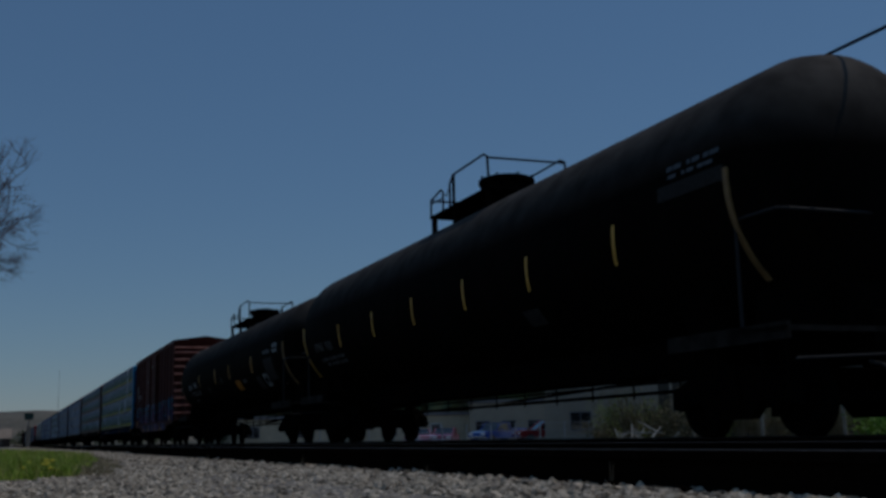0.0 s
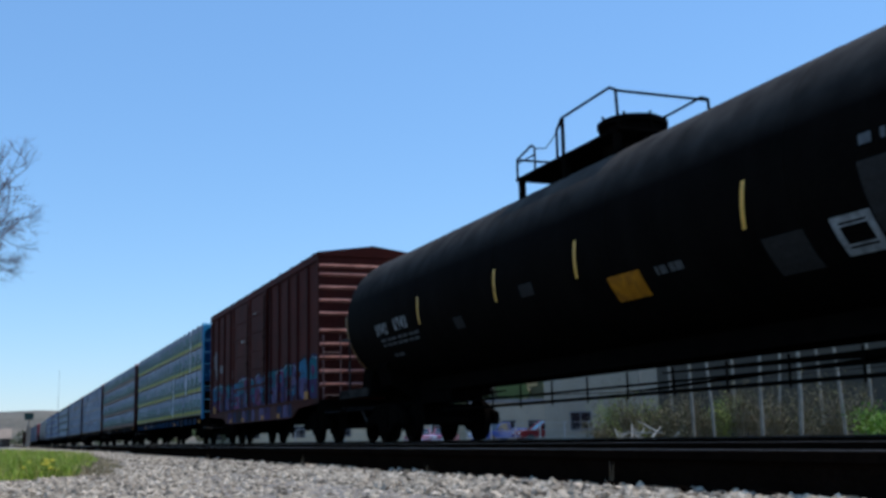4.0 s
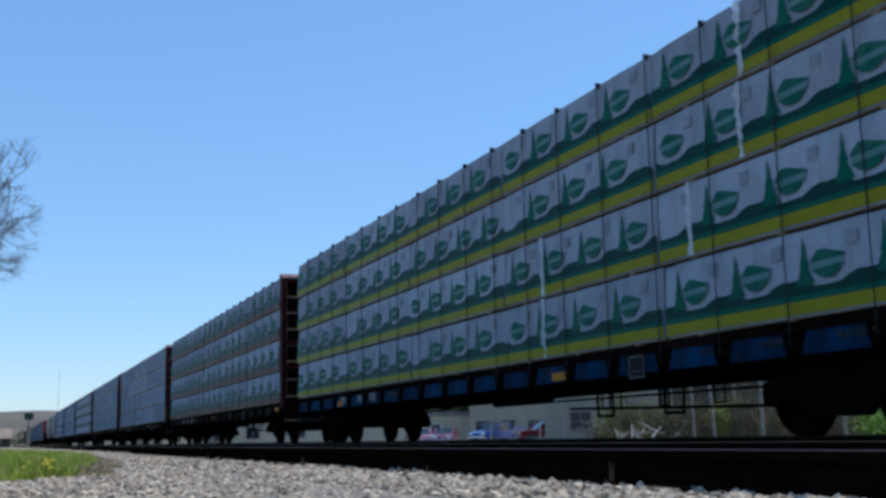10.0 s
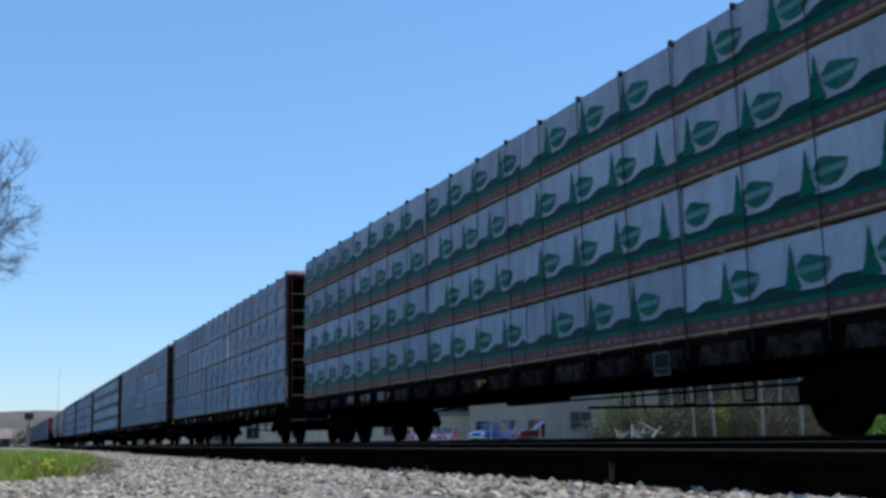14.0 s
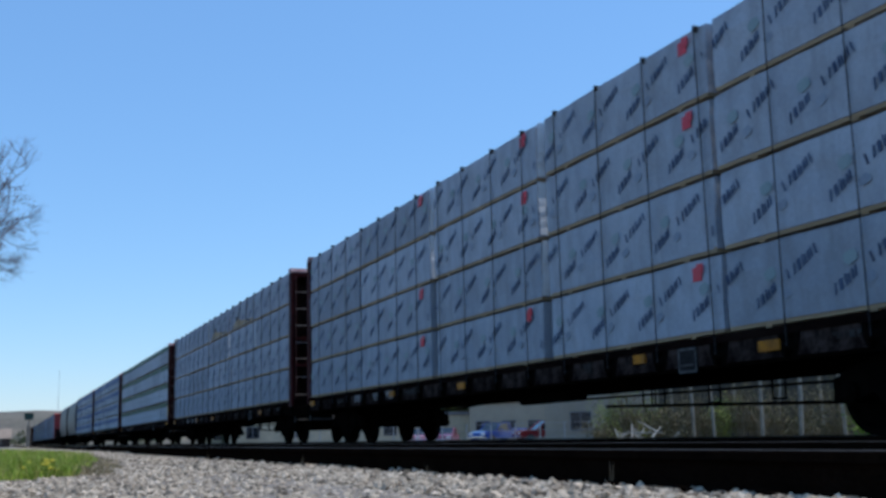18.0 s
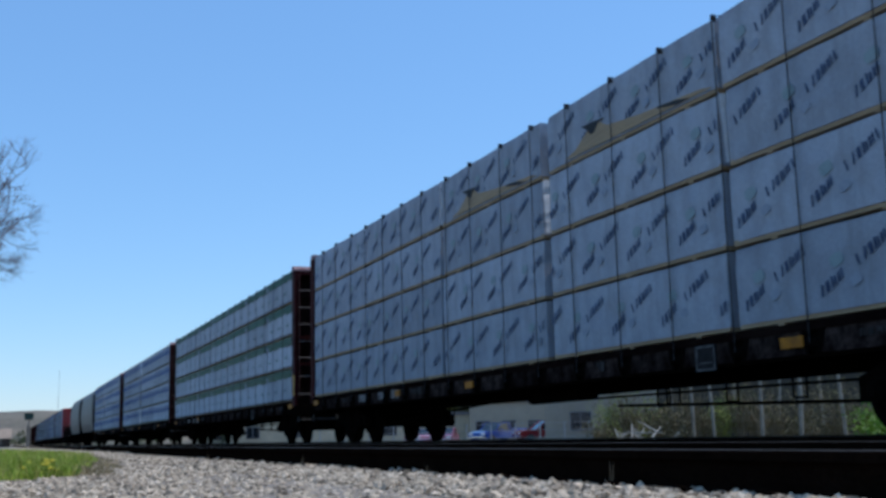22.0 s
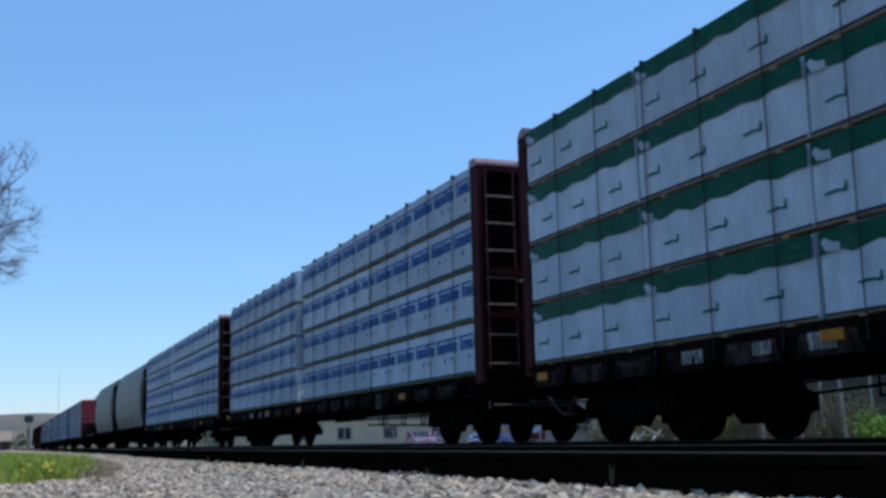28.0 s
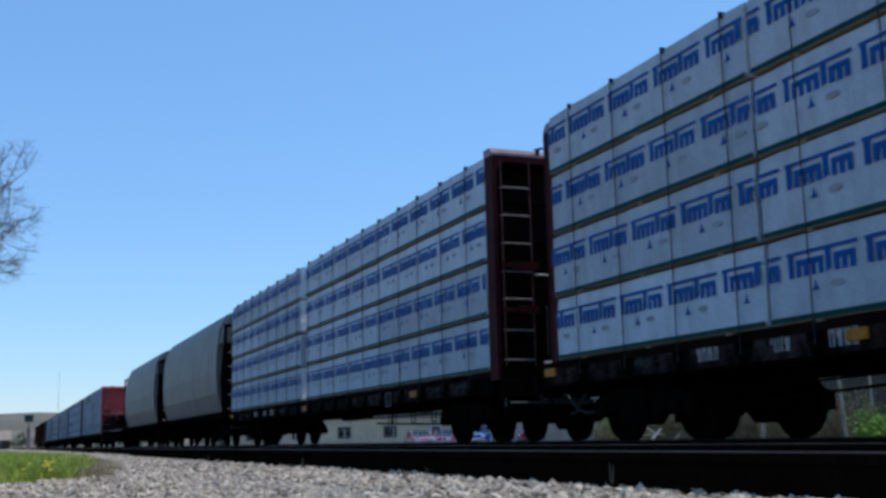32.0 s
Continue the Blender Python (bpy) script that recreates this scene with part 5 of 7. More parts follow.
def bundle(kind, length, seed, plain=False, simple=False):
    rnd = random.Random(seed)

    def pieces(groups, x, mat_name, name):
        """One part for each printed mark; far bundles keep theirs joined."""
        if simple:
            ob = flat([q for g in groups for q in g], x, mat_name, name, b)
            tagged(ob, kind="stuff")
        else:
            for g in groups:
                ob = flat(g, x, mat_name, name, b)
                if len(g) > 2:
                    tagged(ob, kind="stuff")

    labels = {
        "yellow": "lumber bundle in white wrap with green tree print and yellow stripe",
        "brick": "lumber bundle in white wrap with green tree print and brick-red stripe",
        "slate": "lumber bundle in white wrap with slanting slate-blue print",
        "torn": "lumber bundle in torn white wrap showing raw boards",
        "forest": "lumber bundle in white wrap with a forest-green upper band",
        "royal": "lumber bundle in white wrap with royal-blue block print",
    }
    b = thing("lumber_bundle", labels[kind], "lumber", "lumber bundles on the train")
    h = length / 2
    # wrap, with a soft sag and puckered ends
    bm = bmesh.new()
    ny = max(6, int(length / 0.35))
    zb = 0.03 if kind in ("slate", "torn") else 0.0
    prof = [(0.0, zb), (0.0, 0.3), (0.0, 0.6), (0.012, BH - 0.012), (0.04, BH), (0.6, BH), (WIDE, BH), (WIDE, zb), (0.6, zb)]
    rings = []
    for i in range(ny + 1):
        y = -h + length * i / ny
        inset = 0.015 if i in (0, ny) else 0.0
        ring = []
        for x, z in prof:
            jx = rnd.uniform(-0.012, 0.006) * (0.3 if z < 0.1 else 1.0) if x < 0.03 and not simple else 0
            jz = rnd.uniform(-0.008, 0.004) if z > 0.7 else 0
            ring.append(bm.verts.new((x + jx + inset, y, z + jz)))
        rings.append(ring)
    k = len(prof)
    for p, q in zip(rings, rings[1:]):
        for j in range(k):
            bm.faces.new((p[j], q[j], q[(j + 1) % k], p[(j + 1) % k]))
    bm.faces.new(rings[0])
    bm.faces.new(list(reversed(rings[-1])))
    bmesh.ops.recalc_face_normals(bm, faces=bm.faces[:])
    part("wrap", bm, M["clean_wrap" if kind in ("royal", "forest") else "wrap"], b)
    # boards that show below the wrap, on two bearers
    bm = bmesh.new()
    box(bm, 0.012, WIDE - 0.01, -h + 0.01, h - 0.01, -0.012, 0.05)
    part("board_edge", bm, M["lumber"], b, "strip of raw boards below the wrap")
    if plain:
        return b
    bm = bmesh.new()
    for y in (-h * 0.7, 0, h * 0.7):
        box(bm, 0.02, WIDE - 0.02, y - 0.05, y + 0.05, -0.034, -0.004)
    tagged(part("bearer", bm, M["lumber"], b), kind="stuff")
    F = -0.016
    if kind in ("yellow", "brick"):
        step = 1.09
        off = rnd.uniform(0, step)
        stripe, wave, tree, oval, mint, code, hollow = [], [], [], [], [], [], []
        stripe.append(rect(-h + 0.01, h - 0.01, 0.02, 0.15))
        # dark band with a sloping upper edge that rises towards each tree
        y = -h - off
        while y < h:
            a, c = max(-h + 0.01, y), min(h - 0.01, y + step)
            if c - a > 0.06:
                def top(v):
                    f = (v - y) / step
                    return 0.315 + 0.05 * math.cos(6.283 * (f - 0.12)) + 0.012 * math.cos(18.85 * f + 1.0)
                wave += [(a + (c - a) * q / 9, top(a + (c - a) * q / 9)) for q in range(10)]
            ty = y + step * 0.9
            if -h + 0.12 < ty < h - 0.12:
                tree.append([(ty - 0.14, 0.3), (ty + 0.13, 0.3), (ty + 0.05, 0.48), (ty + 0.07, 0.48), (ty + 0.02, 0.62), (ty + 0.03, 0.62), (ty - 0.0, 0.77), (ty - 0.03, 0.62), (ty - 0.02, 0.62), (ty - 0.07, 0.48), (ty - 0.05, 0.48)])
            oy = y + step * 0.60
            if -h + 0.3 < oy < h - 0.3:
                # a roof-like peak over a bowl with one slanting stripe
                oval.append([[(oy + 0.23, 0.5), (oy + 0.23, 0.53), (oy + 0.12, 0.62), (oy + 0.03, 0.615), (oy - 0.25, 0.54), (oy - 0.25, 0.515)],
                             [(oy + 0.21, 0.43), (oy - 0.2, 0.45), (oy - 0.17, 0.39), (oy - 0.08, 0.34), (oy + 0.04, 0.33), (oy + 0.13, 0.36)]])
                mint.append([(oy + 0.24, 0.505), (oy - 0.25, 0.525), (oy - 0.22, 0.43), (oy + 0.22, 0.41)])
            cy = y + step * 0.28
            if kind == "yellow" and -h + 0.2 < cy < h - 0.2:
                code.append(rect(cy - 0.075, cy + 0.075, 0.6, 0.74))
            y += step
        flat([[(-h + 0.01, 0.153)] + wave + [(h - 0.01, 0.153)]], F, "band_ink", "green_band", b)
        flat([rect(-h + 0.01, h - 0.01, 0.153, 0.205)], F - 0.003, "green_ink", "green_edge", b)
        flat(stripe, F, "yellow_ink" if kind == "yellow" else "red_ink", "stripe", b)
        if tree:
            pieces([[q] for q in tree], F - 0.003, "green_ink", "tree_print")
        if oval:
            pieces(oval, F - 0.006, "emblem_ink", "emblem")
            pieces([[q] for q in mint], F - 0.003, "mint_ink", "emblem_field")
        if code:
            pieces([[q] for q in code], F, "grey_ink", "grey_label")
        if kind == "brick":
            dash = []
            y = -h + 0.1
            while y < h - 0.2:
                dash.append(rect(y, y + rnd.uniform(0.06, 0.14), 0.065, 0.12))
                y += 0.2
            tagged(flat(dash, F - 0.003, "brick_mark", "stripe_print", b), kind="stuff")
            flat([rect(-h + 0.02, h - 0.02, 0.0, 0.018)], F, "lumber", "bare_strip", b)
    elif kind in ("slate", "torn"):
        bars, blot, smear = [], [], []
        y = -h + rnd.uniform(-0.2, 0.9)
        tilt = radians(25)
        d = Vector((-math.cos(tilt), math.sin(tilt)))
        nrm = Vector((math.sin(tilt), math.cos(tilt)))
        while y < h + 0.8:
            # two slanting runs of plain angular blocks, one after the other
            for dy, zc, cnt, st in ((0.0, 0.285, 4, 0.1), (-0.59, 0.56, 6, 0.093)):
                c = Vector((y + dy, zc)) - d * (st * cnt / 2) - nrm * 0.055
                word = []
                for kk in range(cnt):
                    o = c + d * (st * kk)
                    for blk in BLOCKS[(kk * 3 + cnt) % len(BLOCKS)]:
                        word.append([o + d * (a * st * 0.82 + 0.025 * b) + nrm * (b * 0.11) for a, b in blk])
                run_ = [w for w in (inside([(q.x, q.y) for q in p], -h + 0.02, h - 0.02) for p in word) if len(w) > 2]
                if run_:
                    bars.append(run_)
            for dy, zc, grow, keep in ((-0.1, 0.5, 1.0, blot), (-0.33, 0.28, 0.8, smear)):
                gy = y + dy
                if -h + 0.15 < gy < h - 0.15:
                    keep.append([(gy + grow * 0.1 * math.cos(a), zc + grow * 0.07 * math.sin(a) + 0.012 * math.cos(3 * a)) for a in np.linspace(0, 5.6, 9)])
            y += 1.16
        if smear:
            pieces([[q] for q in smear], F, "pale_smear", "faint_print")
        pieces(bars, F, "navy_ink", "slanting_mark")
        if blot:
            pieces([[q] for q in blot], F, "pale_print", "pale_emblem")
        if kind == "torn":
            gap = [(-h + 0.05, 0.055), (h - 0.5, 0.055), (h - 0.85, 0.13), (h - 1.3, 0.36), (h - 1.5, 0.37), (0.3, 0.25), (-0.5, 0.17), (-h + 0.3, 0.1)]
            flat([gap], F - 0.004, "lumber", "bare_timber", b, "raw boards bared by torn wrap")
            # The inner shade of the hole is laid on as a flat black shape.
            flat([[(h - 1.42, 0.25), (h - 1.3, 0.24), (h - 1.2, 0.34), (h - 1.05, 0.41), (h - 1.35, 0.4), (h - 1.7, 0.375), (h - 1.5, 0.34)], [(-h + 0.5, 0.06), (-h + 0.75, 0.055), (-h + 1.15, 0.12), (-h + 1.2, 0.15), (-h + 0.8, 0.12)]], F - 0.008, "torn", "torn_hole", b, "flat dark patch for a hole torn in the wrap")
    elif kind == "forest":
        top = []
        y = -h + 0.01
        prev = 0.6
        while y < h - 0.02:
            w = min(rnd.uniform(0.12, 0.4), h - 0.01 - y)
            nx = 0.6 + rnd.uniform(-0.03, 0.04)
            top += [(y, prev), (y + w, nx)]
            prev = nx
            y += w
        flat([[(-h + 0.01, BH - 0.02)] + top + [(h - 0.01, BH - 0.02)]], F, "forest_ink", "green_band", b)
        tick, patch = [], []
        y = -h + rnd.uniform(0.2, 0.7)
        while y < h - 0.4:
            tick.append([[(y, 0.25), (y + 0.13, 0.27), (y + 0.3, 0.26), (y + 0.31, 0.285), (y + 0.14, 0.3), (y + 0.04, 0.28), (y + 0.02, 0.36), (y, 0.35)]])
            y += rnd.uniform(0.9, 1.15)
        pieces(tick, F, "green_ink", "tick_print")
        patch.append([(h - 0.3, 0.6), (h - 0.1, 0.62), (h - 0.04, 0.72), (h - 0.09, 0.76), (h - 0.2, 0.7), (h - 0.29, 0.69)])
        flat(patch, F - 0.004, "wrap", "white_patch", b)
        flat([rect(-h + 0.01, h - 0.01, 0.004, 0.034)], F, "torn", "dark_edge", b)
    elif kind == "royal":
        step = 1.09
        y = -h - rnd.uniform(0, 0.9)
        blk, mark, oval = [], [], []
        while y < h:
            # a word-like block: an overline and a row of rounded blocks
            z0 = 0.425
            top, n9, st = z0 + 0.255, 9, 0.108
            comb = [(y + 0.02, top), (y + 0.02, top - 0.035)]
            for kk in range(n9):
                a = y + 0.06 + st * kk
                hi = top - 0.035 if kk in (3, 8) else z0 + 0.175
                if kk in (3, 8):
                    comb += [(a, top - 0.035), (a, z0 + 0.03 * (kk % 2)), (a + 0.075, z0), (a + 0.075, top - 0.035)]
            comb += [(y + 1.02, top - 0.035), (y + 1.02, top)]
            word = [comb]
            for k0, k1 in ((0, 3), (4, 8)):
                row = [(y + 0.06 + st * k0, z0 + 0.17)]
                for kk in range(k0, k1):
                    a = y + 0.06 + st * kk
                    row += [(a, z0), (a + 0.07, z0)]
                    if kk < k1 - 1:
                        row += [(a + 0.07, z0 + 0.11), (a + st, z0 + 0.11)]
                row.append((y + 0.06 + st * (k1 - 1) + 0.07, z0 + 0.17))
                word.append(row)
            word = [w for w in (inside(p, -h + 0.012, h - 0.012) for p in word) if len(w) > 2]
            if word:
                blk.append(word)
            if -h + 0.1 < y + 0.62 < h - 0.1:
                mark.append([(y + 0.56, 0.27), (y + 0.68, 0.27), (y + 0.64, 0.3), (y + 0.62, 0.38), (y + 0.59, 0.3)])
            if -h + 0.1 < y + 0.32 < h - 0.1:
                oval.append([(y + 0.32 + 0.1 * math.cos(a), 0.31 + 0.035 * math.sin(a)) for a in np.linspace(0, 5.6, 9)])
            y += step
        pieces(blk, F, "blue_ink", "block_print")
        pieces([[q] for q in mark], F, "blue_ink", "small_mark")
        if oval:
            pieces([[q] for q in oval], F, "grey_ink", "grey_oval")
        flat([rect(-h + 0.01, h - 0.01, 0.0, 0.055)], F, "band_ink", "lower_edge", b)
    return b


def load(u_lead, kind, cuts, seed, tags=(), torn=(), crumpled=(), far=False, loose=()):
    """Stacks of four bundles on both sides. cuts: (from, to) along the load, in metres from its lead end."""
    base, pitch = (1.17 if kind == "yellow" else 1.15, TIER)
    made = {}
    later = []
    rnd = random.Random(seed)
    for si, (a, c) in enumerate(cuts):
        for tier in range(4):
            kd = "torn" if (si, tier) in torn else kind
            key = (kd, round(c - a, 2), (si + tier * 2) % 3 if not far else 0)
            z = base + tier * pitch
            u = u_lead + (a + c) / 2 + rnd.uniform(-0.03, 0.03)
            x = FACE + 0.012 + rnd.uniform(-0.006, 0.012)
            if key in made:
                ob = copy_thing(made[key], pose(x, u, z))
            else:
                ob = made[key] = bundle(kd, c - a - 0.03, seed * 31 + si * 7 + tier, simple=far)
            rolls(ob, u, x, z)
            later.append((ob, si, tier, a, c))
        # the far side of the car carries the same stacks
        if not far:
            key = ("plain", round(c - a, 2))
            for tier in range(4):
                z = base + tier * pitch
                u, x = u_lead + (a + c) / 2, TX + 0.18
                if key in made:
                    ob = copy_thing(made[key], pose(x, u, z))
                else:
                    ob = made[key] = bundle(kind, c - a - 0.03, 5, plain=True)
                    tagged(ob, "plain white-wrapped lumber bundle on the car's far side")
                rolls(ob, u, x, z)
    # what sets single bundles apart: tags, loose plastic, folded ends
    for ob, si, tier, a, c in later:
        if (si, tier) in tags:
            part("red_tag", boxes((-0.02, -0.014, (a - c) / 2 + 0.34, (a - c) / 2 + 0.51, 0.6, 0.76), (-0.028, -0.02, (a - c) / 2 + 0.3, (a - c) / 2 + 0.42, 0.68, 0.79)), M["red_tag"], ob, "red corner tag")
        for off, tr_, wd in loose:
            if tr_ == tier and a <= off < c:
                # a strip of loose plastic that has come away and glints
                bm = bmesh.new()
                rows = []
                for j in range(13):
                    yy = off - (a + c) / 2 + rnd.uniform(-0.3, 0.3) * wd
                    ww = wd * rnd.uniform(0.6, 1.1)
                    rows.append([bm.verts.new((-0.012 - rnd.uniform(0.0, 0.07) * (i % 2), yy + ww * (i / 4 - 0.5), BH * j / 12)) for i in range(5)])
                for p, q in zip(rows, rows[1:]):
                    for i in range(4):
                        bm.faces.new((p[i], p[i + 1], q[i + 1], q[i]))
                part("loose_wrap", bm, M["wrap_end"], ob, "crinkled strip of loose shiny plastic")
        if (si, tier) in crumpled:
            bm = bmesh.new()
            g = 15
            y = -(c - a - 0.03) / 2 - 0.004
            ph, side = rnd.uniform(0, 3), tier % 2

            def pleat(p, q):
                t = math.atan2(q if side else 1 - q, 1.25 - p)
                fold = abs(math.sin(8.0 * t + ph)) ** 0.6 + 0.45 * abs(math.sin(19.0 * t + 2 * ph))
                return 0.02 + 0.05 * fold * min(1.0, 0.25 + 1.5 * p) + (0.06 * q if side else 0.06 * (1 - q))
            grid = [[bm.verts.new((0.0 + (WIDE - 0.02) * i / g, y - pleat(i / g, j / g), 0.04 + (BH - 0.04) * j / g)) for j in range(g + 1)] for i in range(g + 1)]
            for i in range(g):
                for j in range(g):
                    bm.faces.new((grid[i][j], grid[i + 1][j], grid[i + 1][j + 1], grid[i][j + 1]))
            part("folded_end", bm, M["wrap_end"], ob, "loosely folded shiny wrap end")


def even(n, total=22.0):
    return [(total * k / n, total * (k + 1) / n) for k in range(n)]


# ---- tank cars ----
def tank_car(u, label, marks, stripes, pads, R=1.47, ZC=2.72, tail=0.0, bright=True, sill=0.84, reach=2.15):
    car = thing("tank_car", label, "railcar", "cars of the freight train")
    H = 9.05
    prof = [(R * math.sin(a), -H + 0.06 - 0.8 * math.cos(a)) for a in (0.02, 0.3, 0.6, 0.85, 1.08, 1.3, 1.5708)]
    for k in range(1, 8):
        prof.append((R, -H + k * 2 * H / 8))
    prof += [(r, tail - y) for r, y in reversed(prof[:7])]
    bm = bmesh.new()
    lathe(bm, prof, "Y", 56, (0, 0, ZC))
    bmesh.ops.recalc_face_normals(bm, faces=bm.faces[:])
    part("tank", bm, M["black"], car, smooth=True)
    for y in (-5.4, -1.8, 1.8, 5.4):
        bm = bmesh.new()
        lathe(bm, [(R, y - 0.015), (R + 0.006, y - 0.01), (R + 0.006, y + 0.01), (R, y + 0.015)], "Y", 56, (0, 0, ZC), cap=False)
        part("weld_seam", bm, M["black"], car)

    def skin(y0, y1, z0, z1, mat_name, name, lab="", lift=0.006, n=4, lean=0.0):
        """A sheet that follows the tank's round side."""
        bm = bmesh.new()
        cols = []
        for z in np.linspace(z0, z1, n + 1):
            x = -math.sqrt(max(0.01, (R + lift) ** 2 - (z - ZC) ** 2))
            d = lean * (z - z0) / (z1 - z0)
            cols.append((bm.verts.new((x, y0 - d, z)), bm.verts.new((x, y1 - d, z))))
        for a, c in zip(cols, cols[1:]):
            bm.faces.new((a[0], a[1], c[1], c[0]))
        part(name, bm, M[mat_name], car, lab)

    for y in stripes:
        skin(y - 0.035, y + 0.035, 2.2, 2.7, "amber", "reflector", "upright amber reflector strip", lean=0.15)
    for y in (-H - 0.02, H + tail + 0.02):
        bm = bmesh.new()
        prev = None
        for a in np.linspace(math.pi * 0.98, math.pi * 1.26, 10):
            p = ((R - 0.015) * math.cos(a), y, ZC + (R - 0.015) * math.sin(a))
            q = ((R + 0.015) * math.cos(a), y, ZC + (R + 0.015) * math.sin(a))
            cur = (bm.verts.new(p), bm.verts.new(q), bm.verts.new((q[0], q[1] - math.copysign(0.07, y), q[2])))
            if prev:
                bm.faces.new((prev[0], prev[1], cur[1], cur[0]))
                bm.faces.new((prev[1], prev[2], cur[2], cur[1]))
            prev = cur
        part("end_reflector", bm, M["amber" if y > 0 and bright else "amber_dull"], car, "curved amber strip round the tank's end")
    for y0, y1, z0, z1, mt in marks:
        n = max(1, int((y1 - y0) / 0.16))
        for k in range(n):
            w = (y1 - y0) / n
            a = y0 + k * w
            if z1 - z0 > 0.15:
                skin(a + 0.02, a + 0.02 + 0.2 * w, z0, z1, mt, "stencil_mark", n=2)
                skin(a + 0.02 + 0.45 * w, a + 0.02 + 0.65 * w, z0 + 0.05 * (k % 3), z1, mt, "stencil_mark", n=2)
                zb = z0 + (z1 - z0) * (0.0, 0.4, 0.82)[k % 3]
                skin(a + 0.02 + 0.2 * w, a + 0.02 + 0.45 * w, zb, zb + 0.035, mt, "stencil_mark", n=1)
            else:
                skin(a, a + w * (0.9, 0.6, 0.8, 0.35)[k % 4], z0, z1, mt, "stencil_mark", n=1)
    for k, (y0, y1, z0, z1, mt, nm) in enumerate(pads):
        if nm == "diamond_placard":
            bm = bmesh.new()
            ym, zm = (y0 + y1) / 2, (z0 + z1) / 2
            bm.faces.new([bm.verts.new((-math.sqrt((R + 0.012) ** 2 - (z - ZC) ** 2), y, z)) for y, z in ((ym, z0), (y1, zm), (ym, z1), (y0, zm))])
            part(nm, bm, M[mt], car, "pale pink diamond placard")
        else:
            skin(y0, y1, z0, z1, mt, nm, lift=0.006 + 0.0025 * (k % 4))
    # platform, rails and manway on top
    ZT = ZC + R + 0.1
    bm = bmesh.new()
    box(bm, -0.8, 0.8, -1.2, reach + 0.05, ZT, ZT + 0.05, 0.01)
    for y in (-1.05, 0.5, reach - 0.1):
        for s in (-1, 1):
            box(bm, s * 0.75 - 0.04, s * 0.75 + 0.04, y - 0.06, y + 0.06, ZC + R * 0.72, ZT + 0.01)
    part("platform", bm, M["iron"], car)
    for s in (-1, 1):
        x = s * 0.78
        bm = bmesh.new()
        pipe(bm, [(x, reach, ZT), (x, reach, ZT + 0.37), (x, reach - 0.55, ZT + 0.48), (x, reach - 0.66, ZT + 0.42), (x, reach - 0.66, ZT)], 0.02, 6)
        pipe(bm, [(x, reach, ZT + 0.3), (x, reach - 0.66, ZT + 0.3)], 0.014, 6)
        part("safety_rail", bm, M["iron"], car)
        bm = bmesh.new()
        pipe(bm, [(x, 0.7, ZT), (x, 0.7, ZT + 0.48), (x, 0.52, ZT + 0.64), (x, -0.95, ZT + 0.68), (x, -1.12, ZT + 0.6), (x, -1.16, ZT)], 0.022, 6)
        rod(bm, (x, 0.5, ZT), (x, 0.5, ZT + 0.63), 0.03, 6)
        part("safety_rail", bm, M["iron"], car)
        bm = bmesh.new()
        pipe(bm, [(x, reach - 0.67, ZT + 0.4), (x, reach / 2 + 0.02, ZT + 0.3), (x, 0.7, ZT + 0.45)], 0.009, 5)
        part("safety_chain", bm, M["iron"], car)
    for y, z in ((reach, 0.37), (-1.14, 0.58)):
        bm = bmesh.new()
        pipe(bm, [(-0.78, y, ZT + z), (0.78, y, ZT + z)], 0.02, 6)
        part("safety_rail", bm, M["iron"], car)
    bm = bmesh.new()
    lathe(bm, [(0.46, ZT - 0.3), (0.46, ZT + 0.28), (0.53, ZT + 0.29), (0.53, ZT + 0.37), (0.46, ZT + 0.41), (0.2, ZT + 0.46), (0.02, ZT + 0.46)], "Z", 24, (-0.05, -0.35, 0))
    part("manway", bm, M["iron"], car)
    for k in range(8):
        a = k * math.pi / 4
        bm = bmesh.new()
        rod(bm, (-0.05 + 0.5 * math.cos(a), -0.35 + 0.5 * math.sin(a), ZT + 0.2), (-0.05 + 0.5 * math.cos(a), -0.35 + 0.5 * math.sin(a), ZT + 0.43), 0.022, 6)
        part("eye_bolt", bm, M["iron"], car)
    bm = bmesh.new()
    lathe(bm, [(0.12, ZT - 0.3), (0.12, ZT + 0.18), (0.18, ZT + 0.19), (0.18, ZT + 0.25), (0.05, ZT + 0.29)], "Z", 14, (0.1, 0.95, 0))
    part("valve", bm, M["iron"], car)
    # line that joins the tanks along the top
    bm = bmesh.new()
    pipe(bm, [(0.0, -H + 0.5, ZC + R), (0.0, -H - 0.2, ZC + R + 0.01), (0.0, -H - 1.6, ZC + R + 0.01)], 0.022, 6)
    part("transfer_hose", bm, M["iron"], car)
    # saddles, sills, end platforms
    for s in (-1, 1):
        def add(name, bm, material):
            ob = part(name, bm, material, car)
            if s > 0:
                ob.location.y = tail
        bm = bmesh.new()
        prism(bm, [(-1.02, 1.72), (-1.12, 1.6), (-0.98, 1.2), (-0.4, 0.85), (0.4, 0.85), (0.98, 1.2), (1.12, 1.6), (1.02, 1.72), (0.7, 1.45), (0, 1.22), (-0.7, 1.45)], "Y", s * 7.7 - 0.35, s * 7.7 + 0.35)
        add("saddle", bm, M["iron"])
        bm = bmesh.new()
        box(bm, -0.35, 0.35, min(s * 5.6, s * 9.75), max(s * 5.6, s * 9.75), 0.78, 1.3, 0.02)
        add("stub_sill", bm, M["iron"])
        bm = bmesh.new()
        box(bm, -1.45, 1.45, min(s * 9.0, s * 9.75), max(s * 9.0, s * 9.75), 1.06, 1.12)
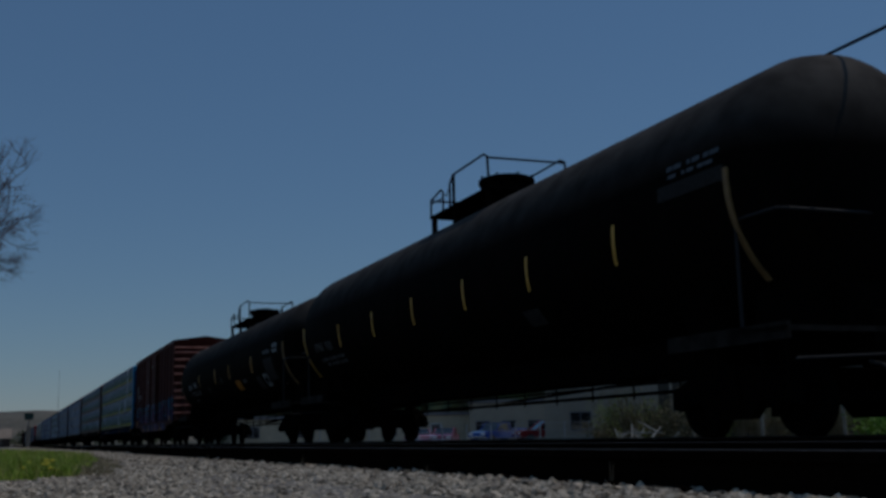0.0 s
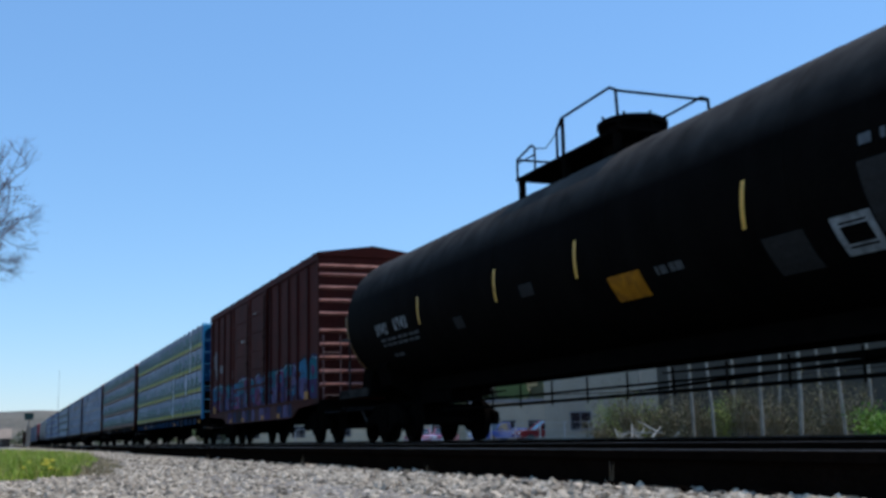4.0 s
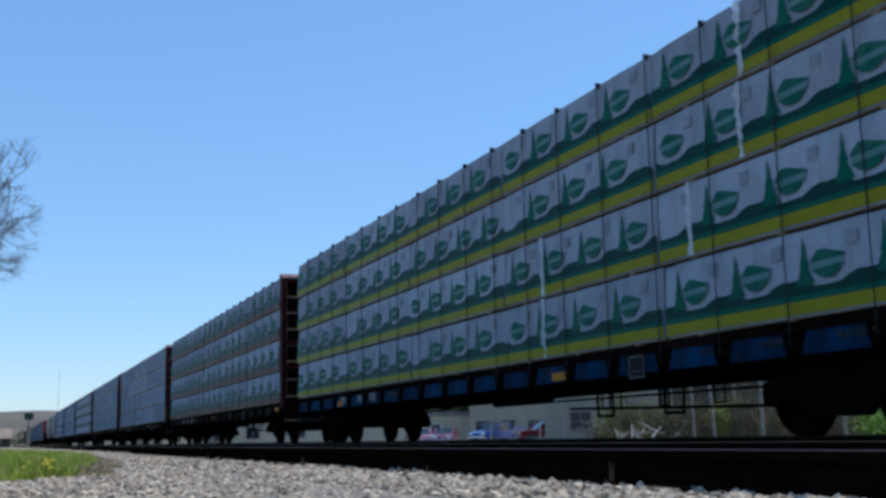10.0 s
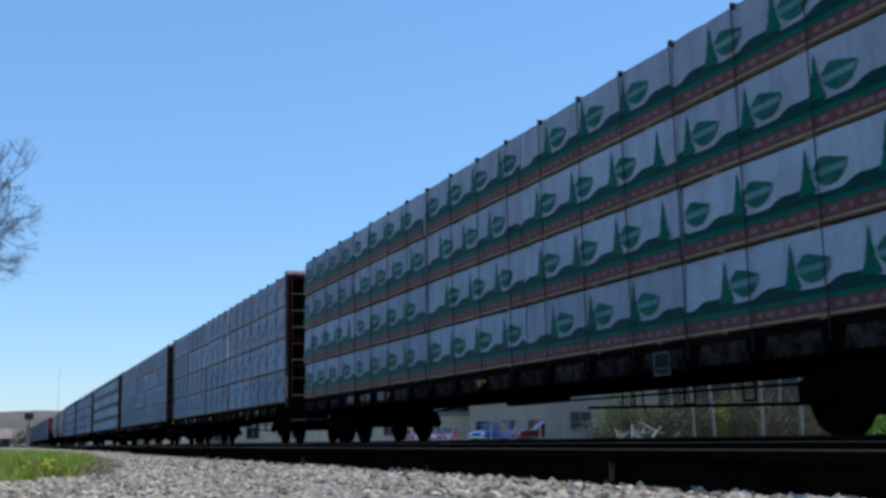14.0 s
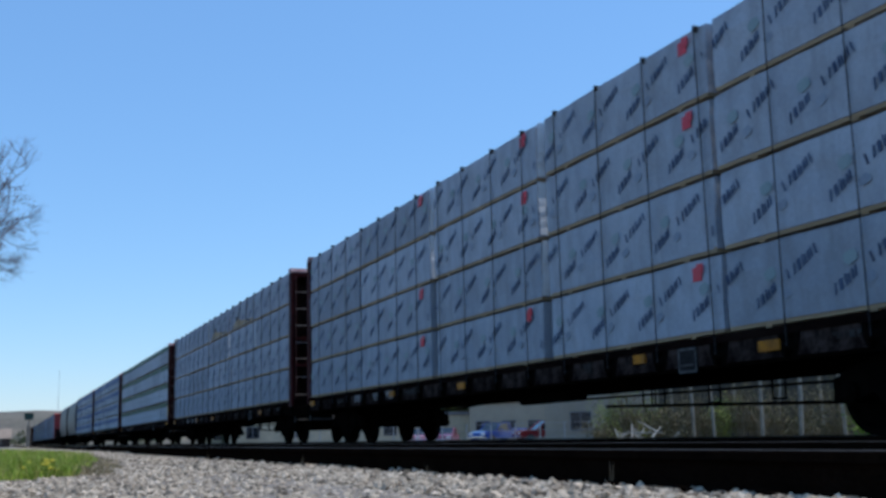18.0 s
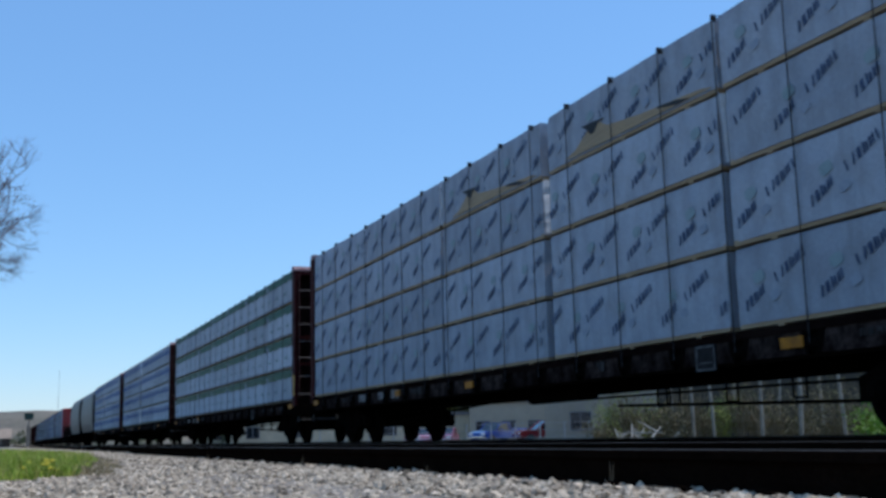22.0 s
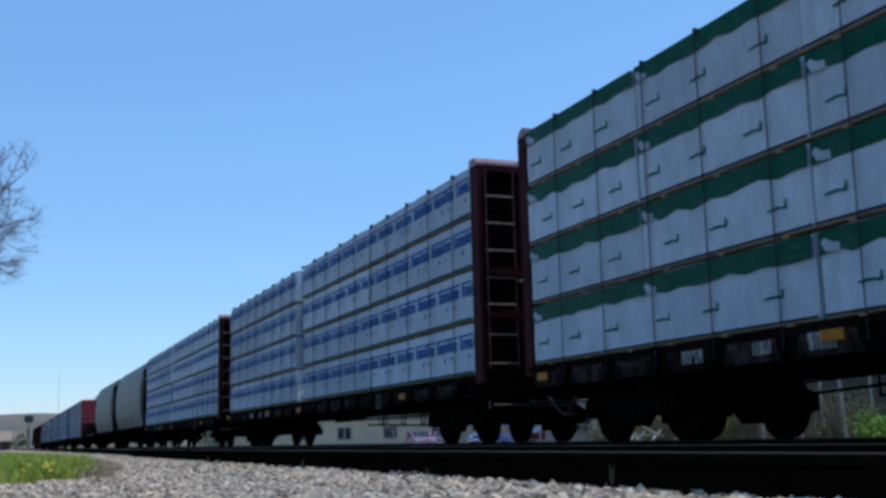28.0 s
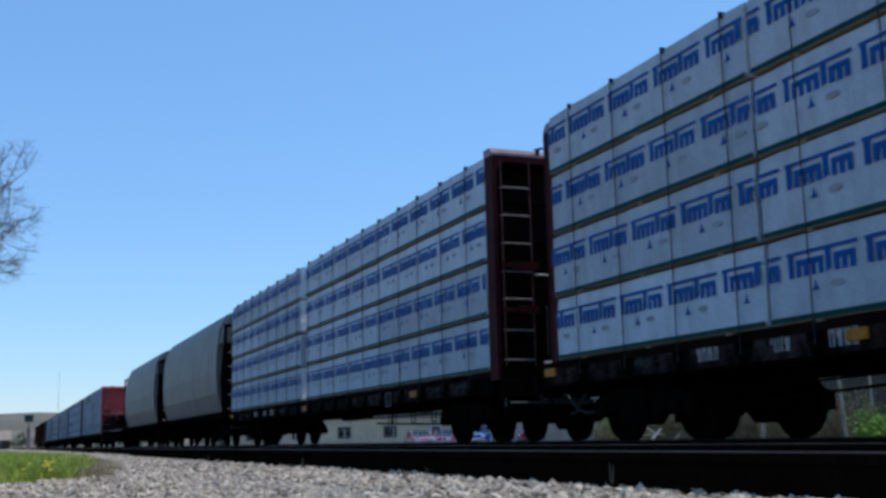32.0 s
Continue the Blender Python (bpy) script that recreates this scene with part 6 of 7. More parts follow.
        box(bm, -1.45, -1.4, min(s * 7.6, s * 9.75), max(s * 7.6, s * 9.75), 0.98, 1.16)
        box(bm, 1.4, 1.45, min(s * 7.6, s * 9.75), max(s * 7.6, s * 9.75), 0.98, 1.16)
        add("end_platform", bm, M["platform_lit"])
        bm = bmesh.new()
        prism(bm, [(-1.05, 1.1), (-0.95, 1.75), (0.95, 1.75), (1.05, 1.1)], "Y", min(s * 8.7, s * 9.35), max(s * 8.7, s * 9.35))
        box(bm, -0.5, 0.6, min(s * 9.35, s * 9.6), max(s * 9.35, s * 9.6), 1.12, 1.6, 0.05)
        add("brake_housing", bm, M["iron"])
        bm = bmesh.new()
        pipe(bm, [(-1.42, s * 9.0, 1.1), (-1.42, s * 9.0, 2.25), (-1.42, s * 9.1, 2.32), (-1.42, s * 9.68, 2.32), (-1.3, s * 9.72, 2.32), (1.3, s * 9.72, 2.32), (1.42, s * 9.68, 2.3), (1.42, s * 9.0, 2.2), (1.42, s * 9.0, 1.1)], 0.02, 6)
        add("hand_rail", bm, M["strap"])
        bm = bmesh.new()
        pipe(bm, [(-1.43, s * 9.3, 1.0), (-1.44, s * 9.3, 0.4), (-1.44, s * 9.7, 0.4), (-1.43, s * 9.7, 1.0)], 0.016, 6)
        rod(bm, (-1.44, s * 9.3, 0.7), (-1.44, s * 9.7, 0.7), 0.014, 6)
        add("stirrup_step", bm, M["iron"])
        bm = bmesh.new()
        rod(bm, (-1.4, s * 9.8, 0.78), (0.1, s * 9.82, 0.84), 0.018, 6)
        add("uncoupling_lever", bm, M["strap"])
    part("through_sill", boxes((-0.38, 0.38, -6.6, 6.6 + tail, sill, ZC - R + 0.12), bev=0.03), M["iron"], car)
    brake_pipe(car, -6.4, 6.4, 0.6, -0.55)
    add_couplers(car, -9.75, 9.75 + tail)
    add_truck(car, -8.22)
    add_truck(car, 8.22 + tail * 0.25)
    rolls(car, u)
    return car


# ---- box cars ----
def box_car(u_lead, u_trail, paint, label, painted=False, spin=True):
    car = thing("box_car", label, "railcar", "cars of the freight train")
    c = (u_lead + u_trail) / 2
    L = (u_trail - u_lead) / 2
    body = M[paint]
    part("side", boxes((-1.40, -1.36, -L + 0.05, L - 0.05, 1.05, 4.67)), body, car)
    part("side", boxes((1.36, 1.40, -L + 0.05, L - 0.05, 1.05, 4.67)), body, car)
    part("floor", boxes((-1.38, 1.38, -L, L, 0.98, 1.06)), M["iron"], car)
    bm = bmesh.new()
    prism(bm, [(-1.46, 4.67), (-1.46, 4.75), (0, 4.95), (1.46, 4.75), (1.46, 4.67)], "Y", -L, L)
    part("roof", bm, body, car)
    me = bpy.data.meshes.new("roof_rib")
    bm = bmesh.new()
    prism(bm, [(-1.45, 4.75), (-1.45, 4.785), (0, 4.985), (1.45, 4.785), (1.45, 4.75), (0, 4.95)], "Y", -0.04, 0.04)
    bm.to_mesh(me)
    bm.free()
    for k in range(13):
        put("roof_rib", me, body, car, at=pose(0, -L + 0.5 + (2 * L - 1) * k / 12, 0))
    # side posts
    me = bpy.data.meshes.new("side_post")
    bm = bmesh.new()
    prism(bm, [(-1.40, -0.09), (-1.45, -0.055), (-1.45, 0.055), (-1.40, 0.09)], "Z", 1.05, 4.67)
    bm.to_mesh(me)
    bm.free()
    ys = [7.36, 6.22, 5.07, 3.91, -2.31, -3.36, -4.51, -5.51, -6.63]
    # Side posts are darker than the sheets between them.
    for y in ys:
        put("side_post", me, M["post_paint"], car, at=pose(0, y, 0))
        put("side_post", me, M["post_paint"], car, at=pose(0, y, 0, 0, 0, 180))
    # corner posts, edge rails
    for s in (-1, 1):
        for e in (-1, 1):
            part("corner_post", boxes((min(s * 1.45, s * 1.3), max(s * 1.45, s * 1.3), min(e * L, e * (L - 0.16)), max(e * L, e * (L - 0.16)), 1.0, 4.69), bev=0.02), body, car)
        part("top_rail", boxes((min(s * 1.37, s * 1.46), max(s * 1.37, s * 1.46), -L, L, 4.55, 4.68), bev=0.01), body, car)
        bm = bmesh.new()
        prism(bm, [(-L, 1.1), (-L, 0.98), (-5.7, 0.9), (-5.0, 0.66), (4.0, 0.66), (5.2, 0.88), (L, 0.98), (L, 1.1)], "X", s * 1.41, s * 1.45)
        part("side_sill", bm, body, car)
        part("sill_flange", boxes((min(s * 1.40, s * 1.49), max(s * 1.40, s * 1.49), -6.4, 5.6, 1.07, 1.12)), body, car)
    # two sliding doors
    for y0, y1 in ((0.42, 3.05), (-1.98, 0.36)):
        bm = boxes((-1.47, -1.425, y0, y1, 1.14, 4.51), bev=0.008)
        d = part("door", bm, body, car, "sliding door of faded red steel")
        for z in (1.75, 2.3, 2.86, 3.42, 3.95):
            part("door_rib", boxes((-1.492, -1.468, y0 + 0.06, y1 - 0.06, z - 0.035, z + 0.035), bev=0.008), body, d)
        part("door_edge", boxes((-1.5, -1.44, y0, y0 + 0.07, 1.12, 4.53), bev=0.008), body, d)
        part("door_edge", boxes((-1.5, -1.44, y1 - 0.07, y1, 1.12, 4.53), bev=0.008), body, d)
        bm = bmesh.new()
        rod(bm, (-1.51, y0 + 0.17, 1.2), (-1.51, y0 + 0.17, 4.4), 0.02, 6)
        part("lock_bar", bm, M["iron"], d)
        for z in (2.5, 3.15):
            part("latch", boxes((-1.535, -1.49, y0 + 0.1, y0 + 0.34, z - 0.03, z + 0.03), bev=0.01), M["iron"], d)
    part("door_track", boxes((-1.5, -1.4, -2.2, 3.6, 4.52, 4.57)), body, car)
    # ribbed ends
    for s in (-1, 1):
        e = s * L
        part("end_wall", boxes((-1.38, 1.38, min(e, e - s * 0.05), max(e, e - s * 0.05), 1.0, 4.69)), body, car)
        bm = bmesh.new()
        prism(bm, [(-1.45, 4.65), (-1.45, 4.75), (0, 4.95), (1.45, 4.75), (1.45, 4.65)], "Y", min(e, e + s * 0.04), max(e, e + s * 0.04))
        part("end_fascia", bm, body, car)
        for z in (4.41, 4.19, 3.86, 3.53, 3.2, 2.77, 2.43, 2.1, 1.76, 1.43):
            bm = bmesh.new()
            prism(bm, [(e - s * 0.01, z - 0.06), (e + s * 0.055, z - 0.025), (e + s * 0.07, z), (e + s * 0.05, z + 0.02), (e - s * 0.01, z + 0.045)], "X", -1.42, 1.42)
            part("end_rib", bm, M["lit_faded_rib"] if painted else body, car)
        ladder(car, -1.36, -0.92, e + s * 0.14, [1.15, 1.72, 2.2], M["end_rail"] if painted else M["grab"], "painted grab irons on the car's end", stiles=(True, True))
        bm = bmesh.new()
        pipe(bm, [(-0.22, e + s * 0.12, 1.3), (-0.22, e + s * 0.12, 2.85)], 0.02, 6)
        pipe(bm, [(0.25, e + s * 0.12, 1.3), (0.25, e + s * 0.12, 2.85)], 0.02, 6)
        for z in (1.5, 1.85, 2.2, 2.5):
            pipe(bm, [(-0.22, e + s * 0.12, z), (0.25, e + s * 0.12, z)], 0.014, 6)
        part("end_ladder", bm, M["iron"], car)
        part("crossover_board", boxes((-1.2, 1.2, min(e, e + s * 0.35), max(e, e + s * 0.35), 1.1, 1.13)), M["iron"], car)
        part("end_sill", boxes((-1.45, 1.45, min(e, e + s * 0.12), max(e, e + s * 0.12), 0.74, 1.04), bev=0.02), M["iron"], car)
        bm = bmesh.new()
        pipe(bm, [(-1.44, e - s * 0.1, 1.0), (-1.46, e - s * 0.1, 0.4), (-1.46, e - s * 0.5, 0.4), (-1.44, e - s * 0.5, 1.0)], 0.016, 6)
        part("stirrup_step", bm, M["iron"], car)
        bm = bmesh.new()
        rod(bm, (-1.35, e + s * 0.2, 0.72), (0.1, e + s * 0.24, 0.82), 0.018, 6)
        part("uncoupling_lever", bm, M["strap"], car)
    bm = bmesh.new()
    prism(bm, [(-L, 0.98), (-L, 0.7), (-5, 0.55), (5, 0.55), (L, 0.7), (L, 0.98)], "X", -0.32, 0.32)
    for k in range(7):
        y = -4.55 + 1.5 * k
        prism(bm, [(-1.38, 0.98), (-1.38, 0.8), (-0.3, 0.6), (0.3, 0.6), (1.38, 0.8), (1.38, 0.98)], "Y", y - 0.05, y + 0.05)
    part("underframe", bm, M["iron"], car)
    add_couplers(car, -L - 0.05, L + 0.05)
    add_truck(car, -L + 1.55, spin)
    add_truck(car, L - 1.7, spin)
    for y, z, w, h in ((-6.57, 1.2, 0.17, 0.1), (-3.45, 0.76, 0.17, 0.06), (-1.37, 0.76, 0.15, 0.06), (1.56, 0.76, 0.15, 0.06), (3.6, 0.76, 0.15, 0.06), (6.72, 1.22, 0.19, 0.12)):
        part("reflector", boxes((-1.462, -1.452, y - w, y + w, z - h, z + h)), M["yellow"], car, "yellow reflector plate")
    if painted:
        rnd = random.Random(11)
        cols = ["g_teal", "g_sky", "g_pink", "g_purple", "g_lilac", "g_navy", "g_teal", "g_purple"]
        # paintable faces: sheet between posts, post fronts, door leaves
        edges = sorted(ys + [-7.62, 7.62])
        spans = [(y - 0.055, y + 0.055, -1.454) for y in ys]
        for a, b in zip(edges, edges[1:]):
            if b - a > 3:
                spans += [(a + 0.1, -2.02, -1.405), (-1.9, 0.29, -1.474), (0.5, 2.98, -1.474), (3.08, b - 0.1, -1.405)]
            else:
                spans.append((a + 0.1, b - 0.1, -1.405))

        def spray(poly, col, lay):
            lo, hi = min(q[0] for q in poly), max(q[0] for q in poly)
            for a, b, x in spans:
                if lo < b and hi > a:
                    cut = []
                    for (y0, z0), (y1, z1) in zip(poly, poly[1:] + poly[:1]):
                        for lim in sorted((a, b), key=lambda v: abs(v - y0)):
                            if (y0 - lim) * (y1 - lim) < 0:
                                f = (lim - y0) / (y1 - y0)
                                cut.append((lim, z0 + f * (z1 - z0)))
                        if a <= y1 <= b:
                            cut.append((y1, z1))
                    if len(cut) > 2:
                        flat([cut], x - 0.0025 * lay, col, "paint_patch", car)

        def blob(y, z, w, h, n, wob):
            return [(y + w * math.cos(t) * (1 + rnd.uniform(-wob, wob)), z + h * math.sin(t) * (1 + rnd.uniform(-wob, wob))) for t in [2 * math.pi * k / n for k in range(n)]]

        def below(poly, lim):
            out = []
            for (y0, z0), (y1, z1) in zip(poly, poly[1:] + poly[:1]):
                if z0 <= lim:
                    out.append((y0, z0))
                if (z0 - lim) * (z1 - lim) < 0:
                    out.append((y0 + (y1 - y0) * (lim - z0) / (z1 - z0), lim))
            return out

        # bulging wild-style forms in unit squares, not letters
        forms = [
            [(0, 0), (0.05, 0.7), (0.0, 1.0), (0.4, 1.04), (0.42, 0.62), (0.56, 0.6), (0.62, 1.0), (1.0, 0.96), (0.94, 0.4), (1.0, 0.02), (0.6, 0.0), (0.58, 0.36), (0.42, 0.36), (0.38, 0.02)],
            [(0.3, 0), (0.34, 0.66), (0.02, 0.7), (0.0, 0.98), (0.5, 1.06), (1.0, 0.94), (0.98, 0.7), (0.68, 0.68), (0.72, 0.04)],
            [(0, 0.02), (0.3, 0.98), (0.62, 1.06), (0.72, 0.7), (1.0, 0.0), (0.7, 0.02), (0.6, 0.3), (0.4, 0.28), (0.32, 0.0)],
            [(0.05, 0.0), (0.0, 0.26), (0.55, 0.34), (0.05, 0.5), (0.02, 0.9), (0.4, 1.06), (0.98, 0.96), (0.96, 0.72), (0.5, 0.76), (0.96, 0.56), (1.0, 0.16), (0.66, 0.0)],
            [(0.0, 0.0), (0.06, 1.0), (0.5, 1.08), (0.9, 0.86), (1.0, 0.5), (0.86, 0.1), (0.5, 0.0)],
            [(0.0, 0.0), (0.0, 1.0), (0.95, 1.02), (0.96, 0.8), (0.4, 0.76), (0.42, 0.6), (0.84, 0.6), (0.82, 0.4), (0.42, 0.4), (0.42, 0.24), (1.0, 0.22), (0.96, 0.0)],
        ]
        y = -7.62
        k = 0
        while y < 6.5:
            big = max(0.0, (-2.0 - y) / 5.5)
            w = rnd.uniform(0.82, 1.06) + 0.1 * big
            z0, hh = 1.14, rnd.uniform(0.8, 0.92) + 0.1 * big
            lean = rnd.uniform(-0.08, 0.08)
            form = forms[(k * 5 + 4) % 6]
            poly = [(y + w * (a + lean * b), z0 + hh * b) for a, b in form]
            cy, cz = y + w / 2, z0 + hh / 2
            halo = [(cy + (a - cy) * 1.22, cz + (b - cz) * 1.12) for a, b in poly]
            spray(halo, ("g_navy", "g_black", "g_purple", "g_black")[k % 4], 1)
            spray(poly, ("g_teal", "g_sky", "g_lilac", "g_teal", "g_pink")[k % 5], 2)
            low = below(poly, z0 + hh * rnd.uniform(0.4, 0.55))
            if len(low) > 2:
                spray(low, ("g_purple", "g_lilac", "g_navy", "g_pink")[k % 4], 3)
            spray(blob(cy + rnd.uniform(-0.2, 0.2) * w, cz + hh * 0.22, w * 0.17, hh * 0.14, 7, 0.3), ("g_pink", "g_sky", "g_purple")[k % 3], 4)
            spray(blob(cy + rnd.uniform(-0.25, 0.25) * w, cz - hh * 0.27, w * 0.14, hh * 0.12, 6, 0.3), ("g_teal", "g_rust", "g_sky")[k % 3], 4)
            # dark inner strokes
            for q in range(3):
                a, b = cy + rnd.uniform(-0.32, 0.32) * w, z0 + hh * rnd.uniform(0.1, 0.6)
                da, db = rnd.uniform(-0.16, 0.16) * w, hh * rnd.uniform(0.18, 0.36)
                spray([(a, b), (a + 0.035, b), (a + da + 0.05, b + db), (a + da, b + db)], ("g_black", "g_navy", "g_purple")[(k + q) % 3], 5)
            # pale highlight along the upper edges
            tops = [q for q in poly if q[1] > z0 + hh * 0.9]
            for p, q in zip(tops, tops[1:]):
                if 0.12 < abs(p[0] - q[0]) < 0.55:
                    spray([(p[0], p[1] - 0.035), (q[0], q[1] - 0.035), (q[0], q[1]), (p[0], p[1])], "g_white", 5)
            spray([(poly[0][0] + 0.05, z0 + hh * 0.1), (poly[0][0] + 0.08, z0 + hh * 0.1), (poly[1][0] + 0.08, poly[1][1] * 0.97), (poly[1][0] + 0.05, poly[1][1] * 0.97)], "g_white" if k % 2 else "g_sky", 5)
            y += w * rnd.uniform(0.86, 0.98)
            k += 1
        y = -5.0
        while y < 4.4:
            w = rnd.uniform(0.3, 0.8)
            flat([[(y, 0.7), (y + w, 0.69), (y + w * 0.96, 1.03), (y + w * 0.5, 1.05), (y + w * 0.08, 1.02)]], -1.454, rnd.choice(["g_purple", "g_navy", "g_purple", "g_rust", "g_lilac", "g_teal", "g_black"]), "paint_patch", car)
            y += w + rnd.uniform(0.0, 0.15)
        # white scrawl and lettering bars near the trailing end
        bm = bmesh.new()
        for k in range(9):
            yc, zc = 6.75 + rnd.uniform(-0.28, 0.22), 2.42 + 0.1 * k
            pts = [(-1.407, yc + 0.17 * math.sin(0.8 * q + 2 * k), zc + 0.12 * math.cos(0.9 * q * (1 + k % 2) + k)) for q in range(9)]
            pipe(bm, pts, 0.008, 5)
        part("scrawl", bm, M["stencil"], car, "white sprayed scrawl")
        for y in (5.75, 5.5):
            bm = bmesh.new()
            box(bm, -1.408, -1.403, y - 0.02, y + 0.02, 2.5, 2.78)
            box(bm, -1.408, -1.403, y + 0.1, y + 0.14, 2.5, 2.78)
            prism(bm, [(y - 0.02, 2.52), (y + 0.02, 2.5), (y + 0.14, 2.76), (y + 0.1, 2.78)], "X", -1.408, -1.403)
            part("stencil_mark", bm, M["stencil"], car)
        bm = bmesh.new()
        for a, b, z0, z1 in ((3.3, 3.6, 2.2, 2.23), (3.3, 3.6, 2.45, 2.48), (3.3, 3.33, 2.2, 2.48), (3.57, 3.6, 2.2, 2.48), (3.4, 3.5, 2.29, 2.39)):
            box(bm, -1.408, -1.403, a, b, z0, z1)
        part("data_frame", bm, M["dim"], car, "faded framed stencil")
        for y, z in ((-0.31, 3.99), (1.56, 3.28)):
            part("stencil_mark", boxes((-1.475, -1.47, y - 0.2, y + 0.2, z - 0.03, z + 0.03)), M["stencil"], car)
        bm = bmesh.new()
        for a, b, z0, z1 in ((-0.22, 0.22, 1.4, 1.43), (-0.22, 0.22, 1.72, 1.75), (-0.22, -0.19, 1.4, 1.75), (0.19, 0.22, 1.4, 1.75)):
            box(bm, -1.42, -1.416, -5.0 + a, -5.0 + b, z0, z1)
        part("placard_frame", bm, M["dim"], car)
    rolls(car, c)
    return car


# ---- covered hoppers ----
def hopper_car(u_lead, u_trail, label):
    car = thing("hopper_car", label, "railcar", "cars of the freight train")
    c, L = (u_lead + u_trail) / 2, (u_trail - u_lead) / 2
    half = [(0.0, 4.98), (0.7, 4.96), (1.07, 4.8), (1.34, 4.3), (1.45, 3.4), (1.47, 2.7), (1.4, 1.9), (1.22, 1.25), (1.1, 1.1)]
    full = [(-x, z) for x, z in half] + [(x, z) for x, z in reversed(half[1:])]
    bm = bmesh.new()
    rings = []
    for y, k in ((-L + 0.8, 0.0), (-L + 1.3, 0.0), (-L + 1.31, 1.0), (L - 1.31, 1.0), (L - 1.3, 0.0), (L - 0.8, 0.0)):
        ring = []
        for x, z in full:
            lowest = 1.1 + (1 - k) * 2.6
            ring.append(bm.verts.new((x * (0.93 + 0.07 * k), y, max(z, min(lowest, 3.7)))))
        rings.append(ring)
    n = len(full)
    for p, q in zip(rings, rings[1:]):
        for j in range(n):
            bm.faces.new((p[j], q[j], q[(j + 1) % n], p[(j + 1) % n]))
    bm.faces.new(rings[0])
    bm.faces.new(list(reversed(rings[-1])))
    bmesh.ops.recalc_face_normals(bm, faces=bm.faces[:])
    part("body", bm, M["hopper"], car, smooth=False)
    for k in range(4):
        bm = bmesh.new()
        y = -L + 3.0 + (2 * L - 6.0) * k / 3
        pr = [(x * 1.004, 2.7 + (z - 2.7) * 1.003) for x, z in full]
        prism(bm, pr, "Y", y - 0.02, y + 0.02)
        part("side_seam", bm, M["hopper"], car)
    part("running_board", boxes((-0.45, 0.45, -L + 0.3, L - 0.3, 5.04, 5.08)), M["iron"], car)
    for k in range(4):
        bm = bmesh.new()
        box(bm, 0.5, 0.95, -L + 2.6 + k * (2 * L - 6) / 3.2, -L + 3.3 + k * (2 * L - 6) / 3.2, 4.88, 5.05, 0.03)
        part("hatch", bm, M["hopper"], car)
    part("side_sill", boxes((-1.45, -1.36, -L, L, 0.98, 1.18)), M["iron"], car)
    part("side_sill", boxes((1.36, 1.45, -L, L, 0.98, 1.18)), M["iron"], car)
    for s in (-1, 1):
        bm = bmesh.new()
        for e in (-1, 1):
            box(bm, e * 1.35 - 0.05, e * 1.35 + 0.05, min(s * (L - 0.1), s * L), max(s * (L - 0.1), s * L), 1.0, 4.3)
            rod(bm, (e * 1.1, s * (L - 0.1), 1.1), (e * 1.0, s * (L - 1.0), 3.7), 0.05, 6)
        box(bm, -1.4, 1.4, min(s * (L - 0.08), s * L), max(s * (L - 0.08), s * L), 4.2, 4.32)
        part("end_frame", bm, M["iron"], car)
        bm = bmesh.new()
        prism(bm, [(-1.22, 1.1), (-1.3, 2.4), (-1.2, 3.7), (1.2, 3.7), (1.3, 2.4), (1.22, 1.1)], "Y", min(s * (L - 0.7), s * (L - 1.32)), max(s * (L - 0.7), s * (L - 1.32)))
        part("slope_sheet", bm, M["iron"], car)
        ladder(car, -1.25, -0.8, s * (L + 0.05), [1.3, 1.8, 2.3, 2.8, 3.3, 3.8], M["grab"])
        part("end_platform", boxes((-1.4, 1.4, min(s * (L - 1.6), s * L), max(s * (L - 1.6), s * L), 0.98, 1.05)), M["iron"], car)
    for y in (-3.6, 0, 3.6):
        bm = bmesh.new()
        prism(bm, [(-1.1, 1.15), (-0.4, 0.4), (0.4, 0.4), (1.1, 1.15)], "Y", y - 0.8, y + 0.8)
        part("discharge_chute", bm, M["iron"], car)
    add_couplers(car, -L, L)
    add_truck(car, -L + 1.9, False)
    add_truck(car, L - 1.9, False)
    rolls(car, c)
    return car


def flat_car(u_lead, u_trail):
    car = thing("flat_car", "low empty dark steel flat car", "railcar", "cars of the freight train")
    L = (u_trail - u_lead) / 2
    part("deck", boxes((-1.4, 1.4, -L, L, 0.95, 1.08), bev=0.02), M["iron"], car)
    bm = bmesh.new()
    for s in (-1, 1):
        prism(bm, [(-L, 1.0), (-L, 0.8), (-L + 3, 0.55), (L - 3, 0.55), (L, 0.8), (L, 1.0)], "X", s * 1.36, s * 1.4)
    part("side_sill", bm, M["iron"], car)
    add_couplers(car, -L, L)
    add_truck(car, -L + 1.9, False)
    add_truck(car, L - 1.9, False)
    rolls(car, (u_lead + u_trail) / 2)


# ---- the train, from its lead end ----
tank_car(-81.05, "black tank car with amber reflector strips and a railed top platform",
         [(7.5, 8.2, 2.22, 2.42, "dim"), (6.75, 7.3, 2.2, 2.4, "dim"), (6.1, 8.0, 1.98, 2.05, "dim"), (6.1, 7.8, 1.86, 1.93, "dim"), (-8.9, -7.8, 3.1, 3.16, "dim"), (-8.8, -7.9, 3.0, 3.05, "dim")],
         [-6.49, -3.94, -1.46, 1.08, 3.54, 6.05], [(-3.95, -3.4, 1.72, 1.95, "faint", "data_panel"), (-9.0, -7.7, 2.76, 2.94, "panel_dim", "data_panel")], R=1.535, ZC=2.79, reach=1.72)
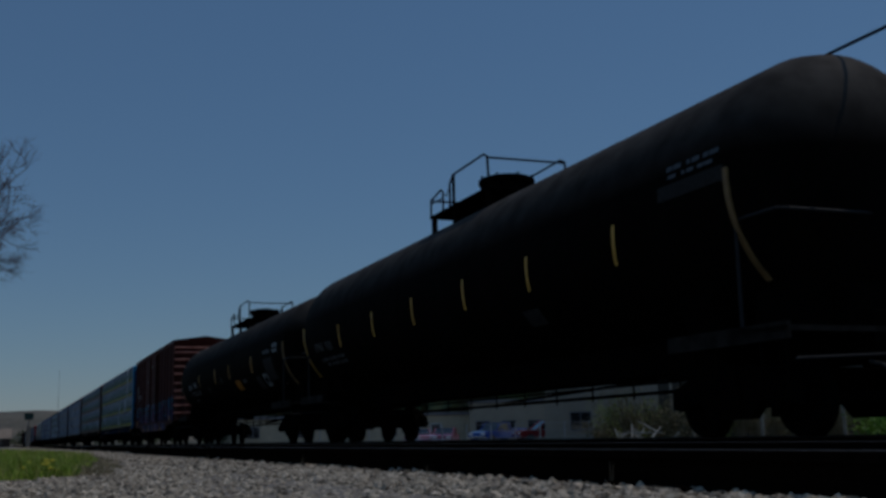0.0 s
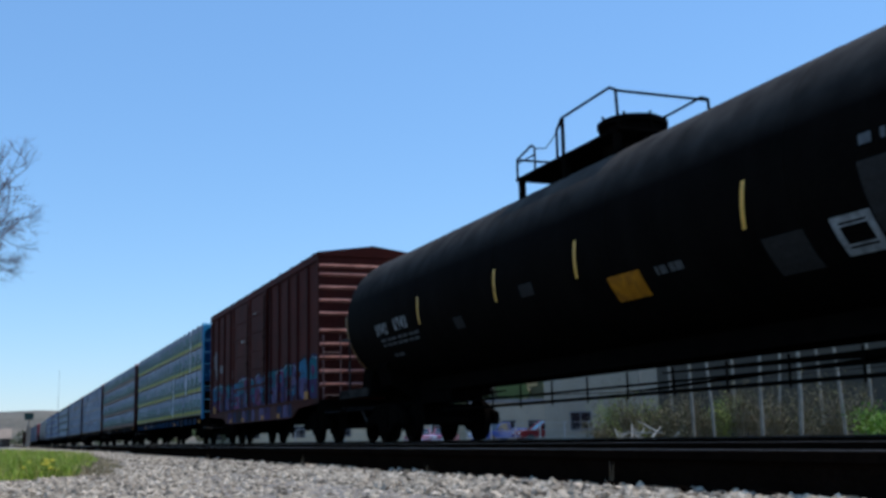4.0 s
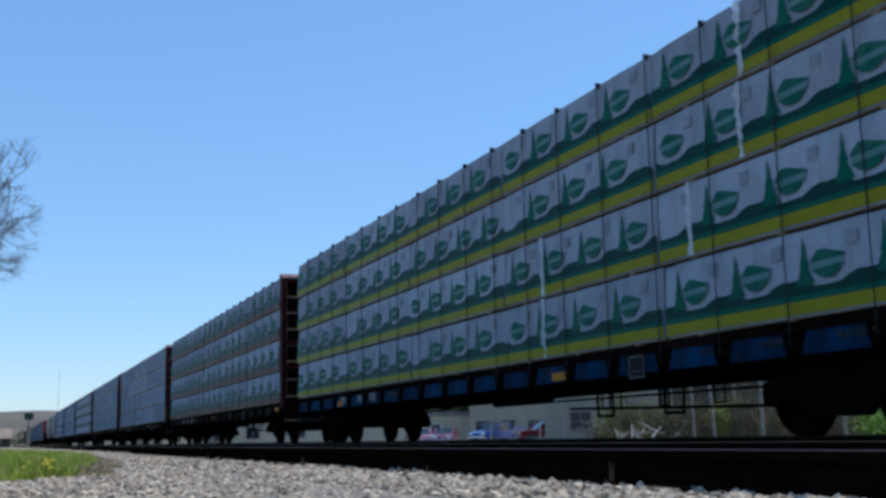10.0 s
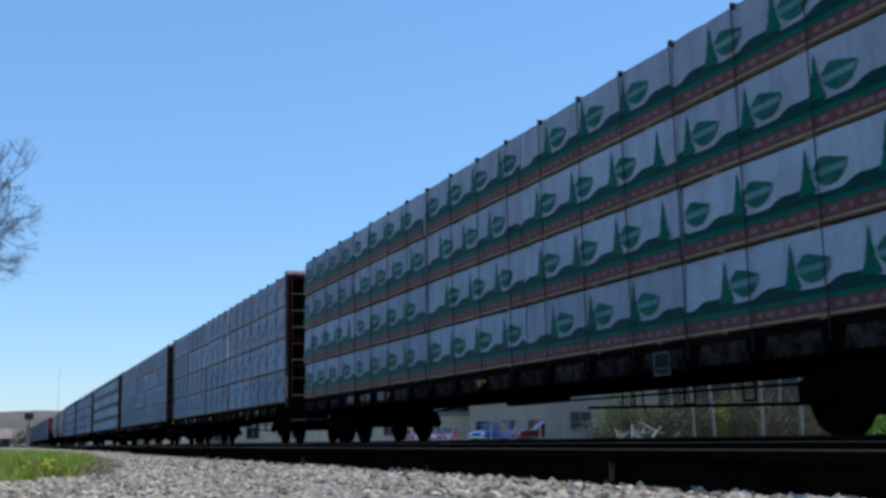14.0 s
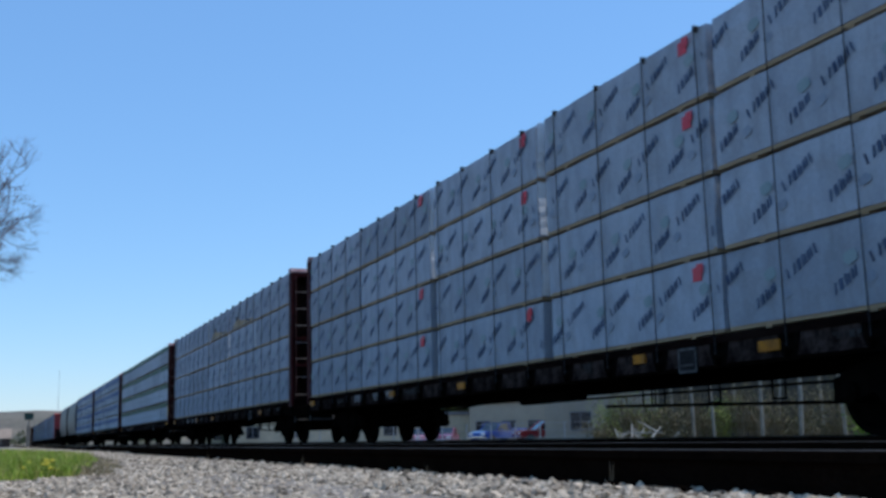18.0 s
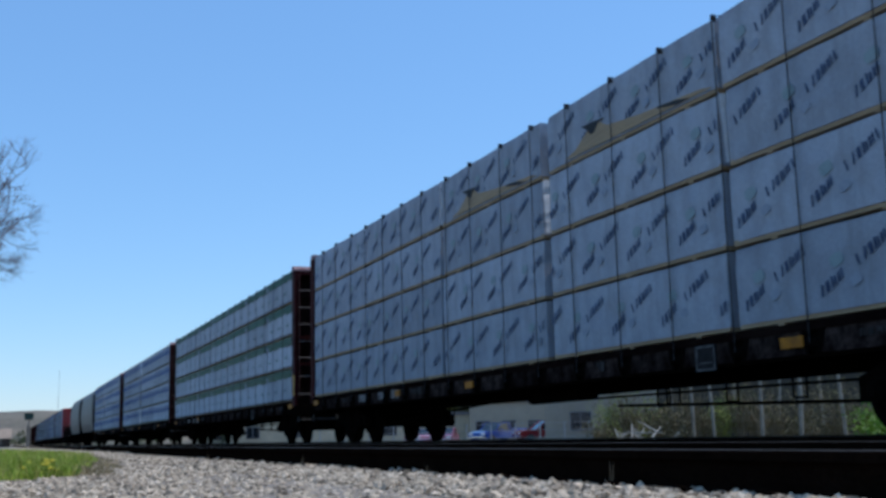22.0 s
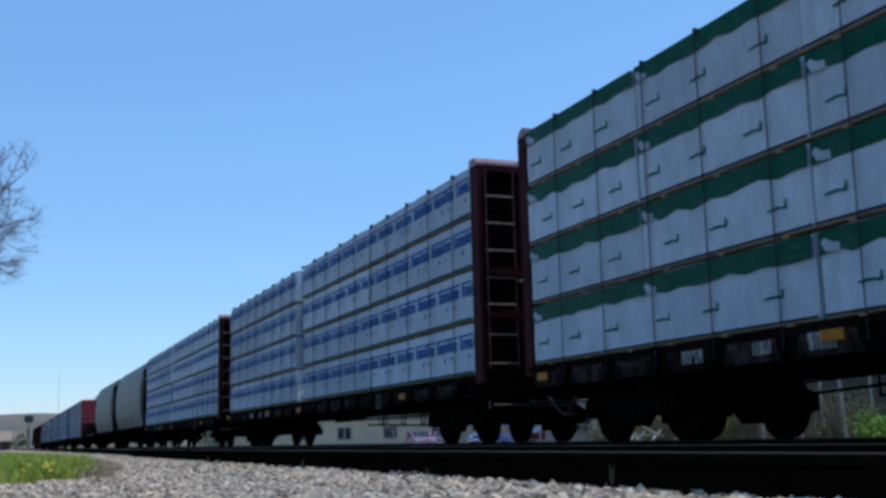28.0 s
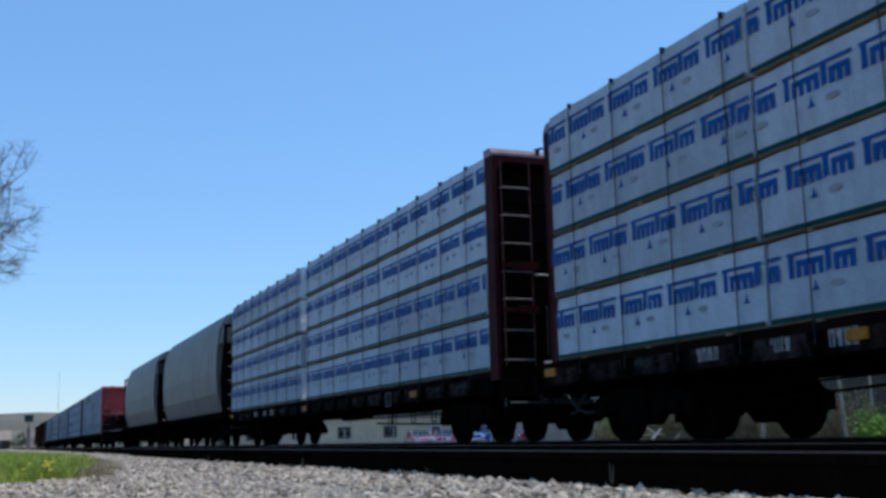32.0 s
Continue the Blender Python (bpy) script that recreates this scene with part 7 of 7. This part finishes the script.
tank_car(-60.3, "black tank car with pale stencils, placards and amber strips",
         [(6.05, 6.85, 2.22, 2.45, "stencil"), (7.25, 8.0, 2.2, 2.42, "stencil"), (5.6, 7.9, 2.06, 2.11, "dim"), (5.7, 7.85, 1.96, 2.01, "dim"), (7.0, 7.6, 1.74, 1.8, "dim"), (-8.28, -7.6, 2.74, 2.86, "stencil"), (-8.28, -7.6, 2.6, 2.69, "stencil"), (-7.35, -6.45, 2.64, 2.74, "dim"), (-3.3, -2.6, 1.98, 2.08, "dim")],
         [-4.6, -0.85, 1.86, 5.4], [(-7.54, -6.4, 1.86, 2.5, "panel_dim", "data_panel"), (-5.44, -4.78, 1.68, 2.06, "panel_dim", "data_panel"), (-6.38, -5.83, 1.72, 2.08, "stencil", "placard"), (-2.39, -1.6, 1.78, 2.1, "yellow", "yellow_panel"), (0.5, 0.95, 2.15, 2.34, "panel_dim", "data_panel"), (3.4, 3.8, 1.95, 2.15, "panel_dim", "data_panel"), (-6.29, -5.92, 1.78, 2.02, "black", "placard_field"), (-8.25, -7.87, 1.36, 1.74, "pink_sign", "diamond_placard")], tail=0.86, bright=False, sill=1.02)
box_car(-47.84, -32.33, "boxcar", "faded red steel box car with sprayed graffiti along its foot", painted=True)

PLATES = [(-7.42, 0.93, 0.17), (0.8, 0.93, 0.15), (4.45, 0.95, 0.14), (10.6, 0.98, 0.16)]
lumber_car(-30.23, "blue", "blue_light", "blue centre-beam lumber car loaded with wrapped bundles", [(-10.6, 0.88, 0.2), (-3.9, 0.88, 0.2), (7.0, 0.88, 0.18)])
load(-30.23, "yellow", even(5), 1, loose=[(2.62, 3, 0.08), (2.7, 2, 0.05), (7.45, 1, 0.05), (7.5, 0, 0.04), (3.7, 1, 0.04)])
lumber_car(-6.12, "maroon", "maroon", "maroon centre-beam lumber car loaded with wrapped bundles", [(-10.7, 0.95, 0.2), (-0.6, 0.93, 0.16), (4.08, 0.93, 0.08), (5.86, 0.95, 0.06)])
load(-6.12, "brick", [(0, 4.5), (4.5, 8.7), (8.7, 12.85), (12.95, 17.4), (17.4, 21.9)], 2, crumpled=[(3, 3), (2, 3)])
lumber_car(17.9, "maroon", "maroon", "maroon centre-beam lumber car with slate-printed bundles", PLATES + [(-4.93, 0.97, 0.13)], strip=True, wide_tail=True)
load(17.9, "slate", [(0, 4.28), (4.34, 8.42), (8.68, 12.95), (13.2, 17.5), (17.55, 21.8)], 3, tags=[(0, 3), (1, 3), (1, 2), (1, 0), (2, 3), (2, 2), (2, 0), (3, 3), (3, 1), (3, 0)],
     crumpled=[(2, 3), (2, 2), (3, 3), (3, 2), (2, 1)])
lumber_car(42.03, "maroon", "maroon", "maroon centre-beam lumber car with torn slate-printed bundles", PLATES, wide_tail=True)
load(42.03, "slate", [(0, 4.45), (4.55, 8.7), (8.9, 12.9), (13.0, 17.4), (17.4, 21.75)], 4, torn=[(1, 3), (2, 3)], crumpled=[(1, 2), (2, 2), (3, 3)])
lumber_car(66.15, "maroon", "maroon", "maroon centre-beam lumber car with green-banded bundles", [(-10.85, 0.98, 0.18), (4.48, 0.98, 0.16), (10.55, 0.95, 0.14)], strip=True, wide_tail=True)
load(66.15, "forest", even(7, 21.85), 5)
lumber_car(90.2, "maroon", "maroon", "maroon centre-beam lumber car with blue-printed bundles", PLATES, shift=-0.17)
load(90.2, "royal", [(0, 5.68), (5.7, 11.38), (12.1, 16.7), (16.75, 21.4)], 6, crumpled=[(2, 3), (2, 0)])
lumber_car(113.93, "maroon", "maroon", "maroon centre-beam lumber car with blue-printed bundles", PLATES, shift=-0.17)
load(113.93, "royal", [(0, 5.8), (5.8, 11.68), (12.2, 16.9), (16.95, 21.75)], 7, crumpled=[(2, 3), (2, 2), (2, 0)])
hopper_car(137.3, 154.3, "grey covered hopper car with bulging sides")
hopper_car(155.4, 172.4, "grey covered hopper car with bulging sides")
flat_car(173.6, 188.6)
for i, (kind, paint) in enumerate((("slate", "bright_red"), ("royal", "maroon"), ("slate", "maroon"), ("forest", "maroon"), ("slate", "maroon"))):
    lumber_car(190.0 + 24.06 * i, paint, paint, "far centre-beam lumber car loaded with pale wrapped bundles", (), spin=False, stencil=False, far=True)
    load(190.0 + 24.06 * i, kind, even(4), 20 + i, far=True)
for i in range(4):
    box_car(311.0 + 16.9 * i, 326.6 + 16.9 * i, "iron" if i % 2 else "maroon", "dark weathered steel box car", spin=False)


# ---- what moves ----
def motions():
    for ob, u, x, z in ROLLING:
        walk(ob, [(t, pose(x, u - run(t), z)) for t in (0, 8, 16, 24, 32)])
    # wheels roll on the rail
    for w, dy in SPINNING:
        walk(w, [(k * 0.1, pose(0, dy, 0.42, math.degrees(run(k * 0.1) / 0.42) % 360)) for k in range(321)])


motions()
